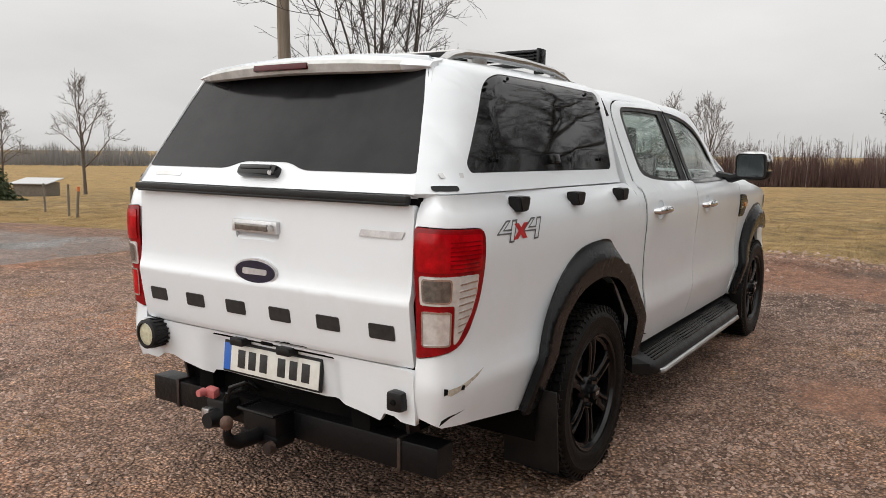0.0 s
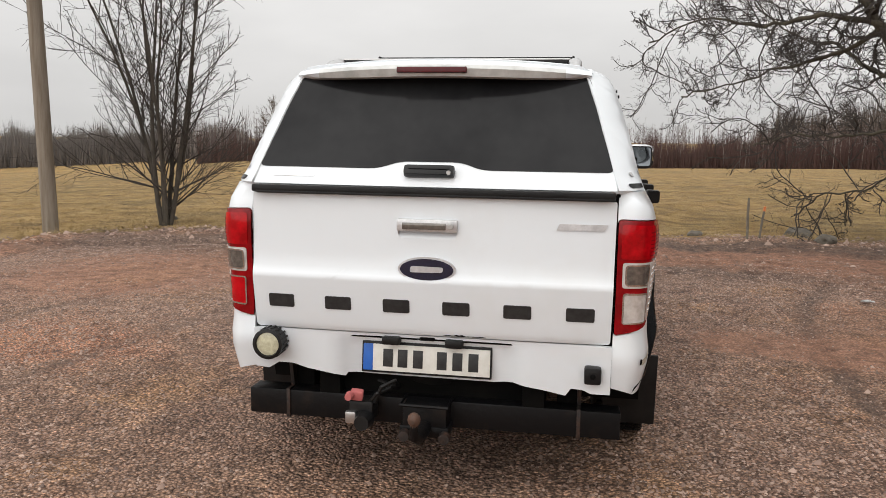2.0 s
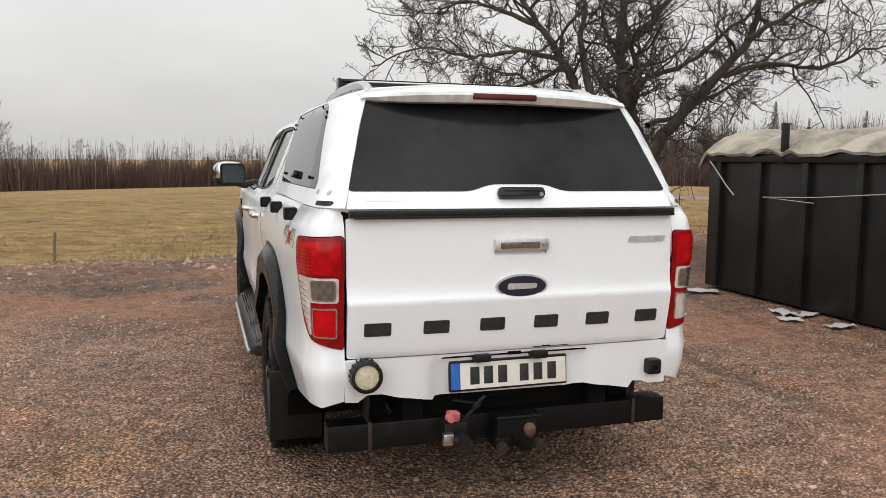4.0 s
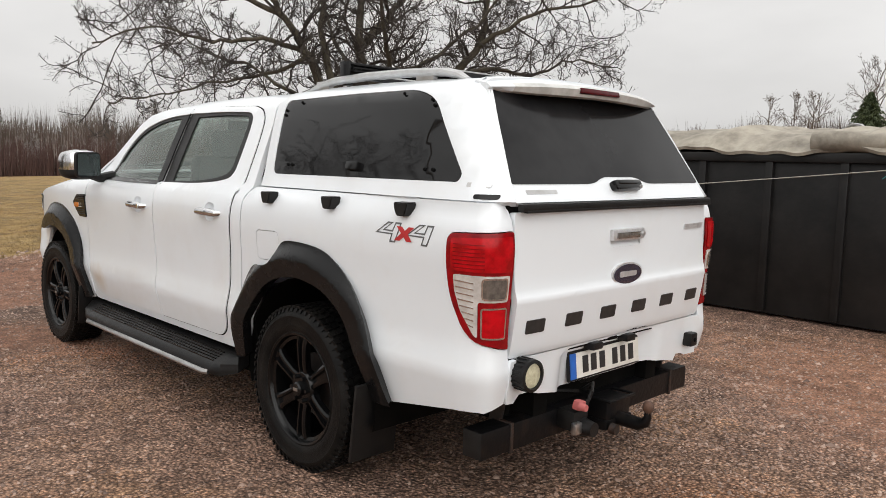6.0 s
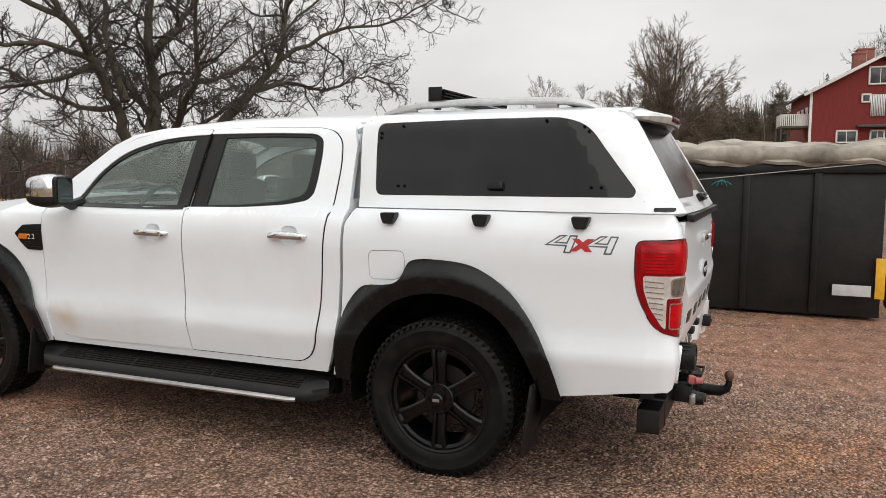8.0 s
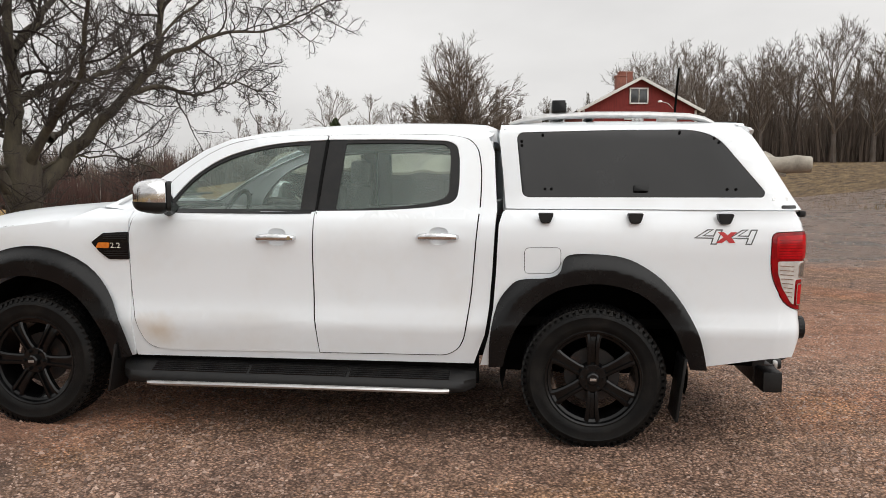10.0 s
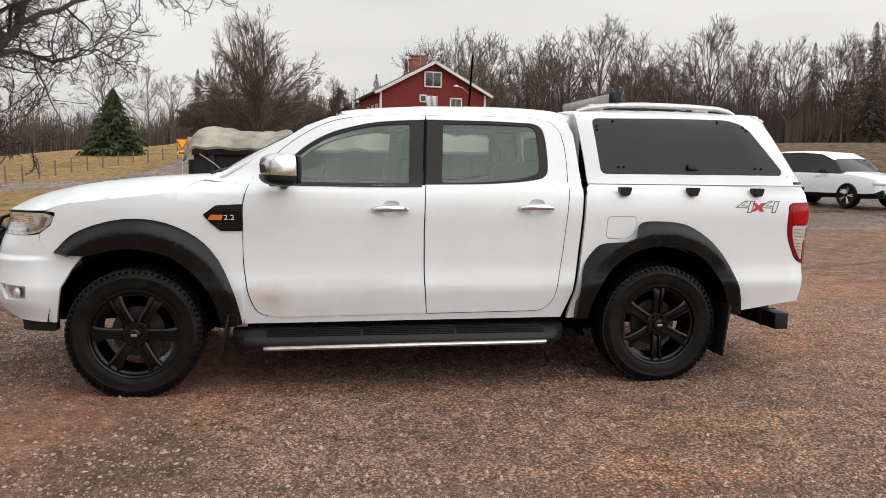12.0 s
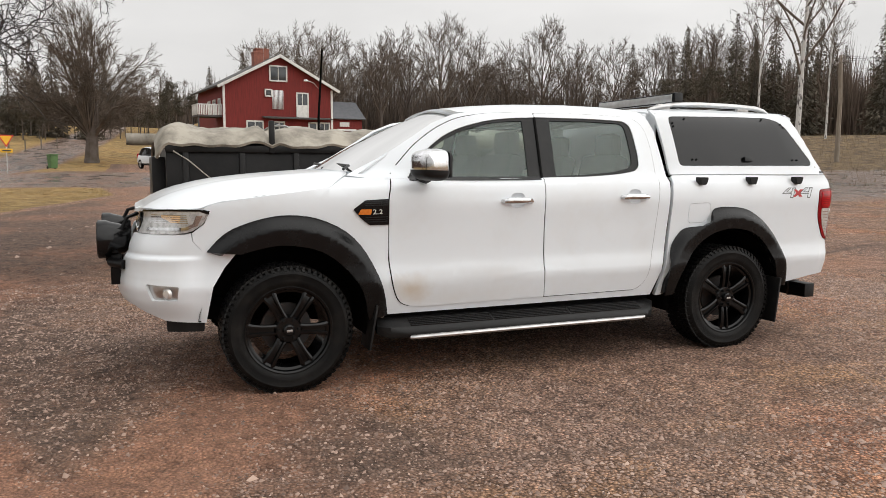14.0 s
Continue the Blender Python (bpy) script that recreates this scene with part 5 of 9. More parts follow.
# light bar on the front of the rails
bm = bmesh.new()
box(bm, W(0.0, 3.31, 1.857), (1.02, 0.06, 0.075), 0.006)
for k in range(4):
    box(bm, W(0.0, 3.27, 1.833 + 0.016 * k), (1.00, 0.03, 0.006), 0.001)
for s_ in (-1, 1):
    box(bm, W(s_ * 0.515, 3.30, 1.850), (0.012, 0.075, 0.095), 0.004)
    box(bm, W(s_ * 0.51, 3.29, 1.805), (0.04, 0.03, 0.05), 0.004)
lb = part("light_bar", bm, M_GLOSSBLACK, canopy, "black light bar with a bright front")
bm = bmesh.new()
box(bm, W(0.0, 3.343, 1.857), (0.99, 0.008, 0.055), 0.003)
part("light_bar_lens", bm, M_ALU, lb)
# tailgate hatch: glass with a white lower band, a hump for the handle, and a black seal
def hatch(x, z):
    y = 2.018 + (z - 1.285) * 0.60 + 0.02 * (x / 0.66) ** 2 - 0.014
    return W(x, y, z)


glass_o = rounded([(-0.690, 1.350), (-0.20, 1.350), (-0.12, 1.378), (0.125, 1.378), (0.20, 1.350), (0.690, 1.350), (0.588, 1.715), (-0.588, 1.715)], [0.02, 0.05, 0.05, 0.05, 0.05, 0.02, 0.03, 0.03], 4)
frame_o = [(-0.705, 1.282), (0.705, 1.282), (0.70, 1.345), (0.60, 1.725), (-0.60, 1.725), (-0.70, 1.345)]
hf = sheet("hatch_frame", [frame_o, glass_o], hatch, M_PAINT, canopy, 0.05, 0.03, "white lower band of the canopy hatch")
rw_ = sheet("rear_window", [inset(glass_o, -0.003)], hatch, M_TINTREAR, canopy, 0.06, 0.006, "dark tinted canopy rear window", lift=0.003)
bm = bmesh.new()
box(bm, W(0.004, 2.022, 1.340), (0.20, 0.045, 0.046), 0.018, pose(0, 0, 0, -30, 0, 0))
box(bm, W(0.004, 2.012, 1.350), (0.16, 0.03, 0.014), 0.006, pose(0, 0, 0, -30, 0, 0))
ch = part("hatch_handle", bm, M_GLOSSBLACK, canopy, "black folding hatch handle")
bm = bmesh.new()
lathe(bm, [(0.0, -0.008), (0.008, -0.008), (0.01, 0.0)], 14, "y", Matrix.Translation(W(0.082, 2.002, 1.338)))
part("hatch_lock", bm, M_ALU, ch)
sheet("maker_mark", [rounded([(-0.628, 1.311), (-0.455, 1.311), (-0.455, 1.326), (-0.628, 1.326)], 0.005)], hatch, M_ALU, canopy, 0.06, 0.002, lift=0.002)
bm = bmesh.new()
box(bm, W(0.0, 2.004, 1.264), (1.40, 0.03, 0.028), 0.006)
box(bm, W(0.01, 1.998, 1.250), (1.38, 0.02, 0.010), 0.003)
part("hatch_seal", bm, M_PLASTIC, canopy, "black rubber seal")
# spoiler with brake light
bm = bmesh.new()
N = 25
prof_ = []
for k in range(N):
    s_ = -1 + 2 * k / (N - 1)
    x = 0.60 * s_
    yb = 2.155 + 0.105 * abs(s_) ** 2.6
    zt = 1.752 - 0.020 * s_ * s_
    zb = zt - 0.052 + 0.026 * s_ ** 4
    prof_.append([bm.verts.new(W(x, 2.33, can_top(x, 2.33) + 0.004)), bm.verts.new(W(x, yb + 0.09, zt + 0.016)), bm.verts.new(W(x, yb + 0.02, zt)), bm.verts.new(W(x, yb, zt - 0.016)), bm.verts.new(W(x, yb + 0.012, zb + 0.006)), bm.verts.new(W(x, yb + 0.03, zb)), bm.verts.new(W(x, 2.285, 1.70))])
for i, (a, b) in enumerate(zip(prof_, prof_[1:])):
    for j in range(6):
        # underside face is black: the shadow beneath the spoiler as colour
        bm.faces.new((a[j], a[j + 1], b[j + 1], b[j])).material_index = 2 if j == 5 else 1 if j in (2, 3, 4) and 1 < i < 22 else 0
bm.faces.new(prof_[0]), bm.faces.new(prof_[-1])
bmesh.ops.recalc_face_normals(bm, faces=bm.faces[:])
sp = part("spoiler", bm, (M_PAINT, M_DIRTY, M_GLOSSBLACK), canopy, "white roof spoiler, dirty grey along its lip", smooth=30)
bm = bmesh.new()
box(bm, W(-0.018, 2.165, 1.729), (0.28, 0.028, 0.024), 0.006, pose(0, 0, 0, -10, 0, 0))
part("brake_light", bm, M_BRAKE, sp, "dark red high brake light")
bm = bmesh.new()
box(bm, W(0, 3.60, 1.50), (1.30, 0.02, 0.46), 0.01)
part("canopy_front", bm, M_PAINT, canopy)
bm = bmesh.new()
box(bm, W(0, 2.85, 1.27), (1.5, 1.5, 0.01), 0.002)
part("bed_cover", bm, M_DARK, canopy)


# 4x4 decals and the engine badge
def lettering(name, body, f, size, material, parent, u0, v0, way, shear=0.0, outline=0.0, lift=0.003, wide=1.0):
    cu = bpy.data.curves.new(name, "FONT")
    cu.body, cu.size, cu.shear = body, size, shear
    cu.resolution_u = 2
    if outline:
        cu.fill_mode, cu.bevel_depth, cu.bevel_resolution = "NONE", outline, 0
    tmp = new(name, cu)
    me = bpy.data.meshes.new_from_object(tmp.evaluated_get(bpy.context.evaluated_depsgraph_get()))
    bpy.data.objects.remove(tmp)
    for v in me.vertices:
        p = Vector(f(u0 + way * v.co.x * wide, v0 + v.co.y))
        q = Vector(f(u0 + way * v.co.x * wide + 0.001, v0 + v.co.y)) - Vector(f(u0 + way * v.co.x * wide - 0.001, v0 + v.co.y))
        n = Vector((q.y, -q.x, 0)).normalized()
        n = n if n.x * p.x > 0 else -n
        v.co = p + n * (lift + v.co.z * 0.3)
    me.materials.clear()
    return finish(name, me, material, parent, smooth=0)


for sg in (-1, 1):
    S = side(sg)
    way = -1 if sg < 0 else 1
    u0 = 2.602 if sg < 0 else 2.278
    k = 0.0013

    def at(pts, dx=0):
        return [(u0 + way * (x + dx) * k, 1.106 + y * k) for x, y in pts]
    four = [(0, 25), (50, 61), (76, 61), (42, 37), (75, 37), (83, 61), (111, 61), (94, 0), (68, 0), (73, 23)]
    four = [(x + (y - 30) * 0.12, y) for x, y in four]
    cross = [(94, 50), (118, 50), (131, 38), (146, 50), (170, 50), (145, 30), (163, 7), (139, 7), (127, 19), (110, 7), (86, 7), (115, 30)]
    for dx in (0, 136):
        o = at(four, dx)
        sheet("decal_four", [o, inset(o, 0.0065)], S, M_GREYINK, truck, 0.05, 0.0, "grey outlined figure four", lift=0.0015, flip=sg < 0)
    sheet("decal_cross", [at(cross)], S, M_REDINK, truck, 0.05, 0.0, "red letter x with a grey edge", lift=0.0022, flip=sg < 0)
    lettering("badge_number", "2.2", S, 0.042, M_PLATE, truck, 5.828 if sg < 0 else 5.745, 1.052, way, 0.0, 0.0, 0.0135, wide=1.25)

# ---------------------------------------------------------------- ground
EDGE_X = [-300, -40, -14, -11.0, -9.4, -8.2, -6.6, -5.0, -2.5, 0.0, 3.0, 8.0, 12.0, 18.0, 25.0, 33.0, 37.0, 60.0, 300.0]
EDGE_Y = [8.0, 9.5, 8.4, 8.0, 8.3, 9.5, 10.0, 10.4, 10.8, 11.0, 11.2, 11.7, 11.3, 9.6, 7.9, 8.6, 12.0, 12.0, 12.0]


def yard_edge(x):
    return np.interp(x, EDGE_X, EDGE_Y)


def spot(az, d, ex=-7.6, ey=5.5):
    """A spot named by its compass direction and distance from the yard's west side."""
    return ex + d * math.sin(radians(az)), ey + d * math.cos(radians(az))


def away(x, y, line):
    """Distance of each spot from a line of points."""
    best = np.full(np.shape(x), 1e9)
    for (x0, y0), (x1, y1) in zip(line, line[1:]):
        dx, dy = x1 - x0, y1 - y0
        t = np.clip(((x - x0) * dx + (y - y0) * dy) / (dx * dx + dy * dy), 0, 1)
        best = np.minimum(best, np.hypot(x - x0 - t * dx, y - y0 - t * dy))
    return best


ROAD = [spot(a, d) for a, d in ((40, 50), (62, 45), (70, 47), (76, 53), (80, 64), (83.5, 82), (86, 108), (87.5, 140), (88.5, 220))]
LANE = [spot(a, d) for a, d in ((73, 50), (79, 50), (86, 49), (92, 49), (100, 50), (112, 50))]


def value_noise(x, y, f, seed):
    """Smooth random relief, -1 to 1, with f bumps a metre."""
    x, y = np.asarray(x, float) * f, np.asarray(y, float) * f
    i, j = np.floor(x), np.floor(y)
    u, v = x - i, y - j
    u, v = u * u * (3 - 2 * u), v * v * (3 - 2 * v)
    h = lambda a, b: np.modf(np.abs(np.sin(a * 127.1 + b * 311.7 + seed * 74.7) * 43758.5453))[0] * 2 - 1
    return (h(i, j) * (1 - u) + h(i + 1, j) * u) * (1 - v) + (h(i, j + 1) * (1 - u) + h(i + 1, j + 1) * u) * v


# lines of the wheel tracks on the yard: points and depth
TRACKS = [([(-9.5, 8.1), (-6.5, 8.9), (-3.6, 9.25), (-1.0, 9.0), (3.0, 8.3), (8.0, 6.5)], 0.030), ([(-9.5, 9.3), (-6.4, 10.0), (-3.2, 10.3), (0.0, 10.1), (4.0, 9.5), (9.0, 8.0)], 0.028),
          ([(-7.6, -4.0), (-6.6, 0.5), (-6.2, 4.0), (-5.3, 7.0), (-3.6, 9.2)], 0.018), ([(-6.0, -4.0), (-5.0, 0.5), (-4.7, 4.0), (-4.0, 7.2), (-2.6, 9.4)], 0.016),
          ([(1.6, -4.0), (0.6, 0.0), (0.1, 3.0), (0.5, 6.5), (2.4, 9.5)], 0.026), ([(3.0, -4.0), (2.0, -1.0), (1.45, 3.0), (1.75, 6.4), (3.6, 9.2)], 0.020),
          ([(-9.0, 5.0), (-6.8, 6.4), (-5.2, 8.0), (-4.6, 10.0)], 0.020)]
TRACKS = [([(p.x, p.y) for p in (lambda q: [0.5 * ((2 * b) + (c - a) * t + (2 * a - 5 * b + 4 * c - d) * t * t + (3 * b - a - 3 * c + d) * t ** 3) for a, b, c, d in zip([q[0]] + q, q, q[1:], q[2:] + q[-1:]) for t in (0, 0.25, 0.5, 0.75)] + q[-1:])([Vector(p) for p in pts])], dep) for pts, dep in TRACKS]


def terrain(x, y):
    x, y = np.asarray(x, float), np.asarray(y, float)
    r = np.hypot(x, y - 5)
    az = np.degrees(np.arctan2(x, y - 5))
    st = lambda v, a, b: (lambda t: t * t * (3 - 2 * t))(np.clip((v - a) / (b - a), 0, 1))
    down = st(az, -100, -75) * (1 - st(az, 52, 74))
    up = st(az, 91, 99) * (1 - st(az, 150, 180))
    z = -0.0285 * np.clip(r - 12, 0, 140) * down * np.interp(az, [-75, -45, -34, -26, -15, 0, 18, 40], [1.3, 1.6, 1.25, 0.78, 1.17, 1.0, 0.76, 0.85])
    z = z + up * (0.19 * np.clip(r - 52, 0, 15) + 0.04 * np.clip(r - 67, 0, 70)) * (1 - 0.8 * st(az, 105, 128))
    # the meadow to the east climbs gently beyond the road
    dr = np.hypot(x + 7.6, y - 5.5)
    ae = np.degrees(np.arctan2(x + 7.6, y - 5.5))
    east = np.interp(ae, [60, 67, 74, 80, 88, 94, 99], [0.0, 0.032, 0.062, 0.072, 0.076, 0.07, 0.0]) * np.clip(dr - np.interp(ae, [66, 76, 82, 90], [62, 60, 66, 66]), 0, 95)
    z = z + np.where(east > 0, np.minimum(east, np.interp(ae, [66, 72, 80, 86], [1.6, 2.3, 3.2, 7.5])), 0) + 0.7 * st(dr, 42, 62) * st(ae, 76, 84) * (1 - st(ae, 94, 98))
    # the yard climbs a little to the south-east, and a rough bank rises behind it
    z = z + (1 - st(az, 175, 179)) * (0.026 * np.clip(r - 8, 0, 16) * st(az, 93, 116) + 0.083 * np.clip(r - 32, 0, 33) * st(az, 108, 128))
    # a low ridge of scraped-up gravel along the yard's edge, and the soft unevenness of the field
    d = y - yard_edge(x)
    near = np.exp(-(r / 40) ** 2)
    z = z + 0.11 * np.exp(-((d - 0.1) / 0.55) ** 2) * near * (0.55 + 0.45 * np.sin(1.7 * x + 0.9) * np.sin(0.73 * x)) * (x > -9) * (x < 8)
    field = st(d, 0.0, 1.5) * np.exp(-(r / 90) ** 2)
    z = z + field * (0.05 * np.sin(0.9 * x + 0.3 * y) * np.sin(0.61 * y + 1) + 0.03 * np.sin(2.3 * x - 1.1 * y))
    z = z + 0.012 * np.exp(-(r / 25) ** 2) * (np.sin(1.3 * x + 0.4 * y) + np.sin(0.8 * y - 1.9 * x + 2)) * st(r, 3.5, 6)
    # ruts with raised shoulders, and the trodden unevenness of the yard
    yard = (1 - st(d, -0.4, 0.2)) * np.exp(-(np.hypot(x + 3, y - 4) / 16) ** 4)
    for line, dep in TRACKS:
        q = away(x, y, line)
        z = z - yard * dep * (np.exp(-(q / 0.13) ** 2) - 0.55 * np.exp(-((q - 0.25) / 0.09) ** 2)) * (0.6 + 0.4 * value_noise(x, y, 1.3, 3))
    rough_ = 0.6 + 2.6 * st(y, 5.8, 8.4)
    z = z + yard * rough_ * (0.008 * value_noise(x, y, 2.1, 1) + 0.005 * value_noise(x, y, 5.0, 2) + 0.0035 * value_noise(x, y, 9.0, 4))
    return z


def axis_lines(lo, hi, mid, far):
    step, out = mid, list(np.arange(lo, hi, mid))
    a, b = lo, hi
    while a > -far:
        step *= 1.09
        a -= step
        out.append(a)
    step = mid
    while b < far:
        b += step
        out.append(b)
        step *= 1.09
    return np.array(sorted(out))


def fill(lines, lo, hi, step):
    """Closer lines between lo and hi."""
    return np.unique(np.round(np.concatenate([lines[(lines < lo) | (lines > hi)], np.arange(lo, hi, step)]), 4))


gx, gy = fill(axis_lines(-10.5, 5.5, 0.085, 2600), 20, 112, 1.6), fill(axis_lines(-2.5, 11.8, 0.085, 2600), 12.5, 40, 1.5)
GX, GY = np.meshgrid(gx, gy)
GZ = terrain(GX, GY)
nx, ny = len(gx), len(gy)
idx = np.arange(nx * ny).reshape(ny, nx)
quads = np.stack([idx[:-1, :-1], idx[:-1, 1:], idx[1:, 1:], idx[1:, :-1]], -1).reshape(-1, 4)
gme = bpy.data.meshes.new("ground")
gme.from_pydata(np.stack([GX, GY, GZ], -1).reshape(-1, 3).tolist(), [], quads.tolist())


def zones(x, y):
    """How far each spot is grass, wet roadway or rough mud (0 to 1)."""
    d = y - yard_edge(x)
    r = np.hypot(x, y - 5)
    st = lambda v, a, b: np.clip((v - a) / (b - a), 0, 1)
    grass = st(d, -0.25, 0.35)
    ang = np.degrees(np.arctan2(x, y - 5))
    lane = (x > 36) & (x < 62) & (y > -3) & (y < 9)
    far_edge = np.interp(ang, [100, 118], [46, 27])
    grass = np.maximum(grass, np.where(lane, 0, st(np.hypot(x - 2, y + 6), far_edge, far_edge + 4)))
    rd, ln = away(x, y, ROAD), away(x, y, LANE)
    grass = np.minimum(grass, np.where(x > 10, np.minimum(st(rd, 2.0, 4.4), st(ln, 6.5, 9.5)), 1))
    westroad = st(np.abs(y - 6.2), 1.6, 2.2)
    grass = np.where((x < -11) & (x > -120), np.minimum(grass, westroad), grass)
    wet = st(x + 0.25 * y, 4.0, 8.0) * st(-y, -1.0, 2.0) * (1 - grass)
    wet = np.maximum(wet, np.where(x > 10, np.maximum(1 - st(rd, 1.8, 4.0), 0.8 * (1 - st(ln, 5.0, 9.0))), 0))
    wet = np.maximum(wet, np.where(x < -9.5, 1 - st(np.abs(y - 5.6), 1.0, 2.4), 0) * 0.9)
    mud = 0.6 * np.exp(-(away(x, y, [(-3.9, 6.15), (-3.2, 6.5), (-2.4, 7.0), (-1.4, 7.6)]) / 0.42) ** 2) + 0.45 * np.exp(-(((x + 4.5) / 0.8) ** 2 + ((y - 6.2) / 0.9) ** 2)) + 0.62 * st(y, 6.0, 8.6) * st(x, -14, -9) * (1 - st(d, -0.6, 0)) + 0.5 * np.exp(-(((x + 3.2) / 1.6) ** 2 + ((y - 8.3) / 1.0) ** 2)) + 0.35 * np.exp(-(((x - 4) / 8) ** 2 + ((y - 9.3) / 1.6) ** 2))
    for line, dep in TRACKS:
        mud = np.maximum(mud, (0.35 + 12 * dep) * np.exp(-(away(x, y, line) / 0.16) ** 2))
    return grass, wet, mud


def sandy(x, y):
    """Where the stones have been worn down to smooth reddish sand (0 to 1)."""
    s = 0.9 * np.exp(-(((x - 0.9) / 2.3) ** 2 + ((y - 0.6) / 3.0) ** 2)) + 0.55 * np.exp(-(((x + 6.4) / 1.3) ** 2 + ((y - 6.2) / 1.0) ** 2))
    s = s + 0.6 * np.exp(-(((x + 1.0) / 3.2) ** 2 + ((y - 9.2) / 0.7) ** 2)) + 0.2 * np.exp(-(((x - 7.0) / 4.0) ** 2 + ((y + 3.0) / 5.0) ** 2))
    # bare red strip that runs out past the front wheel, and another beyond the tow beam
    s = s + 1.0 * np.exp(-(away(x, y, [(-5.2, 7.9), (-4.2, 7.2), (-3.4, 6.7), (-2.5, 6.3)]) / 0.30) ** 2) + 0.8 * np.exp(-(away(x, y, [(-0.4, 4.9), (0.3, 4.75), (1.0, 4.7)]) / 0.3) ** 2)
    s = s + 0.8 * np.exp(-(away(x, y, [(-4.6, 7.6), (-3.7, 7.9), (-2.9, 8.2)]) / 0.25) ** 2)
    s = s + 0.36 * np.clip((y - 3.0) / 3, 0, 1)
    return np.clip(s + 0.22 * np.sin(1.1 * x + 0.7 * y) * np.sin(0.9 * y - 0.6 * x + 1), 0, 1)


zg, zw, zm = zones(GX, GY)
for nm, arr in (("grass", zg), ("wet", zw), ("mud", zm), ("sand", sandy(GX, GY)), ("bank", np.clip((np.degrees(np.arctan2(GX, GY - 5)) - 104) / 8, 0, 1) * (np.hypot(GX, GY) > 20))):
    at_ = gme.attributes.new(nm, "FLOAT", "POINT")
    at_.data.foreach_set("value", arr.reshape(-1).astype(np.float32))


def ground_material():
    m = bpy.data.materials.new("gravel_and_field")
    m.use_nodes = True
    n, l = m.node_tree.nodes, m.node_tree.links
    b = n["Principled BSDF"]
    tc = n.new("ShaderNodeTexCoord")

    def tex(kind, scale, **kw):
        t = n.new(kind)
        t.inputs["Scale"].default_value = scale
        for k, v in kw.items():
            t.inputs[k].default_value = v
        l.new(tc.outputs["Object"], t.inputs["Vector"])
        return t

    def ramp(src, stops):
        r = n.new("ShaderNodeValToRGB")
        while len(r.color_ramp.elements) < len(stops):
            r.color_ramp.elements.new(0.5)
        for e_, (p, c) in zip(r.color_ramp.elements, stops):
            e_.position, e_.color = p, (*c, 1)
        l.new(src, r.inputs[0])
        return r.outputs[0]

    def mixc(fac, a, b_, kind="MIX"):
        x = n.new("ShaderNodeMixRGB")
        x.blend_type = kind
        for s, v in ((x.inputs[0], fac), (x.inputs[1], a), (x.inputs[2], b_)):
            if isinstance(v, (int, float)):
                s.default_value = v
            elif isinstance(v, tuple):
                s.default_value = (*v, 1)
            else:
                l.new(v, s)
        return x.outputs[0]

    def mask(name, soft, src):
        a = n.new("ShaderNodeAttribute")
        a.attribute_name = name
        r = n.new("ShaderNodeMath")
        r.operation = "ADD"
        l.new(a.outputs["Fac"], r.inputs[0])
        s = n.new("ShaderNodeMath")
        s.operation = "MULTIPLY_ADD"
        s.inputs[1].default_value, s.inputs[2].default_value = soft, -soft / 2
        l.new(src, s.inputs[0])
        l.new(s.outputs[0], r.inputs[1])
        q = n.new("ShaderNodeMapRange")
        q.inputs["From Min"].default_value, q.inputs["From Max"].default_value = 0.35, 0.65
        l.new(r.outputs[0], q.inputs["Value"])
        return q.outputs[0]
    big, mid, fine = tex("ShaderNodeTexNoise", 0.45, Detail=6.0), tex("ShaderNodeTexNoise", 3.0, Detail=8.0, Roughness=0.7), tex("ShaderNodeTexNoise", 26.0, Detail=6.0, Roughness=0.75)
    wide = tex("ShaderNodeTexNoise", 0.16, Detail=3.0)
    stone = tex("ShaderNodeTexVoronoi", 58.0, Randomness=1.0)
    stone2 = tex("ShaderNodeTexVoronoi", 120.0)
    base = ramp(mid.outputs[0], [(0.3, (0.205, 0.130, 0.097)), (0.5, (0.304, 0.201, 0.153)), (0.7, (0.41, 0.281, 0.217))])
    tint = ramp(big.outputs[0], [(0.31, (0.70, 0.685, 0.68)), (0.43, (0.96, 0.95, 0.94)), (0.56, (1.06, 1.02, 0.93)), (0.66, (1.30, 1.02, 0.84))])
    base = mixc(0.9, base, tint, "MULTIPLY")
    ochre = ramp(tex("ShaderNodeTexNoise", 1.1, Detail=5.0, Roughness=0.6).outputs[0], [(0.52, (1.0, 1.0, 1.0)), (0.68, (1.12, 1.04, 0.80))])
    base = mixc(0.8, base, ochre, "MULTIPLY")
    peb = ramp(stone.outputs["Color"], [(0.0, (0.45, 0.43, 0.425)), (0.35, (0.92, 0.90, 0.89)), (0.8, (1.40, 1.36, 1.33)), (1.0, (2.4, 2.28, 2.2))])
    grain = peb
    # shade in the crevices between pebbles, painted into the colour
    gap_shade = ramp(stone.outputs["Distance"], [(0.0, (1.25, 1.25, 1.25)), (0.38, (1.10, 1.10, 1.10)), (0.62, (0.34, 0.315, 0.30))])
    grain = mixc(0.9, grain, gap_shade, "MULTIPLY")
    peb2 = ramp(stone2.outputs["Color"], [(0.0, (0.55, 0.53, 0.53)), (1.0, (1.5, 1.45, 1.42))])
    base = mixc(0.7, base, peb2, "MULTIPLY")
    tuft = tex("ShaderNodeTexNoise", 1.7, Detail=9.0, Roughness=0.78)
    gcol = ramp(tuft.outputs[0], [(0.30, (0.080, 0.052, 0.024)), (0.43, (0.212, 0.138, 0.056)), (0.53, (0.345, 0.230, 0.093)), (0.66, (0.51, 0.368, 0.176))])
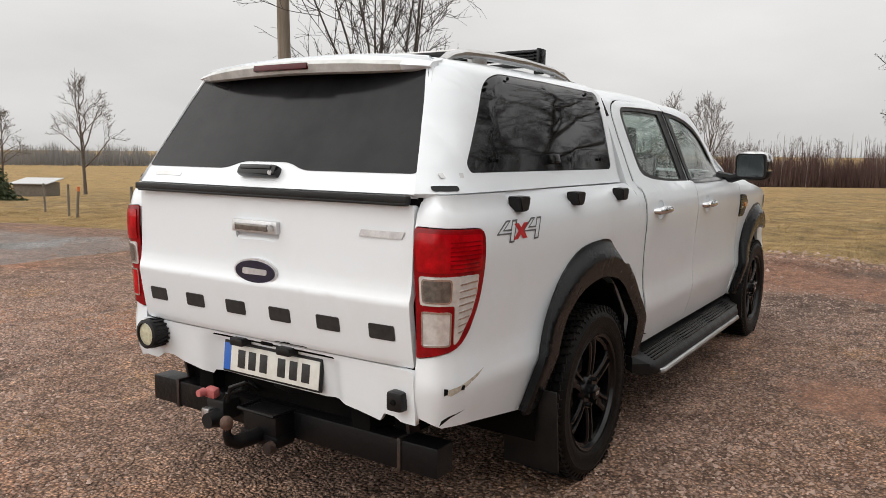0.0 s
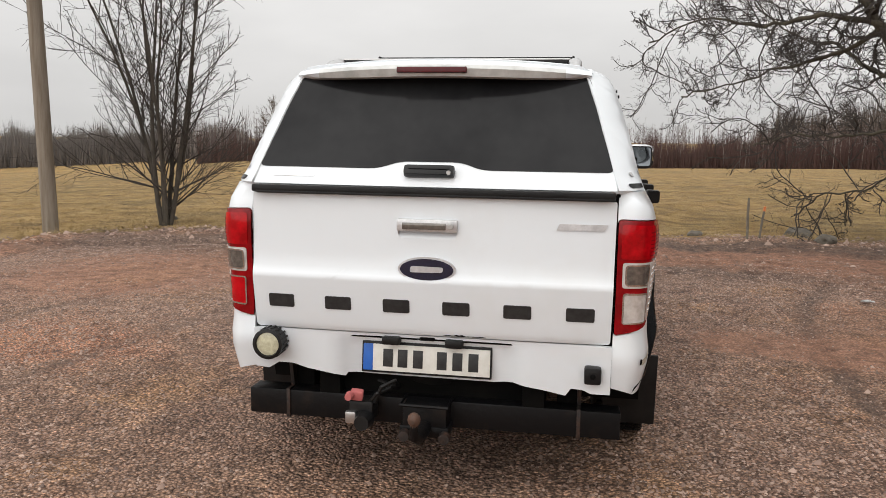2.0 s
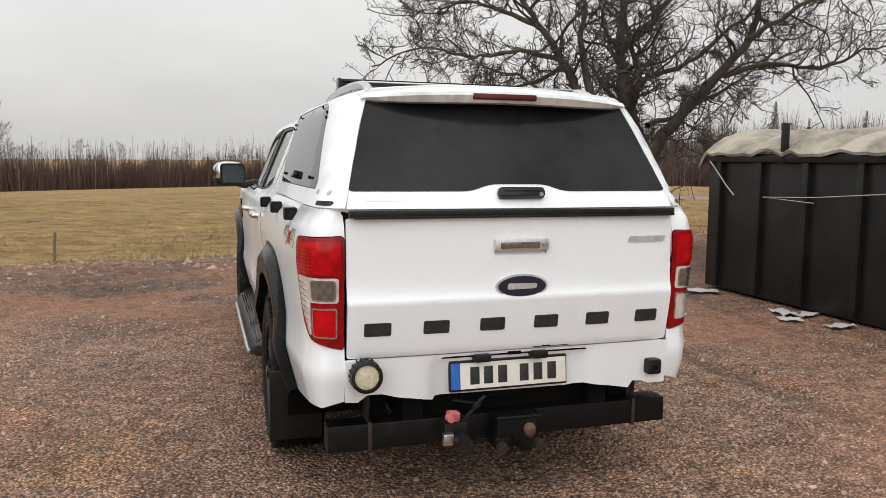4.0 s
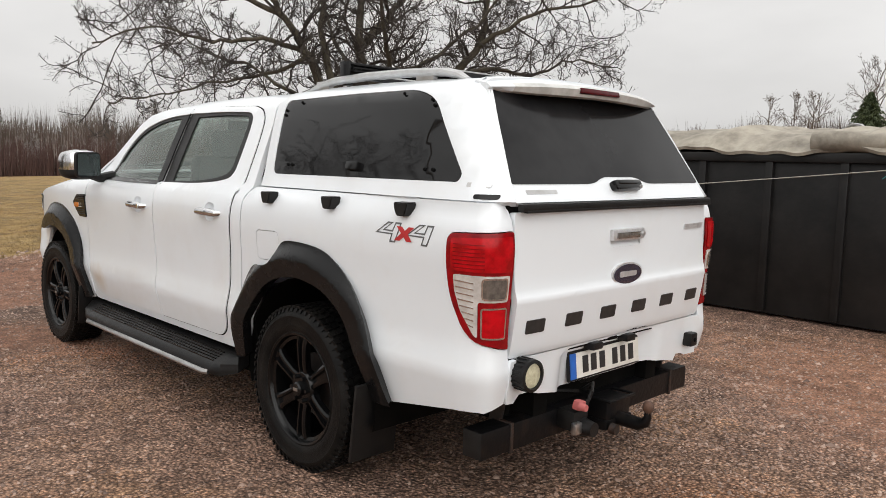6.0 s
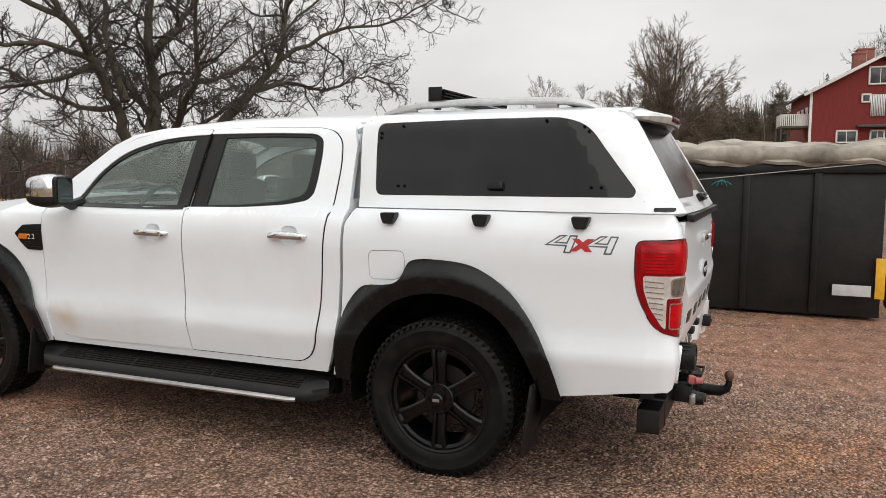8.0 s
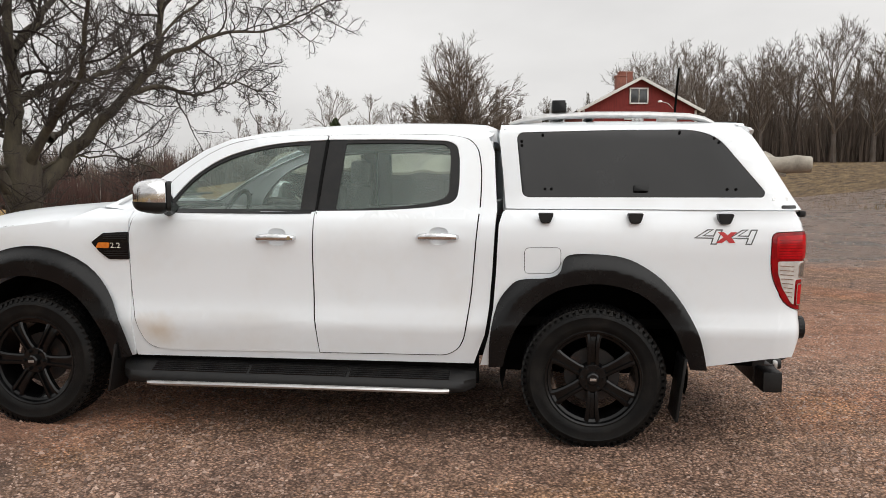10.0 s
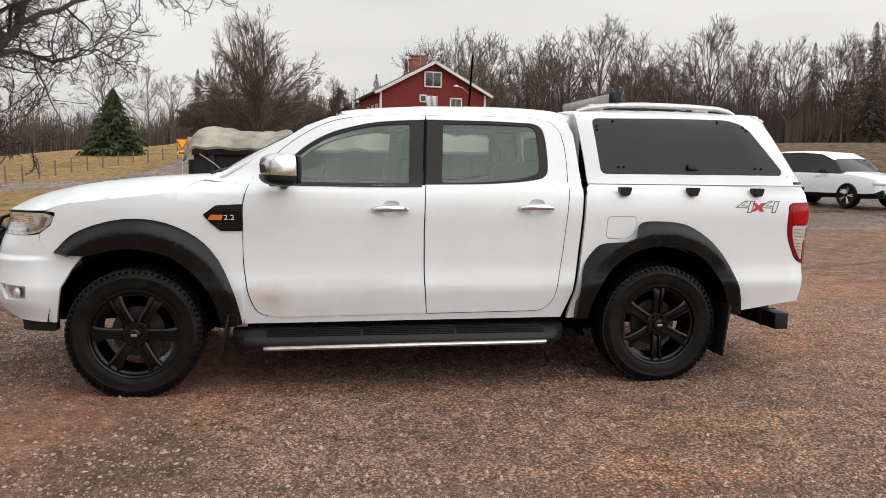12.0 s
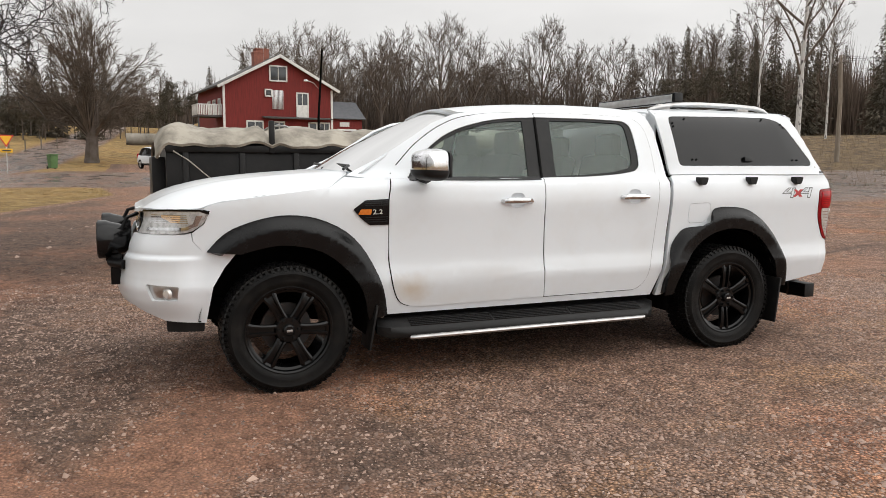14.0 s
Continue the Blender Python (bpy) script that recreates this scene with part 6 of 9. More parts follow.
    blade = ramp(fine.outputs[0], [(0.3, (0.62, 0.60, 0.58)), (0.5, (1.0, 1.0, 1.0)), (0.7, (1.4, 1.38, 1.32))])
    gcol = mixc(0.8, gcol, blade, "MULTIPLY")
    gtint = ramp(big.outputs[0], [(0.32, (0.66, 0.66, 0.60)), (0.45, (0.98, 0.96, 0.9)), (0.7, (1.1, 1.0, 0.84))])
    gcol = mixc(0.85, gcol, gtint, "MULTIPLY")
    gcol = mixc(0.8, gcol, ramp(wide.outputs[0], [(0.36, (0.78, 0.80, 0.72)), (0.55, (1.0, 1.0, 1.0)), (0.7, (1.1, 1.02, 0.9))]), "MULTIPLY")
    wcol = ramp(mid.outputs[0], [(0.32, (0.130, 0.087, 0.066)), (0.5, (0.215, 0.148, 0.114)), (0.68, (0.30, 0.216, 0.170))])
    mcol = ramp(fine.outputs[0], [(0.3, (0.072, 0.047, 0.035)), (0.5, (0.150, 0.098, 0.073)), (0.7, (0.268, 0.180, 0.136))])
    fg, fw, fm = mask("grass", 0.55, mid.outputs[0]), mask("wet", 0.9, big.outputs[0]), mask("mud", 1.0, mid.outputs[0])
    col = mixc(fm, base, mcol)
    col = mixc(fw, col, wcol)
    sa_ = n.new("ShaderNodeMapRange")
    sa_.inputs["To Min"].default_value, sa_.inputs["To Max"].default_value = 0.94, 0.45
    fs = mask("sand", 0.7, mid.outputs[0])
    soft_ = n.new("ShaderNodeMath")
    soft_.operation = "MAXIMUM"
    l.new(fs, soft_.inputs[0])
    l.new(fm, soft_.inputs[1])
    l.new(soft_.outputs[0], sa_.inputs["Value"])
    col = mixc(fs, col, mixc(0.6, col, (0.40, 0.200, 0.125)))
    col = mixc(sa_.outputs[0], col, grain, "MULTIPLY")
    # lit and shadowed sides of clods, imitated by mottling the colour
    lumps = ramp(tex("ShaderNodeTexNoise", 7.0, Detail=6.0, Roughness=0.7).outputs[0], [(0.34, (0.52, 0.50, 0.49)), (0.48, (1.0, 1.0, 1.0)), (0.64, (1.42, 1.40, 1.37))])
    col = mixc(0.8, col, lumps, "MULTIPLY")
    gcol = mixc(mask("bank", 0.6, mid.outputs[0]), gcol, ramp(tuft.outputs[0], [(0.34, (0.030, 0.021, 0.013)), (0.46, (0.105, 0.068, 0.036)), (0.56, (0.20, 0.135, 0.068)), (0.66, (0.33, 0.235, 0.115))]))
    col = mixc(fg, col, gcol)
    # shallow puddles where the roadway is wet
    pool = n.new("ShaderNodeMath")
    pool.operation = "MULTIPLY"
    l.new(fw, pool.inputs[0])
    pm = n.new("ShaderNodeMapRange")
    pm.inputs["From Min"].default_value, pm.inputs["From Max"].default_value = 0.54, 0.60
    l.new(tex("ShaderNodeTexNoise", 0.75, Detail=5.0, Roughness=0.55).outputs[0], pm.inputs["Value"])
    l.new(pm.outputs[0], pool.inputs[1])
    col = mixc(pool.outputs[0], col, (0.070, 0.052, 0.042))
    l.new(col, b.inputs["Base Color"])
    ro = n.new("ShaderNodeMixRGB")
    ro.inputs[1].default_value, ro.inputs[2].default_value = (0.8, 0.8, 0.8, 1), (0.32, 0.32, 0.32, 1)
    l.new(fw, ro.inputs[0])
    l.new(mixc(pool.outputs[0], ro.outputs[0], (0.10, 0.10, 0.10)), b.inputs["Roughness"])
    calm = n.new("ShaderNodeMapRange")
    calm.inputs["To Min"].default_value, calm.inputs["To Max"].default_value = 1.0, 0.06
    l.new(pool.outputs[0], calm.inputs["Value"])
    b.inputs["Specular IOR Level"].default_value = 0.3
    bp, bp2 = n.new("ShaderNodeBump"), n.new("ShaderNodeBump")
    bp.invert = True
    bp.inputs["Strength"].default_value, bp.inputs["Distance"].default_value = 1.0, 0.045
    bp2.inputs["Strength"].default_value, bp2.inputs["Distance"].default_value = 0.6, 0.05
    l.new(mixc(0.35, stone.outputs["Distance"], fine.outputs[0]), bp.inputs["Height"])
    l.new(calm.outputs[0], bp.inputs["Strength"])
    l.new(mid.outputs[0], bp2.inputs["Height"])
    l.new(bp2.outputs[0], bp.inputs["Normal"])
    l.new(bp.outputs[0], b.inputs["Normal"])
    return m


M_GROUND = ground_material()
ground = finish("ground", gme, M_GROUND, smooth=180)
tagged(ground, "reddish gravel yard with wet patches beside a dry yellow field", "ground", kind="structure")
gz = lambda x, y: float(terrain(x, y))

# ---------------------------------------------------------------- trees
M_BARK = mat("grey_bark", (0.045, 0.036, 0.028), 0.9, color2=(0.085, 0.072, 0.056), scale=9, bump=0.8, bscale=40, stretch=(1, 1, 0.35))
M_MOSS = mat("mossy_bark", (0.048, 0.038, 0.029), 0.92, color2=(0.088, 0.076, 0.050), scale=7, bump=1.0, bscale=26, stretch=(1, 1, 0.3))
M_TWIG = mat("twigs", (0.030, 0.024, 0.020), 0.9, color2=(0.06, 0.048, 0.04), scale=4)
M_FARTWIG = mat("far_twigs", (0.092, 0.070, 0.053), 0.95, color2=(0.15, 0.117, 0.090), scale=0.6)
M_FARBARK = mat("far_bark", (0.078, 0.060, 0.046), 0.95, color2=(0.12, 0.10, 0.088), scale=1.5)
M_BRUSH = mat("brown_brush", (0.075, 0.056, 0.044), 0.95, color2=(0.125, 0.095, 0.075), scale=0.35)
# grey paled by distance: the air's haze is put into the colour
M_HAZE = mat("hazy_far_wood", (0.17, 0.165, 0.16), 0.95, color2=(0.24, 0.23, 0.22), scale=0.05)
M_BIRCH = mat("birch_bark", (0.55, 0.53, 0.50), 0.85, color2=(0.10, 0.09, 0.085), scale=5, lo=0.52, hi=0.62, stretch=(1, 1, 0.5))
M_DARKWOOD = mat("dark_brown_wood", (0.088, 0.061, 0.045), 0.95, color2=(0.14, 0.102, 0.076), scale=0.25)
# brown wood greyed in its colour for the haze at 200 m
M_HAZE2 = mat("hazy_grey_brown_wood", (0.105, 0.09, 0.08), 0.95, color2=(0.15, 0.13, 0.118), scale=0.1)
M_SCRUB = mat("dry_scrub", (0.10, 0.070, 0.040), 0.95, color2=(0.26, 0.185, 0.09), scale=0.15)
M_SAPLING = mat("red_brown_saplings", (0.058, 0.028, 0.023), 0.95, color2=(0.095, 0.054, 0.045), scale=0.12)
M_PALESTEM = mat("pale_stems", (0.30, 0.26, 0.235), 0.95, color2=(0.17, 0.14, 0.125), scale=0.8)
M_NEEDLE = mat("spruce_needles", (0.026, 0.040, 0.016), 0.9, color2=(0.065, 0.080, 0.030), scale=2.0)
# needles lightened in colour to suggest haze over the distance
M_FARNEEDLE = mat("far_needles", (0.058, 0.050, 0.034), 0.95, color2=(0.105, 0.086, 0.060), scale=0.3)


def grow(rng, p, d, length, r, level, spec, out):
    """One limb and what springs from it: out gets (level, points, radii)."""
    s = spec[level]
    n = s["seg"]
    pts, rad = [p.copy()], [r]
    q, dd = p.copy(), d.normalized()
    for i in range(n):
        w = s["wander"]
        dd = (dd + Vector((rng.uniform(-w, w), rng.uniform(-w, w), rng.uniform(-w, w) + s["lift"]))).normalized()
        q = q + dd * (length / n)
        pts.append(q.copy())
        rad.append(max(s.get("tip", 0.004), r * (1 - (1 - s["taper"]) * (i + 1) / n)))
    out.append((level, pts, rad))
    if level + 1 >= len(spec):
        return
    c = spec[level + 1]
    k = c["count"] if isinstance(c["count"], int) else rng.randint(*c["count"])
    for j in range(k):
        t = c["start"] + (1 - c["start"]) * (j + rng.random()) / k
        f = t * n
        i = min(n - 1, int(f))
        at_ = pts[i].lerp(pts[i + 1], f - i)
        ax = (pts[i + 1] - pts[i]).normalized()
        az = rng.uniform(0, 2 * math.pi) if level else 2 * math.pi * (j * 0.382 + 0.1 * rng.random())
        side_ = ax.orthogonal().normalized()
        side_ = Matrix.Rotation(az, 3, ax) @ side_
        ang = radians(rng.uniform(*c["angle"]))
        nd = ax * math.cos(ang) + side_ * math.sin(ang)
        ln = length * rng.uniform(*c["len"]) * (1 - c.get("short", 0.35) * t)
        grow(rng, at_, nd, ln, min(rad[i] * 0.85, max(rad[i] * rng.uniform(*c["thick"]), 0.004)), level + 1, spec, out)


def limbs_mesh(name, limbs, sides):
    """Joins limbs into one mesh of tapered tubes."""
    V, F = [], []
    for lv, pts, rad in limbs:
        k = sides[min(lv, len(sides) - 1)]
        base = len(V)
        sd = None
        m = len(pts)
        for i, p in enumerate(pts):
            d = (pts[min(i + 1, m - 1)] - pts[max(i - 1, 0)]).normalized()
            if sd is None:
                sd = d.orthogonal().normalized()
            else:
                t = sd - d * sd.dot(d)
                sd = t.normalized() if t.length > 1e-5 else d.orthogonal().normalized()
            up = d.cross(sd)
            for j in range(k):
                a = 2 * math.pi * j / k
                v = p + rad[i] * (math.cos(a) * sd + math.sin(a) * up)
                V.append((v.x, v.y, v.z))
        for i in range(m - 1):
            for j in range(k):
                a, b = base + i * k + j, base + i * k + (j + 1) % k
                F.append((a, b, b + k, a + k))
    me = bpy.data.meshes.new(name)
    me.from_pydata(V, [], F)
    return me


def tree(name, m, seed, height, r, spec, label, mats, sides=(10, 8, 6, 4, 3), stems=1, lean=0.0, split=2, group=""):
    rng = random.Random(seed)
    out = []
    for s in range(stems):
        a = 2 * math.pi * s / max(stems, 1) + rng.uniform(-0.4, 0.4)
        off = Vector((math.cos(a), math.sin(a), 0)) * (r * 1.3 if stems > 1 else 0)
        d = Vector((math.cos(a) * lean, math.sin(a) * lean, 1))
        grow(rng, Vector((0, 0, -0.1)) + off, d, height * (rng.uniform(0.75, 1.0) if stems > 1 else 1), r * (rng.uniform(0.7, 1.0) if stems > 1 else 1), 0, spec, out)
    top = empty(name, m, label, "tree", group)
    finish("trunk", limbs_mesh("trunk", [o for o in out if o[0] < split], sides), mats[0], top)
    finish("crown", limbs_mesh("crown", [o for o in out if o[0] >= split], sides), mats[1], top, "bare twiggy crown", smooth=0)
    return top


def slivers(name, a, b, w, rg):
    """Many thin tapering shoots, each one triangle from a to b."""
    d = b - a
    q = np.cross(d, rg.normal(0, 1, d.shape))
    q = q / np.maximum(np.linalg.norm(q, axis=1, keepdims=True), 1e-6) * np.reshape(w, (-1, 1))
    v = np.stack([a - q, a + q, b], 1).reshape(-1, 3)
    me = bpy.data.meshes.new(name)
    me.from_pydata(v.tolist(), [], np.arange(len(v)).reshape(-1, 3).tolist())
    return me


# the old broad tree at the yard's edge: its great limbs are laid out one by one, as (across, height, depth) along the limb
OAK_LIMBS = [([(-0.12, 1.35, 0.0), (-0.10, 2.0, 0.05), (-0.04, 2.7, 0.1), (-0.10, 3.5, 0.05), (-0.02, 4.5, 0.2), (0.12, 6.3, 0.3), (0.3, 7.9, 0.2)], 0.175),
             ([(-0.18, 1.15, 0.0), (-0.50, 1.75, -0.15), (-0.72, 2.5, -0.3), (-1.05, 3.15, -0.45), (-1.45, 3.7, -0.6), (-1.95, 4.5, -0.7), (-2.9, 5.6, -0.9), (-3.6, 6.6, -1.0)], 0.135),
             ([(-0.95, 3.05, -0.4), (-1.7, 3.25, -0.7), (-2.5, 3.15, -0.9), (-3.3, 3.3, -1.2), (-4.2, 3.0, -1.3)], 0.06),
             ([(-0.55, 2.5, -0.25), (-0.75, 3.4, -0.1), (-0.78, 4.4, 0.2), (-1.15, 5.6, 0.5), (-1.5, 7.0, 0.6)], 0.085),
             ([(0.16, 1.15, 0.0), (0.58, 1.70, -0.1), (1.02, 2.25, -0.25), (1.6, 2.9, -0.35), (2.0, 3.5, -0.4), (2.15, 4.4, -0.3), (2.5, 5.7, -0.2), (2.7, 6.8, 0.0)], 0.15),
             ([(-0.02, 2.55, 0.1), (0.45, 2.85, 0.0), (1.0, 3.0, -0.3), (1.7, 3.5, -0.6), (2.5, 4.3, -0.9), (3.2, 4.9, -1.2)], 0.075),
             ([(-0.06, 3.3, 0.05), (0.35, 3.8, 0.3), (0.75, 4.3, 0.5), (1.2, 5.3, 0.7), (1.5, 6.6, 0.9)], 0.10),
             ([(1.5, 2.8, -0.3), (2.3, 3.0, 0.1), (3.1, 2.95, 0.4), (3.9, 3.25, 0.5), (4.8, 3.2, 0.8)], 0.065),
             ([(1.9, 3.3, -0.4), (2.8, 3.8, -0.9), (3.7, 4.0, -1.2), (4.5, 4.5, -1.6)], 0.055),
             ([(-0.12, 0.85, 0.05), (-0.5, 1.0, -0.3), (-1.0, 0.72, -0.5), (-1.5, 0.62, -0.6), (-1.9, 0.3, -0.7)], 0.024),
             ([(-0.15, 1.5, 0.05), (-0.6, 1.62, -0.5), (-1.1, 1.48, -0.9), (-1.7, 1.5, -1.2), (-2.3, 1.35, -1.4)], 0.045),
             ([(0.2, 1.55, 0.0), (0.8, 1.75, -0.2), (1.4, 1.72, -0.3), (2.0, 1.5, -0.5)], 0.035),
             ([(0.0, 1.45, 0.1), (0.1, 2.1, 0.8), (-0.2, 2.9, 1.5), (-0.6, 3.9, 2.4), (-1.0, 5.2, 3.2)], 0.12),
             ([(0.0, 1.5, -0.1), (0.15, 2.2, -0.7), (0.3, 2.9, -1.5), (0.1, 3.7, -2.3), (0.2, 4.7, -3.2)], 0.10),
             ([(-1.0, 3.05, -0.4), (-1.7, 2.75, -0.1), (-2.6, 2.6, 0.1), (-3.5, 2.35, 0.0), (-4.4, 2.2, 0.2)], 0.05),
             ([(-1.9, 4.4, -0.7), (-2.8, 4.75, -0.5), (-3.7, 5.2, -0.6), (-4.6, 5.3, -0.3)], 0.055),
             ([(-0.7, 2.4, -0.25), (-1.3, 2.5, 0.5), (-2.1, 3.0, 1.1), (-3.0, 3.3, 1.5), (-3.9, 4.0, 1.8)], 0.06),
             ([(-1.4, 3.65, -0.6), (-2.1, 4.0, -0.2), (-2.9, 4.3, 0.2), (-3.8, 4.2, 0.5), (-4.5, 4.5, 0.8)], 0.06),
             ([(0.4, 2.0, 0.0), (1.0, 2.3, 0.8), (1.9, 2.9, 1.6), (2.7, 3.7, 2.3), (3.2, 4.8, 3.0)], 0.06)]
OAK = [None, None,
       dict(seg=8, wander=0.42, lift=0.05, taper=0.22, tip=0.010),
       dict(seg=6, wander=0.46, lift=0.06, taper=0.3, tip=0.0065, count=(7, 9), start=0.15, angle=(35, 80), len=(0.34, 0.58), thick=(0.36, 0.5)),
       dict(seg=3, wander=0.46, lift=0.06, taper=0.45, tip=0.0042, count=(6, 8), start=0.12, angle=(30, 75), len=(0.32, 0.55), thick=(0.42, 0.6)),
       dict(seg=2, wander=0.4, lift=0.05, taper=0.5, tip=0.003, count=(3, 4), start=0.2, angle=(28, 70), len=(0.38, 0.65), thick=(0.5, 0.7))]


def old_oak(m):
    rng = random.Random(23)
    trunk = [(0, [Vector(p) for p in ((0.0, 0.0, -0.25), (0.0, 0.0, 0.05), (0.01, 0.0, 0.35), (-0.01, 0.0, 0.8), (0.0, 0.0, 1.2), (-0.01, 0.0, 1.6), (-0.05, 0.02, 1.9))], [0.33, 0.29, 0.262, 0.248, 0.262, 0.265, 0.14])]
    for k in range(6):      # root flares
        a = k * 1.05 + 0.3
        trunk.append((0, [Vector((math.cos(a) * 0.14, math.sin(a) * 0.14, 0.4)), Vector((math.cos(a) * 0.23, math.sin(a) * 0.23, 0.08)), Vector((math.cos(a) * 0.34, math.sin(a) * 0.34, -0.12))], [0.08, 0.10, 0.06]))
    out = []
    for pts, r in OAK_LIMBS:
        line = spline([Vector((x, d, z)) for x, z, d in pts], 5)
        line = [p + Vector((rng.uniform(-1, 1), rng.uniform(-1, 1), rng.uniform(-1, 1))) * 0.035 * (0 < i < len(line) - 1) for i, p in enumerate(line)]
        n = len(line) - 1
        rad = [max(0.014, r * (1 - 0.88 * (i / n) ** 0.6)) for i in range(n + 1)]
        trunk.append((1, line, rad))
        length = sum((b - a).length for a, b in zip(line, line[1:]))
        for k in range(int(length * 6.6)):
            f = (0.16 + 0.84 * (k + rng.random()) / int(length * 6.6)) * n * 0.999
            i = int(f)
            p, ax = line[i].lerp(line[i + 1], f - i), (line[i + 1] - line[i]).normalized()
            sd = Matrix.Rotation(rng.uniform(0, 2 * math.pi), 3, ax) @ ax.orthogonal().normalized()
            ang = radians(rng.uniform(35, 85))
            big = rng.random() ** 2
            grow(rng, p, ax * math.cos(ang) + sd * math.sin(ang), 0.45 + 1.25 * big, min(rad[i] * 0.6, 0.014 + 0.03 * big), 2, OAK, out)
    top = empty("oak_tree", m, "broad bare old tree with mossy limbs at the yard's edge", "tree")
    finish("trunk", limbs_mesh("trunk", trunk, (16, 10)), M_MOSS, top)
    finish("crown", limbs_mesh("crown", [o for o in out if o[0] < 4], (4, 4, 3, 3)), M_TWIG, top, "bare twiggy crown", smooth=0)
    seg = [(p, q, r) for lv, pts, rad in out if lv >= 4 for p, q, r in zip(pts, pts[1:], rad)]
    finish("spray", slivers("spray", np.array([tuple(o[0]) for o in seg]), np.array([tuple(o[1] + (o[1] - o[0]) * 0.15) for o in seg]), np.array([o[2] for o in seg]), np.random.default_rng(2)), M_TWIG, top, smooth=0)
    return top


old_oak(pose(3.66, 11.16, gz(3.66, 11.16), 0, 0, -36))
# the many-stemmed young tree beside the pole
YOUNG = [dict(seg=9, wander=0.08, lift=0.05, taper=0.2, tip=0.012),
         dict(seg=7, wander=0.13, lift=0.05, taper=0.25, tip=0.006, count=(11, 14), start=0.06, angle=(32, 66), len=(0.24, 0.46), thick=(0.3, 0.5), short=0.45),
         dict(seg=5, wander=0.16, lift=0.03, taper=0.3, tip=0.004, count=(6, 9), start=0.2, angle=(25, 55), len=(0.3, 0.55), thick=(0.4, 0.6)),
         dict(seg=3, wander=0.2, lift=0.02, taper=0.4, tip=0.0025, count=(3, 5), start=0.2, angle=(25, 55), len=(0.35, 0.6), thick=(0.45, 0.65))]
tree("young_tree", pose(-8.0, 10.35, gz(-8.0, 10.35)), 5, 5.4, 0.044, YOUNG, "bare young tree with several stems beside a wooden pole", (M_BARK, M_TWIG), (8, 5, 4, 3), stems=9, lean=0.17, split=1)

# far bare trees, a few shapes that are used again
# pale twig colour carries the haze of the distance
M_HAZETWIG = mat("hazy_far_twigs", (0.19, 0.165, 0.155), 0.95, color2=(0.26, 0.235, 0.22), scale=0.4)


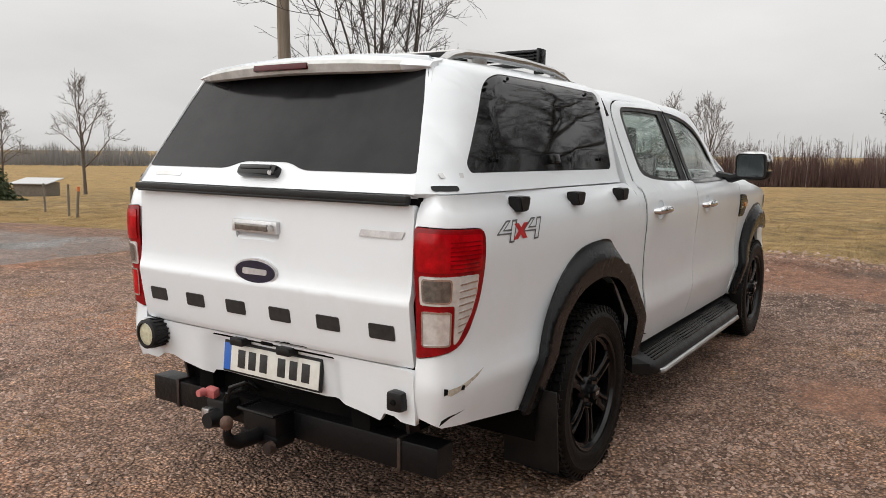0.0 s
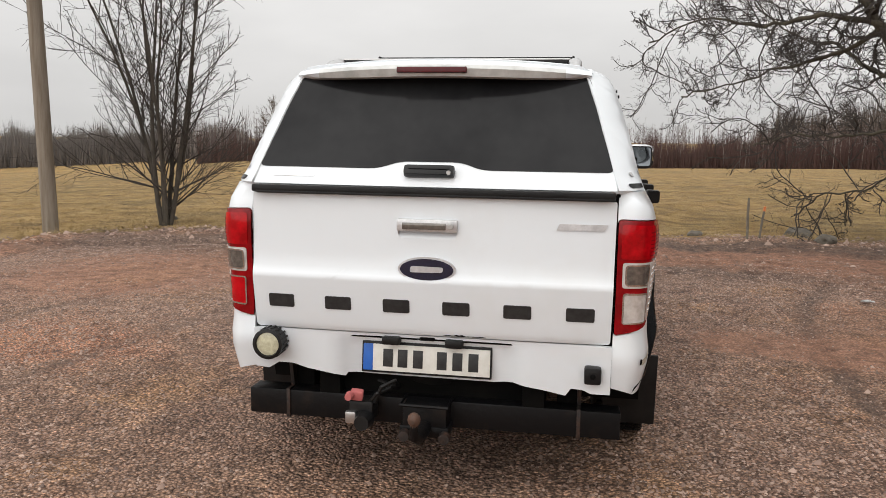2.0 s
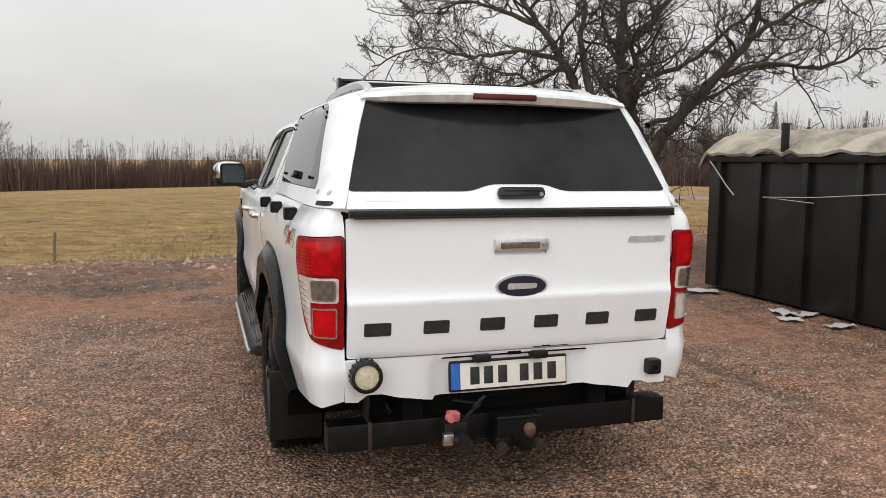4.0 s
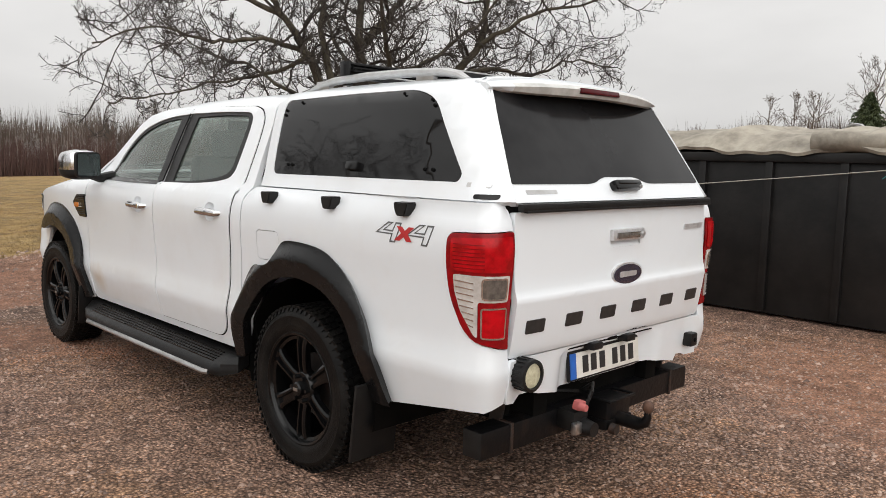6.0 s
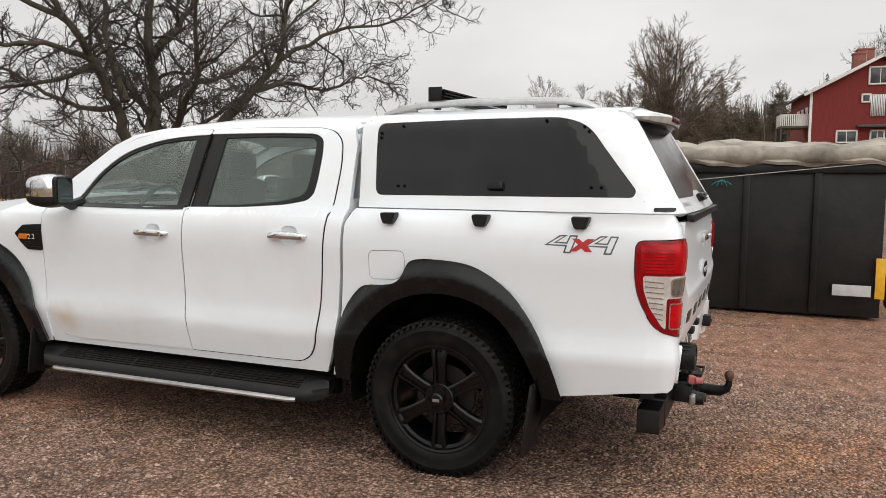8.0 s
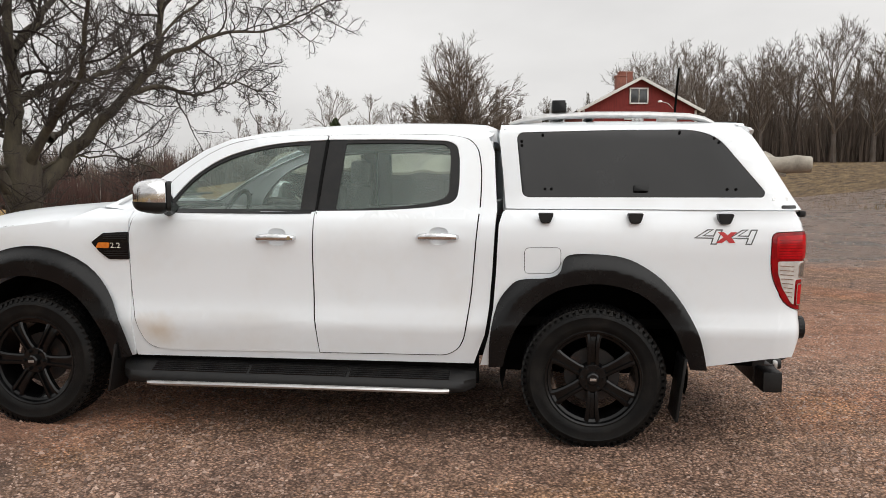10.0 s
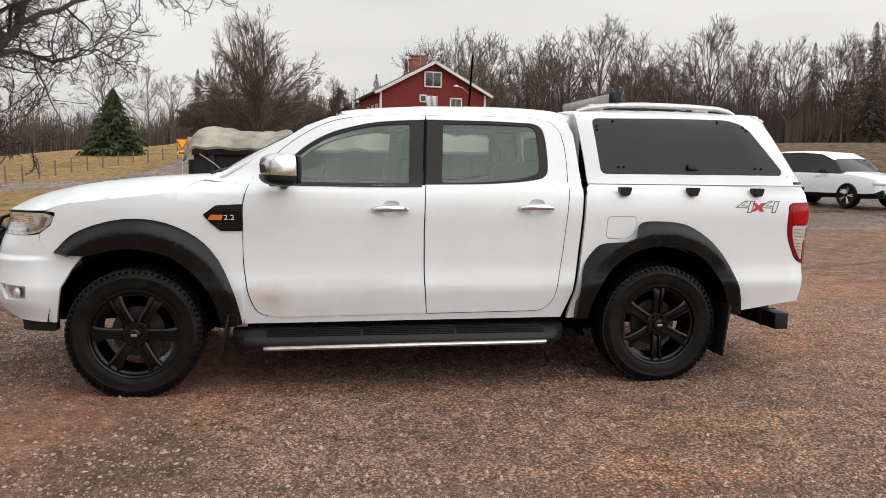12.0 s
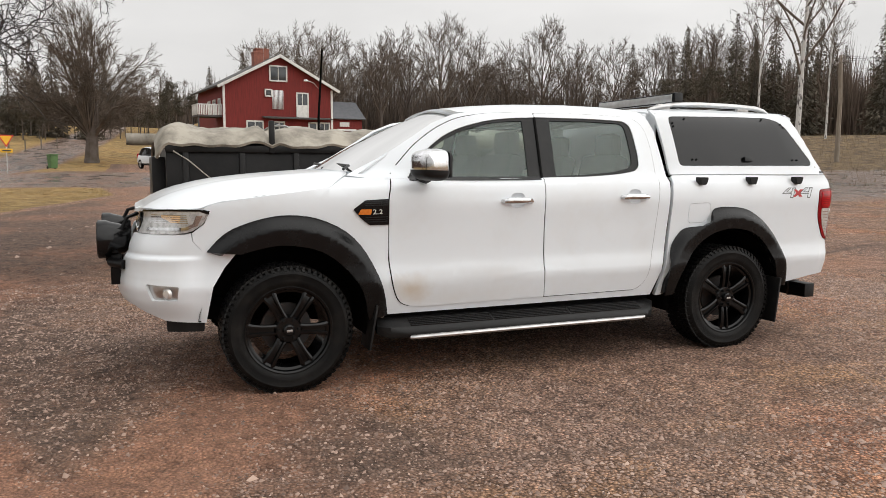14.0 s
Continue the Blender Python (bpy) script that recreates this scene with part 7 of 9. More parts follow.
def bare_tree(name, seed, H, R, bole, label, mats, mains=9, upright=0.5, width=0.016, r0=0.3, forks=(7, 8, 6), even=0.0):
    """A leafless tree that forks four times: limbs and boughs are tubes, twigs and shoots are slivers. R is the crown's half width;
    even pulls the shoots in to a smooth dome."""
    rng, rg = random.Random(seed), np.random.default_rng(seed)
    c = bole * H
    low = max(0.5 * c, 0.08 * H)

    def tame(p):
        q = Vector((p.x / R, p.y / R, (p.z - c) / ((H - c) if p.z > c else low)))
        k = q.length
        if k < 0.6:
            return p
        t = 0.6 + 0.36 * math.tanh((k - 0.6) / 0.36) * (0.92 + 0.08 * even + 0.12 * (1 - even) * math.sin(3 * math.atan2(p.y, p.x) + seed) * math.sin(5 * p.z / H + seed))
        return Vector((p.x * t / k, p.y * t / k, c + (p.z - c) * t / k))
    limbs = []
    lean = Vector((rng.uniform(-0.03, 0.03) * H, rng.uniform(-0.03, 0.03) * H, 0))
    stem_top = c + (H - c) * upright * 0.85
    stem = [Vector((0, 0, -0.3)), Vector((0, 0, 0.04 * H)), lean * 0.3 + Vector((0, 0, c)), lean + Vector((0, 0, (c + stem_top) / 2)), lean * 1.4 + Vector((0, 0, stem_top))]
    limbs.append((0, stem, [r0 * 1.25, r0, r0 * 0.8, r0 * 0.5, r0 * 0.12]))
    boughs, tips_a, tips_b, tips_w = [], [], [], []
    for k in range(mains):
        f = (k + rng.random()) / mains
        z0 = c * 0.85 + (stem_top - c * 0.85) * f
        a = k * 2.4 + rng.uniform(-0.5, 0.5)
        out_ = (1 - 0.6 * f) * rng.uniform(0.6, 1.0)
        wide_ = R / (H - c)
        d = Vector((math.cos(a) * out_ * (0.6 + wide_), math.sin(a) * out_ * (0.6 + wide_), rng.uniform(0.35, 0.9) + 0.5 * f)).normalized()
        L = rng.uniform(0.72, 1.0) * math.sqrt((d.x ** 2 + d.y ** 2) * R * R + d.z ** 2 * (H - z0) ** 2) * 1.05
        p, pts = Vector((stem[0].x, stem[0].y, 0)) + lean * f + Vector((0, 0, z0)), []
        for i in range(7):
            pts.append(tame(p.copy()))
            d = (d + Vector((rng.gauss(0, 0.14), rng.gauss(0, 0.14), rng.gauss(0.045, 0.10)))).normalized()
            p = p + d * L / 6
        if even:      # limbs that rise from a short bole and fan out evenly under a dome
            z0 = c * rng.uniform(0.75, 1.2)
            ct = -0.38 + 1.36 * ((k * 0.7549 + 0.1) % 1.0)
            st_ = math.sqrt(max(0.0, 1 - ct * ct))
            rim = rng.uniform(0.80, 0.93)
            e_ = Vector((st_ * math.cos(a) * R * rim, st_ * math.sin(a) * R * rim, 0.45 * H + ct * (0.55 if ct > 0 else 0.38) * H * rim))
            m_ = Vector((e_.x * 0.36, e_.y * 0.36, z0 + (e_.z - z0) * 0.58))
            pts = []
            for i in range(7):
                t = i / 6
                pts.append(Vector((0, 0, z0)) * (1 - t) ** 2 + m_ * 2 * t * (1 - t) + e_ * t * t + Vector((rng.gauss(0, 1), rng.gauss(0, 1), rng.gauss(0, 1))) * 0.008 * H * (0 < i < 6))
            L = (e_ - Vector((0, 0, z0))).length
        rr = r0 * rng.uniform(0.3, 0.5) * (1 - 0.55 * f) * min(1.0, 4.2 / math.sqrt(mains))
        limbs.append((1, pts, [rr * (1 - 0.85 * i / 6) + 0.01 for i in range(7)]))
        for j in range(forks[0]):
            boughs.append((pts, rr, L, 0.22 + 0.76 * (j + rng.random()) / forks[0]))

    def shoot(pts, f, L, spread, n):
        t = f * (len(pts) - 1) * 0.999
        i = int(t)
        p, ax = pts[i].lerp(pts[i + 1], t - i), (pts[i + 1] - pts[i])
        ax = ax.normalized() if ax.length > 1e-6 else Vector((0, 0, 1))
        sd = Matrix.Rotation(rng.uniform(0, 6.283), 3, ax) @ ax.orthogonal().normalized()
        ang = radians(rng.uniform(*spread))
        away_ = Vector((p.x / R, p.y / R, (p.z - 0.45 * H) / (0.55 * H))) if even else Vector((p.x / R, p.y / R, (p.z - c) / (H - c)))
        d = (ax * math.cos(ang) + sd * math.sin(ang) + Vector((0, 0, 0.10)) + 0.35 * away_).normalized()
        if away_.length > 0.95:
            L *= 0.55
        q = [p]
        for _ in range(n):
            p = p + d * L / n
            q.append(p.copy())
            d = (d + Vector((rng.gauss(0, 0.16), rng.gauss(0, 0.16), rng.gauss(0.06, 0.12)))).normalized()
        return q
    for pts, rr, L, f in boughs:
        l2 = L * rng.uniform(0.28, 0.5) * (1 - 0.4 * f) * (1 - 0.35 * even)
        b = shoot(pts, f, l2, (28, 62), 4)
        limbs.append((2, b, [max(0.010, rr * 0.26 * (1 - 0.8 * i / 4)) for i in range(5)]))
        for j in range(forks[1]):
            l3 = l2 * rng.uniform(0.35, 0.6)
            w = shoot(b, 0.15 + 0.84 * (j + rng.random()) / forks[1], l3, (25, 60), 2)
            tips_a += w[:-1]
            tips_b += w[1:]
            tips_w += [width * 1.5, width * 1.2]
            for _ in range(forks[2]):
                t = shoot(w, rng.uniform(0.1, 1.0), l3 * rng.uniform(0.35, 0.7), (20, 60), 1)
                tips_a.append(t[0]), tips_b.append(t[1]), tips_w.append(width * rng.uniform(0.6, 1.0))
    top = empty(name, Matrix(), label, "tree")
    finish("trunk", limbs_mesh("trunk", limbs[:1], (7,)), mats[0], top)
    finish("limbwork", limbs_mesh("limbwork", limbs[1:], (7, 4, 3)), mats[-1], top, smooth=0)
    finish("crown", slivers("crown", np.array([tuple(p) for p in tips_a]), np.array([tuple(p) for p in tips_b]), np.array(tips_w), rg), mats[1], top, "bare twiggy crown", smooth=0)
    return top


FAR = {}
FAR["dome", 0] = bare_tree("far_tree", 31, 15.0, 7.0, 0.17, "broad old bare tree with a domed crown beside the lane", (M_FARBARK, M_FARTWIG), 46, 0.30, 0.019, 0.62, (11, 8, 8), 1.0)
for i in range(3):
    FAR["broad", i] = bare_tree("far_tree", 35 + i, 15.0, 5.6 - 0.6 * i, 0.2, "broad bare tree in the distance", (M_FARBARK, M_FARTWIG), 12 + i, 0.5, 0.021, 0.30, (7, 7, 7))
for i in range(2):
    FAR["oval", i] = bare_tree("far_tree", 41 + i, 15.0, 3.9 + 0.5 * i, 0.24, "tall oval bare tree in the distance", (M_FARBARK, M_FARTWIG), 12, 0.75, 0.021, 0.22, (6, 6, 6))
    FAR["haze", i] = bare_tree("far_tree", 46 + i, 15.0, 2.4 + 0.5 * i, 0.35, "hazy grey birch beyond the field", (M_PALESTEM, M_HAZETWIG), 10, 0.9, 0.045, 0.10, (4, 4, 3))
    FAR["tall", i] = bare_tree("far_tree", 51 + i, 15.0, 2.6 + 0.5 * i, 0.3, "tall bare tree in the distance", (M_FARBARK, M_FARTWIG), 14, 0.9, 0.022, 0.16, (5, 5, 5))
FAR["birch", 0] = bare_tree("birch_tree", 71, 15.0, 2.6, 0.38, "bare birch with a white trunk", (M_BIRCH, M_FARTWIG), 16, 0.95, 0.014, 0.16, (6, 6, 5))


def spruce(name, seed, height, width, m, label, material=M_NEEDLE, dense=1.0, pine=False):
    """A conifer: a tapering trunk clothed in drooping needle sprays, or a pine's round clumps."""
    rg = np.random.default_rng(seed)
    top = empty(name, m, label, "tree")
    bm = bmesh.new()
    tube(bm, [(0, 0, -0.1), (0, 0, height * 0.5), (0, 0, height * 0.97)], [height * 0.013, height * 0.009, 0.01], 6)
    part("trunk", bm, M_FARBARK, top)
    if pine:
        k = 20
        t = rg.random(k)
        z = height * (0.40 + 0.57 * t)
        rr = width * 0.5 * np.sqrt(np.clip(1.05 - (t * 1.5 - 0.5) ** 2, 0.05, 1)) * rg.uniform(0.2, 0.8, k)
        a = rg.uniform(0, 2 * np.pi, k)
        cc = np.stack([np.cos(a) * rr, np.sin(a) * rr, z], -1)
        n = int(150 * dense)
        p = np.repeat(cc, n, 0) + rg.normal(0, 1, (k * n, 3)) * np.array([0.10, 0.10, 0.05]) * width
        d = rg.normal(0, 1, (k * n, 3)) + np.array([0, 0, 0.5])
        d /= np.linalg.norm(d, axis=1, keepdims=True)
        e_ = p + d * height * 0.028
        w = height * 0.0065 * rg.uniform(0.6, 1.3, k * n)
    else:
        n = int(2600 * dense)
        t = rg.random(n) ** 1.3
        arm = rg.integers(0, 9, n) * 0.698 + np.floor(t * 26) * 1.9      # boughs in whorls
        reach = rg.uniform(0.05, 1.0, n) ** 0.6
        long = (0.74 + 0.34 * np.sin(arm * 3.1 + np.floor(t * 26) * 2.3)) * rg.uniform(0.8, 1.15, n)
        rad = width * 0.5 * ((1 - t) ** 0.8 * reach * long + 0.012)
        a = arm + rg.normal(0, 0.11, n) / np.maximum(reach, 0.3)
        z = height * (0.04 + 0.95 * t) + rg.normal(0, 0.006, n) * height - rad * 0.30 + 0.16 * rad * reach
        p = np.stack([np.cos(a) * rad, np.sin(a) * rad, z], -1)
        L = (0.30 + 0.70 * (1 - t)) * width * 0.105
        sw_ = rg.normal(0, 0.75, n)
        e_ = p + np.stack([np.cos(a + sw_) * L, np.sin(a + sw_) * L, -L * rg.uniform(0.1, 1.1, n)], -1)
        w = L * rg.uniform(0.16, 0.34, n)
    finish("crown", slivers("crown", p, e_, w, rg), material, top, "dark needled crown", smooth=0)
    return top


def polar(az, d, ex=-8.0, ey=5.5):
    return ex + d * math.sin(radians(az)), ey + d * math.cos(radians(az))


def put(kind, i, az, d, h, ref, ex=-8.0, ey=5.5, wide=1.0, rot=None):
    x, y = polar(az, d, ex, ey)
    k = h / ref
    rz = rot if rot is not None else (az * 37 + d * 11) % 360
    o = FAR[kind, i]
    c = copy_thing(o, pose(x, y, gz(x, y), 0, 0, rz) @ Matrix.Diagonal((k * wide, k * wide, k, 1)))
    return c


# (shape, variant, direction, distance, height, reference height, eye) of single trees
put("dome", 0, 86.0, 72, 13.6, 15.0, rot=20)
put("broad", 1, -16.4, 150, 17.5, 15.0, -1.5, -1.0, 0.75)
put("broad", 2, -13.9, 152, 17.8, 15.0, -1.5, -1.0, 0.72)
put("oval", 0, -22.3, 150, 12.8, 15.0, -1.5, -1.0, 1.0)
put("oval", 0, -58.2, 64, 9.4, 15.0, 0, 0, 0.95)
put("tall", 0, -63.0, 75, 7.5, 15.0, 0, 0, 1.3)
for a_, d_, h_, v_ in ((69.0, 150, 13, 0), (71.5, 160, 14, 1), (70.2, 170, 15, 0), (75.9, 120, 14.0, 1), (78.6, 118, 12, 0), (80.0, 122, 11, 1), (83.0, 128, 14, 0)):
    put("oval" if v_ else "tall", v_, a_, d_, h_, 15.0)
rng = random.Random(3)
for k, a_ in enumerate((98.2, 100.4, 102.4, 105.5, 108, 110.6, 113.0, 115.5, 118, 120.5, 123.0, 126.0, 129.5)):
    put("broad", k % 3, a_, 104 + 9 * math.sin(k * 2.3), 14.6 + 2.0 * math.sin(k * 1.7), 15.0, wide=rng.uniform(0.85, 1.1))
for k in range(60):
    a_ = rng.uniform(98, 150)
    put(("tall", "oval", "broad")[k % 3], k % 2, a_, rng.uniform(95, 140), rng.uniform(9, 15), 15.0)
for k in range(16):
    a_ = rng.uniform(66, 97)
    put("tall", k % 2, a_, rng.uniform(150, 220), rng.uniform(8, 12), 15.0)
for k in range(120):
    a_ = rng.uniform(-29, 62) if k < 95 else rng.uniform(-29, -8)
    d_, h_, w_ = rng.uniform(158, 195), rng.uniform(6.5, 10.5), rng.uniform(0.8, 1.3)
    if k % 3:
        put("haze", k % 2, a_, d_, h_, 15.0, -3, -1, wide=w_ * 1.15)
for a_, d_, h_, w_ in ((134.3, 47, 15.5, 0.95), (132.1, 58, 14, 0.6), (136.6, 68, 13, 0.6)):
    put("birch", 0, a_, d_, h_, 15.0, wide=w_)

# spruces and pines
spruce("spruce_tree", 1, 6.9, 6.6, pose(*polar(76.4, 90), gz(*polar(76.4, 90))), "dense green spruce beside the road", dense=3.0)
FS = [spruce("spruce_tree", 90 + i, 16.0, 5.4, pose(*polar(100.5 + i * 11, 140), gz(*polar(100.5 + i * 11, 140))), "dark spruce in the distance", M_FARNEEDLE) for i in range(2)]
FP = [spruce("pine_tree", 95 + i, 16.0, 7.5, pose(*polar(83.0 + i * 8.5, 118), gz(*polar(83.0 + i * 8.5, 118))) @ Matrix.Scale(0.5, 4), "dark round-topped pine in the distance", M_FARNEEDLE, pine=True) for i in range(2)]
for k in range(150):
    if k < 76:
        a_, d_, h_ = rng.uniform(80.5, 98), rng.uniform(108, 145), rng.uniform(9.0, 12.5)
    elif k < 92:
        a_, d_, h_ = rng.uniform(100, 126), rng.uniform(118, 150), rng.uniform(8.5, 12)
    elif k < 126:
        a_, d_, h_ = rng.uniform(124, 150), rng.uniform(80, 118), rng.uniform(11, 15)
    else:
        a_, d_, h_ = rng.uniform(14, 56), rng.uniform(172, 205), rng.uniform(11, 18)
    ex_, ey_ = (-8, 5.5) if k < 126 else (-5, 0)
    x, y = polar(a_, d_, ex_, ey_)
    kk = h_ / 16.0
    o = (FP if k < 76 and k % 5 or k % 4 == 1 else FS)[k % 2]
    copy_thing(o, pose(x, y, gz(x, y) - 0.3, 0, 0, k * 77) @ Matrix.Diagonal((kk * 1.05, kk * 1.05, kk, 1)))
for o in FAR.values():
    for c_ in list(o.children):
        bpy.data.objects.remove(c_)
    bpy.data.objects.remove(o)


def woods(name, label, n, az0, az1, d0, d1, h0, h1, r, material, ex, ey, twigs=4, seed=1, spread=0.35):
    """A stand of thin stems with a few upright twigs each."""
    rg = random.Random(seed)
    limbs = []
    for _ in range(n):
        x, y = polar(rg.uniform(az0, az1), rg.uniform(d0, d1), ex, ey)
        z, h = gz(x, y), rg.uniform(h0, h1)
        lx, ly = rg.uniform(-0.05, 0.05) * h, rg.uniform(-0.05, 0.05) * h
        a, b, c = Vector((x, y, z - 0.2)), Vector((x + lx * 0.4, y + ly * 0.4, z + h * 0.5)), Vector((x + lx, y + ly, z + h))
        limbs.append((0, [a, b, c], [r, r * 0.7, r * 0.25]))
        for _ in range(twigs):
            t = rg.uniform(0.3, 0.95)
            p = a.lerp(c, t)
            L = h * (1 - t * 0.7) * spread
            q = p + Vector((rg.uniform(-0.5, 0.5), rg.uniform(-0.5, 0.5), rg.uniform(0.5, 1.0))) * L
            limbs.append((0, [p, q], [r * 0.5, r * 0.22]))
    ob = finish(name, limbs_mesh(name, limbs, (3,)), material, smooth=0)
    return tagged(ob, label, "woods", kind="stuff")


def thicket(name, label, n, az0, az1, d0, d1, h0, h1, w, material, ex, ey, seed):
    """A dense far stand: many upright slivers, ragged along the top."""
    rg = np.random.default_rng(seed)
    a, d = np.radians(rg.uniform(az0, az1, n)), rg.uniform(d0, d1, n)
    x, y = ex + d * np.sin(a), ey + d * np.cos(a)
    z = terrain(x, y)
    h = (h0 + (h1 - h0) * rg.random(n) ** 1.6) * (0.8 + 0.2 * np.sin(a * 61 + 2) * np.sin(a * 143))
    h = h * (0.3 + 0.7 * np.clip(np.minimum(np.degrees(a) - az0, az1 - np.degrees(a)) / 6, 0, 1))
    t = rg.uniform(0, np.pi, n)
    lx, ly = rg.normal(0, 0.12, n) * h, rg.normal(0, 0.12, n) * h
    ww = w * rg.uniform(0.5, 1.3, n)
    v = np.stack([np.stack([x - np.cos(t) * ww, y - np.sin(t) * ww, z - 0.3], -1), np.stack([x + np.cos(t) * ww, y + np.sin(t) * ww, z - 0.3], -1), np.stack([x + lx, y + ly, z + h], -1)], 1)
    me = bpy.data.meshes.new(name)
    me.from_pydata(v.reshape(-1, 3).tolist(), [], np.arange(n * 3).reshape(-1, 3).tolist())
    return tagged(finish(name, me, material, smooth=0), label, "woods", kind="stuff")


thicket("far_woods", "dark red-brown brush at the foot of the far woods", 74000, -27, 64, 150, 185, 3.0, 8.0, 0.085, M_SAPLING, -3, -1, 11)
thicket("far_woods", "brown brush on the wooded slope behind the house", 40000, 94, 154, 98, 165, 4.0, 11.0, 0.11, M_BRUSH, -8, 5.5, 12)
thicket("far_woods", "dense dark wood of brown twigs and needles", 30000, 123, 156, 90, 140, 5.0, 12.5, 0.13, M_DARKWOOD, -8, 5.5, 17)
thicket("brush", "low brown scrub on the bank behind the yard", 16000, 108, 158, 34, 84, 0.08, 0.38, 0.025, M_SCRUB, -8, 5.5, 16)
thicket("far_woods", "brown brush beyond the side road", 30000, 56, 98, 165, 250, 4.0, 12.5, 0.14, M_BRUSH, -8, 5.5, 13)
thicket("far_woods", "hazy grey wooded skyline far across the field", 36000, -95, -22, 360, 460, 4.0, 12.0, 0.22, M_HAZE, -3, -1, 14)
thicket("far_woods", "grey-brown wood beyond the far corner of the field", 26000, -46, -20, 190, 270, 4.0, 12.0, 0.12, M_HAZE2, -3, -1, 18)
thicket("far_woods", "dark wooded rise behind the field", 36000, 10, 60, 188, 240, 8.0, 19.5, 0.15, M_BRUSH, -3, -1, 15)
woods("far_woods", "band of red-brown saplings beyond the field", 2200, -27, 62, 148, 172, 4.8, 9.0, 0.05, M_SAPLING, -3, -1, 4, 1, 0.3)
woods("far_woods", "pale thin birch stems standing over the saplings", 420, -30, 60, 150, 180, 6.8, 10.6, 0.055, M_PALESTEM, -3, -1, 7, 2, 0.22)
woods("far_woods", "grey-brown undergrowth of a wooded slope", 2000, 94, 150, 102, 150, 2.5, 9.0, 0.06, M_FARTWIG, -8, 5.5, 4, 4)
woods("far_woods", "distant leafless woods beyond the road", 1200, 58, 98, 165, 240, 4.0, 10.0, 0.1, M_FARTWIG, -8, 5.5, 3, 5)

# ---------------------------------------------------------------- pole by the young tree
M_POLE = mat("weathered_pole", (0.17, 0.135, 0.10), 0.9, color2=(0.26, 0.22, 0.175), scale=6, bump=0.6, bscale=30, stretch=(3, 3, 0.2))
bm = bmesh.new()
tube(bm, [(0, 0, -0.3), (-0.06, 0.02, 3), (-0.16, 0.05, 8.5)], [0.115, 0.105, 0.085], 16)
pl_ = part("utility_pole", bm, M_POLE)
pl_.location = (-9.35, 9.45, gz(-9.35, 9.45))
tagged(pl_, "grey weathered wooden utility pole", "pole")

# ---------------------------------------------------------------- container
M_CONT = mat("black_container_steel", (0.005, 0.0048, 0.005), 0.42, color2=(0.014, 0.013, 0.0125), scale=2.2, bump=0.15, bscale=20, rough2=0.36, spec=0.3)
M_TARP = mat("grey_green_tarpaulin", (0.37, 0.335, 0.275), 0.7, color2=(0.125, 0.108, 0.085), scale=2.6, detail=8, lo=0.40, hi=0.68, bump=0.7, bscale=9)
cont = empty("roll_off_container", pose(2.25, 3.75, 0), "black steel roll-off container under a grey tarpaulin", "container")
CL, CW, CB, CT = 6.10, 2.4, 0.03, 1.50
for nm, c_, s_ in (("side_panel", (0.03, 0, (CB + CT) / 2), (0.05, CL, CT - CB)), ("side_panel", (CW - 0.03, 0, (CB + CT) / 2), (0.05, CL, CT - CB)), ("end_panel", (CW / 2, CL / 2 - 0.03, (CB + CT) / 2), (CW - 0.1, 0.05, CT - CB)),
                   ("end_panel", (CW / 2, -CL / 2 + 0.03, (CB + CT) / 2), (CW - 0.1, 0.05, CT - CB)), ("floor_panel", (CW / 2, 0, CB + 0.06), (CW - 0.1, CL - 0.1, 0.05))):
    bm = bmesh.new()
    box(bm, c_, s_, 0.004)
    part(nm, bm, M_CONT, cont)
for x in (0.02, CW - 0.02):
    for k in range(9):
        y = 2.83 - 0.66 * k
        bm = bmesh.new()
        box(bm, (x - 0.03 if x < 1 else x + 0.03, y, (CB + CT) / 2), (0.07, 0.07, CT - CB - 0.04), 0.01)
        part("rib", bm, M_CONT, cont)
    bm = bmesh.new()
    box(bm, (x - 0.02 if x < 1 else x + 0.02, 0, CT), (0.12, CL + 0.02, 0.09), 0.015)
    part("top_rail", bm, M_CONT, cont)
bm = bmesh.new()
for x in (0.75, 1.65):
    box(bm, (x, 0, 0.09), (0.12, CL, 0.16), 0.01)
part("skids", bm, M_DARK, cont)


def tarp(u, v):
    """u runs along the container, v across it: 0 to 1, puffed over the bows and tucked over both rims."""
    s = v * 2 - 1
    a = min(1.0, abs(s))
    x = CW / 2 + s * (CW / 2 + 0.10)
    wob = 0.5 + 0.5 * math.sin(u * 2.1 + 1) * math.sin(u * 5.3)
    z = CT + 0.055 + 0.225 * (1 - a ** 5) + 0.018 * wob + 0.014 * math.sin(u * 13 + v * 9) * (1 - a ** 4) + 0.02 * math.sin(u * 4.1 + v * 6)
    z -= 0.06 * math.exp(-((u - 1.81) / 0.07) ** 2)
    z += 0.020 * math.sin(u * 7.3 + 2.5 * math.sin(v * 7)) * math.sin(v * 9 + u) + 0.009 * math.sin(u * 19 + v * 15) + 0.014 * (a ** 8) * math.sin(u * 6.1 + 1.3) * math.sin(u * 2.3)
    end = max(0.0, abs(u) - CL / 2 + 0.05) / 0.2
    z -= (0.26 if u > 0 else 0.06) * end ** 2
    x += (-1 if s < 0 else 1) * 0.025 * math.sin(u * 9.0 + 2) * a ** 4
    return Vector((x, u, z))


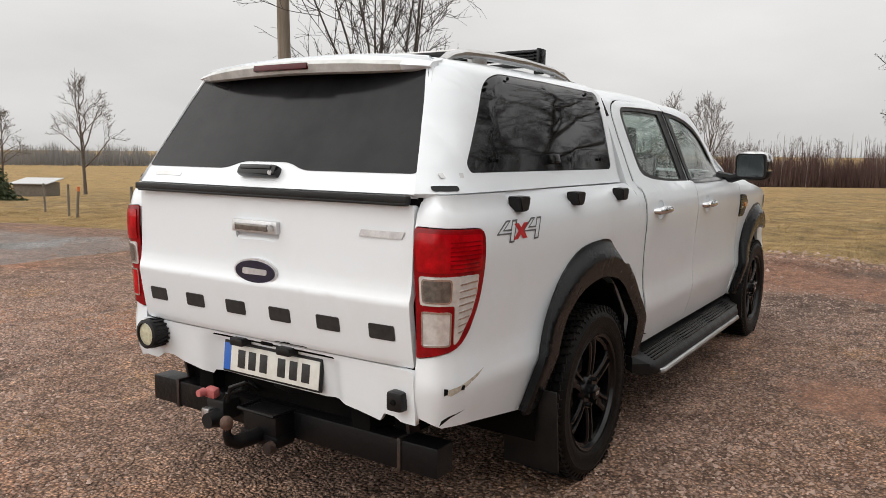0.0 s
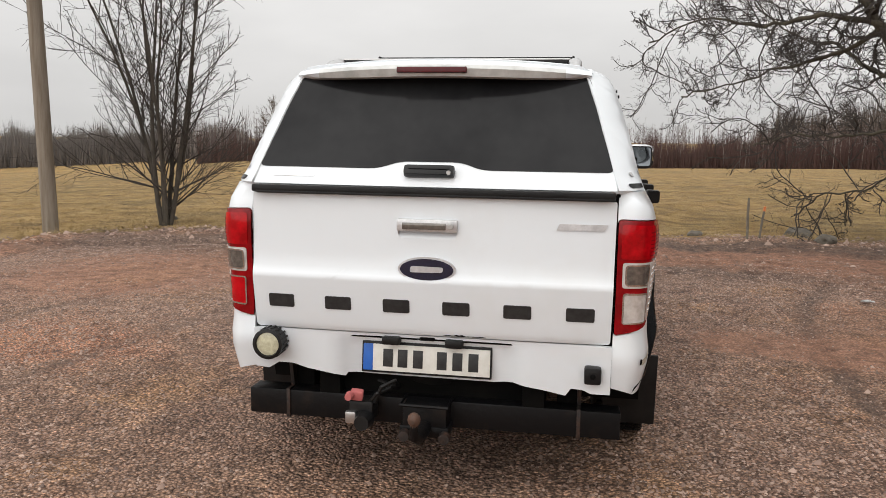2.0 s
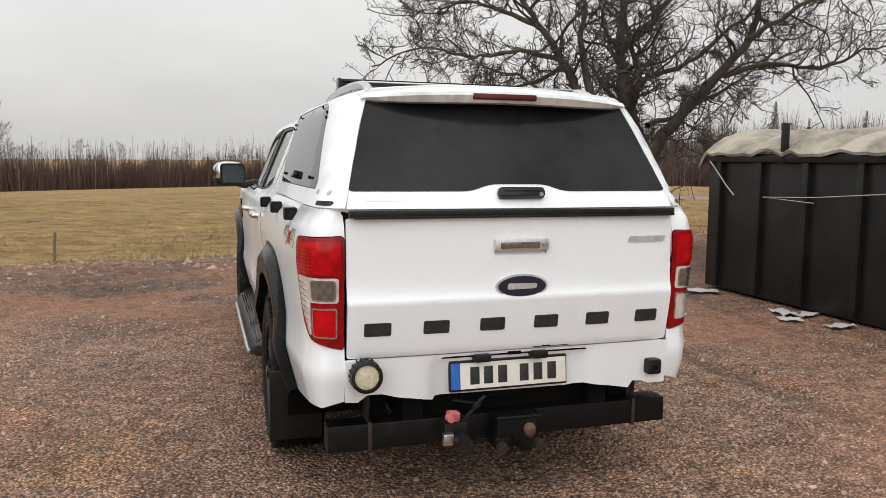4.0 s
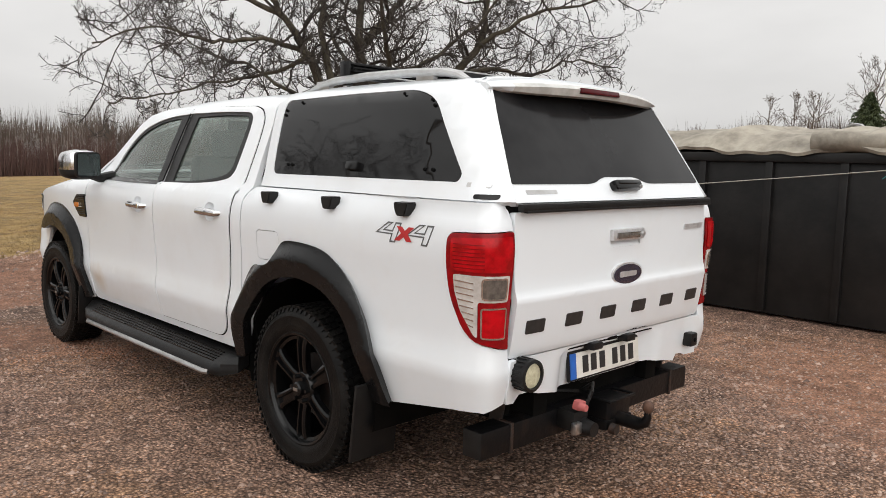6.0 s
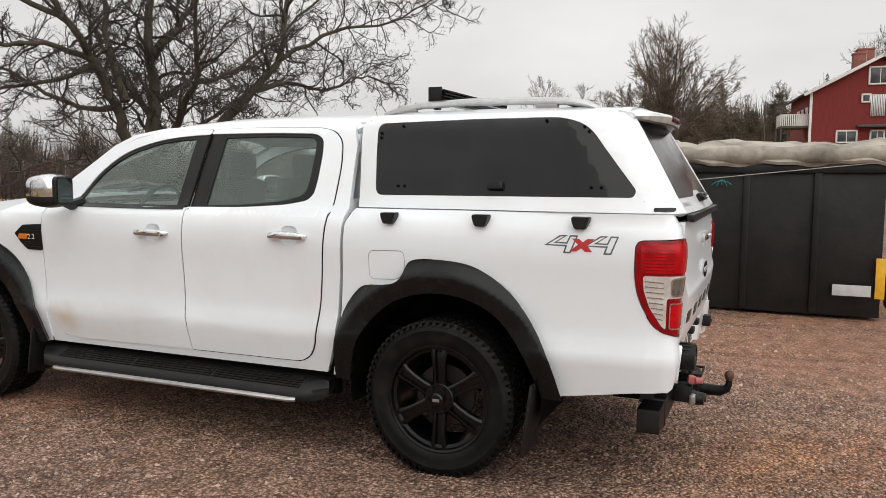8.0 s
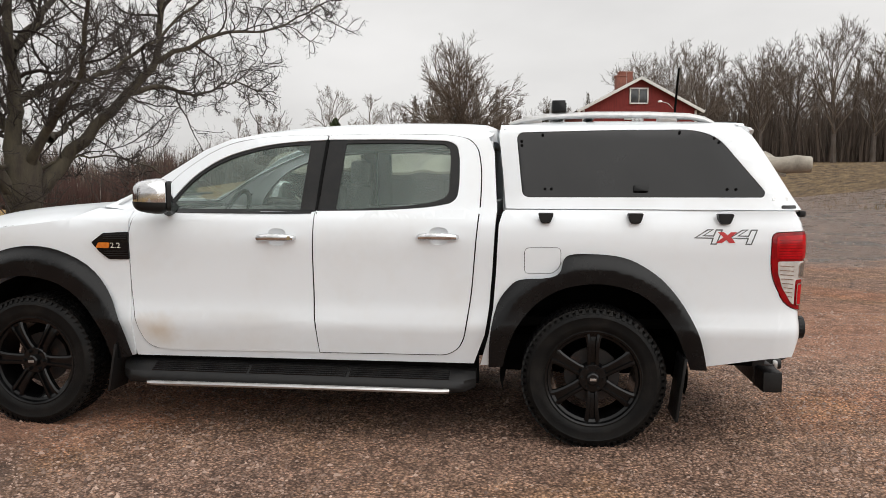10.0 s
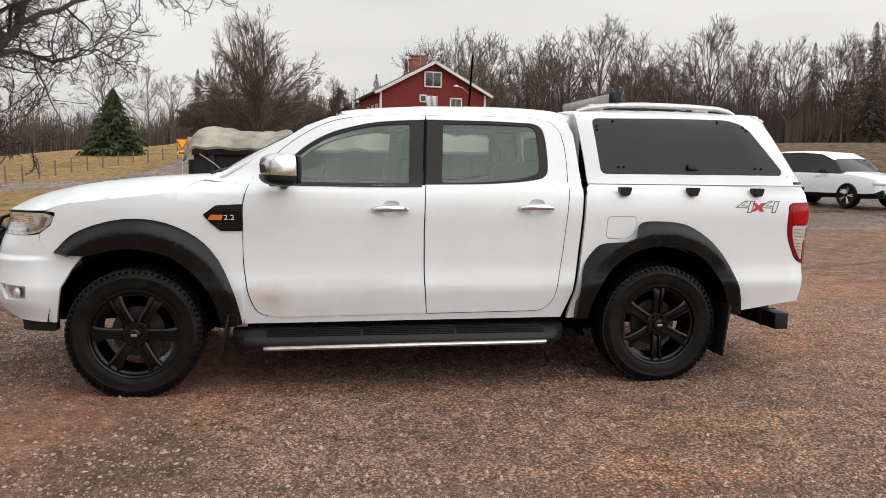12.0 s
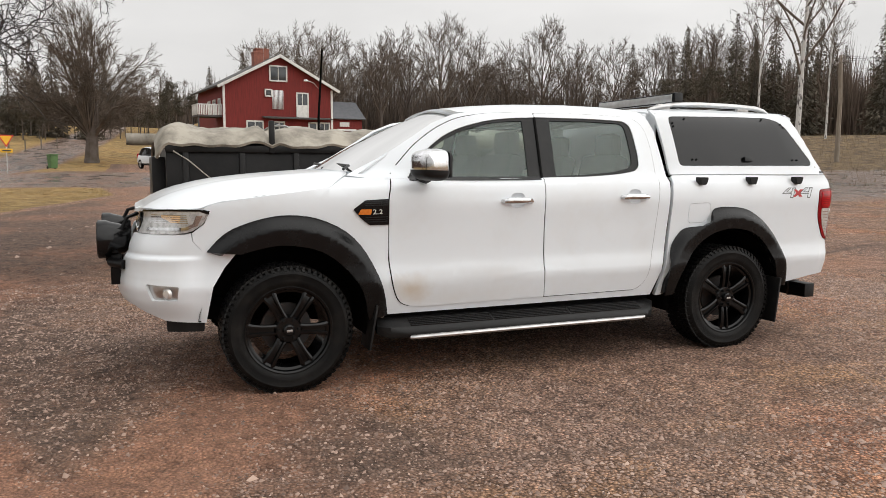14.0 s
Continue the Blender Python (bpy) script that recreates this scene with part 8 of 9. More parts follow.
sheet("tarpaulin", [[(-CL / 2 - 0.12, -0.0), (CL / 2 + 0.12, -0.0), (CL / 2 + 0.12, 1.0), (-CL / 2 - 0.12, 1.0)]], tarp, M_TARP, cont, 0.05, 0.03, "grey weathered tarpaulin with folds", flip=True)
bm = bmesh.new()
pts_ = [(-0.02 + 0.012 * math.sin(k * 1.7), -CL / 2 - 0.40 + k * 2.6 / 16, CT + 0.135 + 0.01 * math.sin(k * 2.3)) for k in range(17)]
tube(bm, pts_, [0.095 + 0.012 * math.sin(k * 1.3) for k in range(17)], 12)
roll = part("tarpaulin_roll", bm, M_TARP, cont, "rolled-up edge of the tarpaulin")
bm = bmesh.new()
tube(bm, [(CW + 0.05, CL / 2 - 2.4, CT + 0.16), (CW + 0.05, CL / 2 + 0.45, CT + 0.16)], 0.09, 12)
part("tarpaulin_roll", bm, M_TARP, cont)
M_ROPE = mat("pale_rope", (0.42, 0.4, 0.35), 0.8, color2=(0.3, 0.28, 0.24), scale=40)
M_TEAL = mat("teal_string", (0.02, 0.22, 0.24), 0.8, color2=(0.02, 0.16, 0.18), scale=30)
bm = bmesh.new()
tube(bm, [(-0.10, 1.32, 1.075), (-0.10, 1.7, 1.088), (-0.10, 2.02, 1.10), (-0.10, 1.3, 1.13), (-0.10, 0.58, 1.19), (-0.10, -0.8, 1.33), (-0.10, -2.18, 1.475), (-0.10, -3.0, 1.56)], 0.005, 5)
part("rope", bm, M_ROPE, cont)
bm = bmesh.new()
for k in range(5):
    tube(bm, [(-0.10, -1.55, 1.385), (-0.12, -1.55 + 0.03 * (k - 2), 1.36), (-0.11, -1.55 + 0.05 * (k - 2), 1.33 - 0.01 * (k % 2))], 0.005, 4)
part("string_end", bm, M_TEAL, cont)
bm = bmesh.new()
tube(bm, [(-0.06, 2.97, 1.47), (-0.09, 2.80, 1.36), (-0.09, 2.62, 1.2), (-0.08, 2.50, 1.10)], 0.008, 5)
part("rope", bm, M_ROPE, cont)
for y0 in (1.6, -0.9):
    bm = bmesh.new()
    tube(bm, [(0.5 + 0.55 * k / 6, y0 - 0.2 * math.cos(k * 0.5), CT + 0.20 + 0.13 * math.sin(math.pi * k / 6)) for k in range(7)], 0.014, 6)
    part("cover_bow", bm, M_ALU, cont, "bright bow over the tarpaulin")
bm = bmesh.new()
box(bm, (-0.04, 1.81, CT + 0.15), (0.05, 0.07, 0.40), 0.01)
part("strap_post", bm, M_CONT, cont)
M_YELLOW = mat("yellow_reflector", (0.75, 0.42, 0.02), 0.4, color2=(0.65, 0.34, 0.02), scale=15)
M_SIGNWHITE = mat("grey_white_sign", (0.55, 0.55, 0.55), 0.5, color2=(0.45, 0.45, 0.45), scale=10)
bm = bmesh.new()
box(bm, (-0.075, -CL / 2 + 0.015, 0.43), (0.006, 0.085, 0.40), 0.002)
part("reflector", bm, M_YELLOW, cont, "yellow reflector plate")
bm = bmesh.new()
box(bm, (-0.075, -CL / 2 + 0.26, 0.30), (0.006, 0.34, 0.11), 0.002)
part("sign_plate", bm, M_SIGNWHITE, cont)
bm = bmesh.new()
box(bm, (0.1, -CL / 2 - 0.10, 0.68), (0.16, 0.10, 1.1), 0.01)
part("end_post", bm, M_CONT, cont)
bm = bmesh.new()
box(bm, (1.45, CL / 2 + 0.07, 0.72), (1.8, 0.16, 1.36), 0.01)
part("end_frame", bm, M_CONT, cont)

# ---------------------------------------------------------------- house
M_FALU = mat("falu_red_boards", (0.20, 0.022, 0.018), 0.85, color2=(0.13, 0.016, 0.013), scale=2.0, bump=0.3, bscale=14, stretch=(6, 6, 0.4))
M_WHITE = mat("white_woodwork", (0.72, 0.71, 0.68), 0.6, color2=(0.6, 0.59, 0.56), scale=4)
M_ROOF = mat("grey_roof", (0.055, 0.052, 0.05), 0.8, color2=(0.085, 0.08, 0.076), scale=3, bump=0.4, bscale=8)
M_BRICK = mat("chimney_brick", (0.30, 0.11, 0.075), 0.85, color2=(0.2, 0.08, 0.06), scale=5, bump=0.4)
M_PANE = mat("dark_window", (0.03, 0.035, 0.04), 0.08, color2=(0.06, 0.065, 0.07), scale=1.2)
HX, HY = 66.0, -5.6
hz0 = 3.0
house = empty("house", pose(HX, HY, hz0, 0, 0, 7), "red wooden two-storey house with white trim and brick chimneys", "house")
HWd, HL, HE, HP = 5.2, 11.0, 5.2, 7.95         # half width of the gable, length, eaves, ridge
bm = bmesh.new()
prof_ = [(-HWd, -1.5), (HWd, -1.5), (HWd, HE), (0, HP), (-HWd, HE)]
a = [bm.verts.new((0, y, z)) for y, z in prof_]
b = [bm.verts.new((HL, y, z)) for y, z in prof_]
bm.faces.new(a[::-1]), bm.faces.new(b)
for k in range(5):
    bm.faces.new((a[k], a[(k + 1) % 5], b[(k + 1) % 5], b[k]))
bmesh.ops.recalc_face_normals(bm, faces=bm.faces[:])
hw_ = part("wall", bm, M_FALU, house, "falu-red board wall", smooth=0)
for s_ in (-1, 1):
    bm = bmesh.new()
    L = math.hypot(HWd + 0.55, HP - HE + 0.35)
    ang = math.degrees(math.atan2(HP - HE, HWd))
    box(bm, (HL / 2, s_ * (HWd + 0.5) / 2, (HE + HP) / 2 - 0.08 + 0.05), (HL + 1.0, L + 0.1, 0.16), 0.01, pose(0, 0, 0, -s_ * ang, 0, 0))
    rf = part("roof", bm, M_ROOF, house)
    bm = bmesh.new()
    box(bm, (-0.53, s_ * (HWd + 0.5) / 2, (HE + HP) / 2 - 0.10), (0.06, L + 0.1, 0.26), 0.01, pose(0, 0, 0, -s_ * ang, 0, 0))
    part("verge_board", bm, M_WHITE, house, "white verge board")
    bm = bmesh.new()
    box(bm, (-0.03, s_ * (HWd - 0.06), HE / 2 - 0.4), (0.08, 0.2, HE + 0.6), 0.01)
    part("corner_board", bm, M_WHITE, house)
for x, y, w, z in ((3.4, 1.05, 0.95, 7.75), (4.6, 0.35, 1.3, 8.25)):
    bm = bmesh.new()
    box(bm, (x, y, z), (0.9, w, 1.9), 0.02)
    box(bm, (x, y, z + 0.86), (1.0, w + 0.1, 0.1), 0.02)
    part("chimney", bm, M_BRICK, house, "red brick chimney")
bm = bmesh.new()
tube(bm, [(3.0, 0.55, HP - 0.3), (3.0, 0.55, HP + 2.4)], 0.016, 6)
for k in range(4):
    tube(bm, [(3.0 - 0.3 + 0.2 * k, -0.1, HP + 2.3), (3.0 - 0.3 + 0.2 * k, 1.3, HP + 2.3)], 0.010, 5)
part("aerial", bm, M_ALU, house)


def house_window(y, z, w, h, bars=1, x=-0.02, door=False):
    o = new("door" if door else "window")
    o.parent = house
    o.location = (x, y, z)
    bm = bmesh.new()
    t = 0.13
    for yy, zz, sw, sh in ((-w / 2, 0, t, h + t), (w / 2, 0, t, h + t), (0, h / 2, w + t, t), (0, -h / 2, w + t, t)):
        box(bm, (-0.05, yy, zz), (0.09, sw, sh), 0.01)
    for k in range(1, bars + 1):
        box(bm, (-0.04, -w / 2 + w * k / (bars + 1), 0), (0.06, 0.06, h), 0.005)
    part("frame", bm, M_WHITE, o)
    bm = bmesh.new()
    box(bm, (-0.015, 0, 0), (0.03, w, h), 0.002)
    part("pane", bm, M_PANE, o)
    if door:
        bm = bmesh.new()
        box(bm, (-0.03, 0, -h * 0.25), (0.05, w - 0.1, h * 0.5), 0.01)
        part("door_panel", bm, M_WHITE, o)
    return o


house_window(0.1, 6.40, 1.6, 1.35)
house_window(1.05, 4.60, 0.6, 0.6, 0)
house_window(-2.2, 3.60, 1.1, 2.2, 1, door=True)
house_window(2.36, 1.5, 1.5, 0.95, 1)
house_window(0.1, 1.5, 1.0, 0.95, 1)
house_window(-3.2, 1.5, 0.8, 0.95, 0)
house_window(-4.35, 1.5, 1.0, 0.95, 1)

# ---------------------------------------------------------------- round the house
bm = bmesh.new()
box(bm, (1.7, 6.3, 2.35), (2.6, 2.2, 0.16), 0.01)
bal = part("balcony", bm, M_ROOF, house, "balcony with a white slatted rail")
for k in range(15):
    bm = bmesh.new()
    box(bm, (0.42, 5.25 + k * 0.15, 2.9), (0.03, 0.10, 0.9), 0.005)
    part("baluster", bm, M_WHITE, bal)
for k in range(16):
    bm = bmesh.new()
    box(bm, (0.45 + k * 0.165, 7.38, 2.9), (0.10, 0.03, 0.9), 0.005)
    part("baluster", bm, M_WHITE, bal)
for c_, s_ in (((1.7, 7.38, 3.38), (2.6, 0.06, 0.08)), ((0.42, 6.3, 3.38), (0.06, 2.2, 0.08))):
    bm = bmesh.new()
    box(bm, c_, s_, 0.01)
    part("handrail", bm, M_WHITE, bal)
for x in (0.5, 2.9):
    bm = bmesh.new()
    box(bm, (x, 7.3, 0.9), (0.12, 0.12, 3.0), 0.01)
    part("post", bm, M_ROOF, bal)
for x in (1.2, 3.4, 5.6):
    o = house_window(0, 3.3, 0.9, 1.3, 1)
    o.location = (x, HWd + 0.02, 3.3)
    o.rotation_euler = (0, 0, -math.pi / 2)
# corrugated sheet, porch roof with posts, wall lamp
bm = bmesh.new()
for k in range(9):
    box(bm, (-0.08, -0.30 + k * 0.12, 4.0), (0.05, 0.08, 1.75), 0.01)
part("wall_sheet", bm, M_ALU, house, "grey corrugated sheet on the wall")
bm = bmesh.new()
box(bm, (-0.40, -1.65, 2.35), (0.8, 6.6, 0.12), 0.01, pose(0, 0, 0, 0, -9, 0))
part("porch_roof", bm, M_ROOF, house)
M_SHEETROOF = mat("blue_grey_sheet_roof", (0.07, 0.075, 0.085), 0.5, color2=(0.1, 0.1, 0.11), scale=3)
sx, sy = 83.0, -15.4
shed = empty("outhouse", pose(sx, sy, gz(sx, sy) - 0.2, 0, 0, 12), "small red outhouse with a grey sheet roof", "outhouse")
bm = bmesh.new()
box(bm, (0, 0, 1.2), (4.5, 4.0, 3.2), 0.02)
part("wall", bm, M_FALU, shed)
bm = bmesh.new()
box(bm, (-1.3, 0, 3.65), (3.4, 4.6, 0.14), 0.01, pose(0, 0, 0, 0, -38, 0))
part("roof", bm, M_SHEETROOF, shed)
bm = bmesh.new()
box(bm, (1.3, 0, 3.65), (3.4, 4.6, 0.14), 0.01, pose(0, 0, 0, 0, 38, 0))
part("roof", bm, M_SHEETROOF, shed)
bm = bmesh.new()
box(bm, (-2.3, 0.3, 2.0), (0.1, 1.2, 0.5), 0.01)
part("window", bm, M_WHITE, shed)
bm = bmesh.new()
box(bm, (-2.6, 0.0, 1.35), (0.9, 2.4, 0.1), 0.01, pose(0, 0, 0, 0, -14, 0))
part("door_canopy", bm, M_WHITE, shed)

# wooden pole with a lamp in front of the house, and the pole by the birches
px_, py_ = polar(98.05, 62, -7, 2)
lp_ = empty("lamp_pole", pose(px_, py_, gz(px_, py_)), "dark wooden pole with a yard lamp", "pole")
bm = bmesh.new()
tube(bm, [(0, 0, -0.3), (0.0, 0.0, 4), (0.0, -0.35, 10.2 - gz(px_, py_))], [0.12, 0.10, 0.08], 8)
part("post", bm, M_DARK, lp_)
bm = bmesh.new()
tube(bm, [(0, 0, 6.3), (-0.1, 0.4, 6.7), (-0.1, 0.9, 6.85)], 0.025, 6)
part("arm", bm, M_ALU, lp_)
bm = bmesh.new()
lathe(bm, [(0.0, 0.1), (0.12, 0.08), (0.2, -0.05), (0.0, -0.08)], 12, "z", Matrix.Translation((-0.1, 1.0, 6.85)))
part("lamp_head", bm, M_WHITE, lp_)
px_, py_ = polar(136.9, 50)
up_ = empty("utility_pole", pose(px_, py_, gz(px_, py_)), "wooden power pole with a crosspiece and wires", "pole")
bm = bmesh.new()
tube(bm, [(0, 0, -0.3), (0.0, 0.0, 3.5), (0.25, -0.1, 7.6 - gz(px_, py_))], [0.14, 0.12, 0.1], 8)
part("post", bm, M_POLE, up_)
bm = bmesh.new()
zt = 7.2 - gz(px_, py_)
tube(bm, [(-0.7, 0.3, zt), (0.9, -0.5, zt)], 0.05, 6)
for s_ in (-0.6, 0.0, 0.8):
    tube(bm, [(s_, 0.25 - 0.5 * s_, zt), (s_, 0.25 - 0.5 * s_, zt + 0.3)], 0.05, 6)
part("crosspiece", bm, M_PALESTEM, up_)
bm = bmesh.new()
for s_ in (-0.6, 0.0, 0.8):
    tube(bm, [(s_, 0.2 - 0.5 * s_, zt + 0.2), (s_ - 6, -12, zt - 0.2), (s_ - 14, -28, zt + 0.6)], 0.012, 4)
part("wire", bm, M_DARK, up_)

# ---------------------------------------------------------------- give-way sign, bin, posts
sx, sy = polar(80.3, 60, -7.6, 5.0)
sign = empty("road_sign", pose(sx, sy, gz(sx, sy), 0, 0, 12), "yellow and red give-way sign on a grey post", "road sign")
bm = bmesh.new()
tube(bm, [(0, 0, -0.3), (0, 0, 2.5)], 0.035, 8)
part("post", bm, M_ALU, sign)
M_SIGNRED = mat("sign_red", (0.6, 0.03, 0.02), 0.4, color2=(0.5, 0.03, 0.02), scale=10)
M_SIGNYELLOW = mat("sign_yellow", (0.85, 0.5, 0.02), 0.4, color2=(0.8, 0.42, 0.02), scale=10)
for nm, k, x, m in (("sign_border", 1.0, -0.045, M_SIGNRED), ("sign_face", 0.76, -0.058, M_SIGNYELLOW)):
    sheet(nm, [rounded([(-0.48 * k, 2.28 + 0.26 * k), (0.48 * k, 2.28 + 0.26 * k), (0.0, 2.28 - 0.56 * k)], 0.05)], lambda y, z, x=x: Vector((x, y, z)), m, sign, 0.5, 0.01, flip=True)
bm = bmesh.new()
box(bm, (-0.045, 0, 1.5), (0.02, 0.72, 0.26), 0.01)
sp_ = part("distance_plate", bm, M_SIGNYELLOW, sign)
bm = bmesh.new()
box(bm, (-0.058, 0, 1.5), (0.006, 0.5, 0.10), 0.002)
part("plate_bar", bm, M_INK, sp_)
bx, by = polar(83.0, 63, -7.6, 5.0)
M_BIN = mat("green_bin_plastic", (0.07, 0.14, 0.045), 0.5, color2=(0.09, 0.18, 0.06), scale=5)
wb = empty("wheelie_bin", pose(bx, by, gz(bx, by), 0, 0, 30), "green wheeled rubbish bin by the road", "bin")
bm = bmesh.new()
b = bmesh.new()
bmesh.ops.create_cube(b, size=1.0)
for v in b.verts:
    k = 0.82 if v.co.z < 0 else 1.0
    v.co = (v.co.x * 0.62 * k, v.co.y * 0.56 * k, 0.06 + (v.co.z + 0.5) * 0.92)
bmesh.ops.bevel(b, geom=b.edges[:], offset=0.03, segments=2, affect="EDGES")
add(bm, b)
part("body", bm, M_BIN, wb)
bm = bmesh.new()
box(bm, (0, 0, 1.02), (0.68, 0.62, 0.07), 0.02, pose(0, 0, 0, 0, 4, 0))
part("lid", bm, M_BIN, wb)
for s_ in (-1, 1):
    bm = bmesh.new()
    lathe(bm, [(0.0, 0.03), (0.1, 0.03), (0.1, -0.03), (0.0, -0.03)], 16, "y", Matrix.Translation((0.26, s_ * 0.26, 0.1)))
    part("wheel", bm, M_RUBBER, wb)

M_POST = mat("grey_fence_post", (0.2, 0.17, 0.135), 0.9, color2=(0.12, 0.1, 0.08), scale=12)
M_ORANGE = mat("orange_paint", (0.7, 0.2, 0.06), 0.6, color2=(0.55, 0.16, 0.05), scale=12)


def stake(x, y, h, r, label, tip=None, lean=0.0):
    o = empty("stake", pose(x, y, gz(x, y), 0, lean, 0), label, "stake", "field stakes")
    bm = bmesh.new()
    tube(bm, [(0, 0, -0.15), (0, 0, h * 0.6), (0.01, 0, h)], [r, r, r * 0.9], 6)
    part("post", bm, M_POST, o)
    if tip:
        bm = bmesh.new()
        tube(bm, [(0.008, 0, h * 0.86), (0.01, 0, h + 0.004)], r * 1.15, 6)
        part("painted_tip", bm, tip, o)
    return o


for x, y, h, r, t_, ln in ((0.88, 10.9, 0.60, 0.018, None, -2), (1.06, 10.95, 0.46, 0.016, M_ORANGE, 5), (-5.35, 10.85, 0.42, 0.02, None, 2), (-6.9, 11.8, 0.5, 0.02, None, 4), (5.0, 11.8, 0.55, 0.02, None, 0),
                           (-13.6, 9.4, 0.75, 0.03, None, 0), (-16.5, 10.0, 0.7, 0.03, M_ORANGE, 8), (-18.5, 11.0, 0.8, 0.03, None, 0), (-11.8, 9.9, 0.7, 0.03, None, 2), (-21.0, 11.8, 0.8, 0.03, None, -3)):
    stake(x, y, h, r, "thin grey wooden stake at the field's edge" if not t_ else "thin wooden stake with an orange tip", t_, ln)
for k in range(16):
    x, y = polar(70 + k * 0.95, 58 + k * 2.2)
    stake(x, y, 1.15, 0.06, "weathered fence post in the dry grass", None, (k * 37) % 9 - 4)

# feeding trough on legs, field hut
M_PALEBLUE = mat("pale_blue_metal", (0.42, 0.47, 0.49), 0.5, color2=(0.34, 0.37, 0.38), scale=6)
tr_ = empty("feed_trough", pose(-13.3, 10.9, gz(-13.3, 10.9), 0, 0, 28) @ Matrix.Scale(0.68, 4), "pale blue-grey metal feeding trough on legs", "trough")
bm = bmesh.new()
b = bmesh.new()
bmesh.ops.create_cube(b, size=1.0)
for v in b.verts:
    k = 0.75 if v.co.z < 0 else 1.0
    v.co = (v.co.x * 1.35 * (0.95 if v.co.z < 0 else 1), v.co.y * 0.6 * k, 0.36 + v.co.z * 0.36)
bmesh.ops.bevel(b, geom=b.edges[:], offset=0.015, segments=1, affect="EDGES")
add(bm, b)
part("tub", bm, M_PALEBLUE, tr_)
bm = bmesh.new()
box(bm, (0, 0, 0.555), (1.42, 0.68, 0.03), 0.008)
part("lid", bm, M_SIGNWHITE, tr_)
for sx_ in (-1, 1):
    for sy_ in (-1, 1):
        bm = bmesh.new()
        box(bm, (sx_ * 0.6, sy_ * 0.27, 0.2), (0.05, 0.05, 0.42), 0.006)
        part("leg", bm, M_PALEBLUE, tr_)
bm = bmesh.new()
for z in (0.15, 0.3, 0.45):
    tube(bm, [(0.72, -0.3, z), (0.9, -0.3, z), (0.9, 0.3, z), (0.72, 0.3, z)], 0.014, 6)
tube(bm, [(0.9, -0.3, 0.0), (0.9, -0.3, 0.5)], 0.014, 6)
tube(bm, [(0.9, 0.3, 0.0), (0.9, 0.3, 0.5)], 0.014, 6)
part("hay_rack", bm, M_POST, tr_)
hx_, hy_ = polar(-61.1, 57, 0, 0)
hut = empty("field_hut", pose(hx_, hy_, gz(hx_, hy_), 0, 0, 30), "low grey field shelter with a sheet roof", "hut")
bm = bmesh.new()
box(bm, (0, 0, 0.45), (2.2, 1.6, 0.95), 0.02)
part("wall", bm, M_POST, hut)
bm = bmesh.new()
box(bm, (0, 0, 1.02), (2.6, 2.0, 0.06), 0.01, pose(0, 0, 0, 9, 0, 0))
part("roof", bm, M_SIGNWHITE, hut)
hx_, hy_ = polar(-63.4, 42, 0, 0)
spruce("spruce_tree", 8, 1.9, 2.2, pose(hx_, hy_, gz(hx_, hy_)), "small dark spruce at the field's edge")
hx_, hy_ = polar(66.5, 75)
spruce("spruce_tree", 9, 3.0, 2.0, pose(hx_, hy_, gz(hx_, hy_)), "small dark spruce in the dry field")


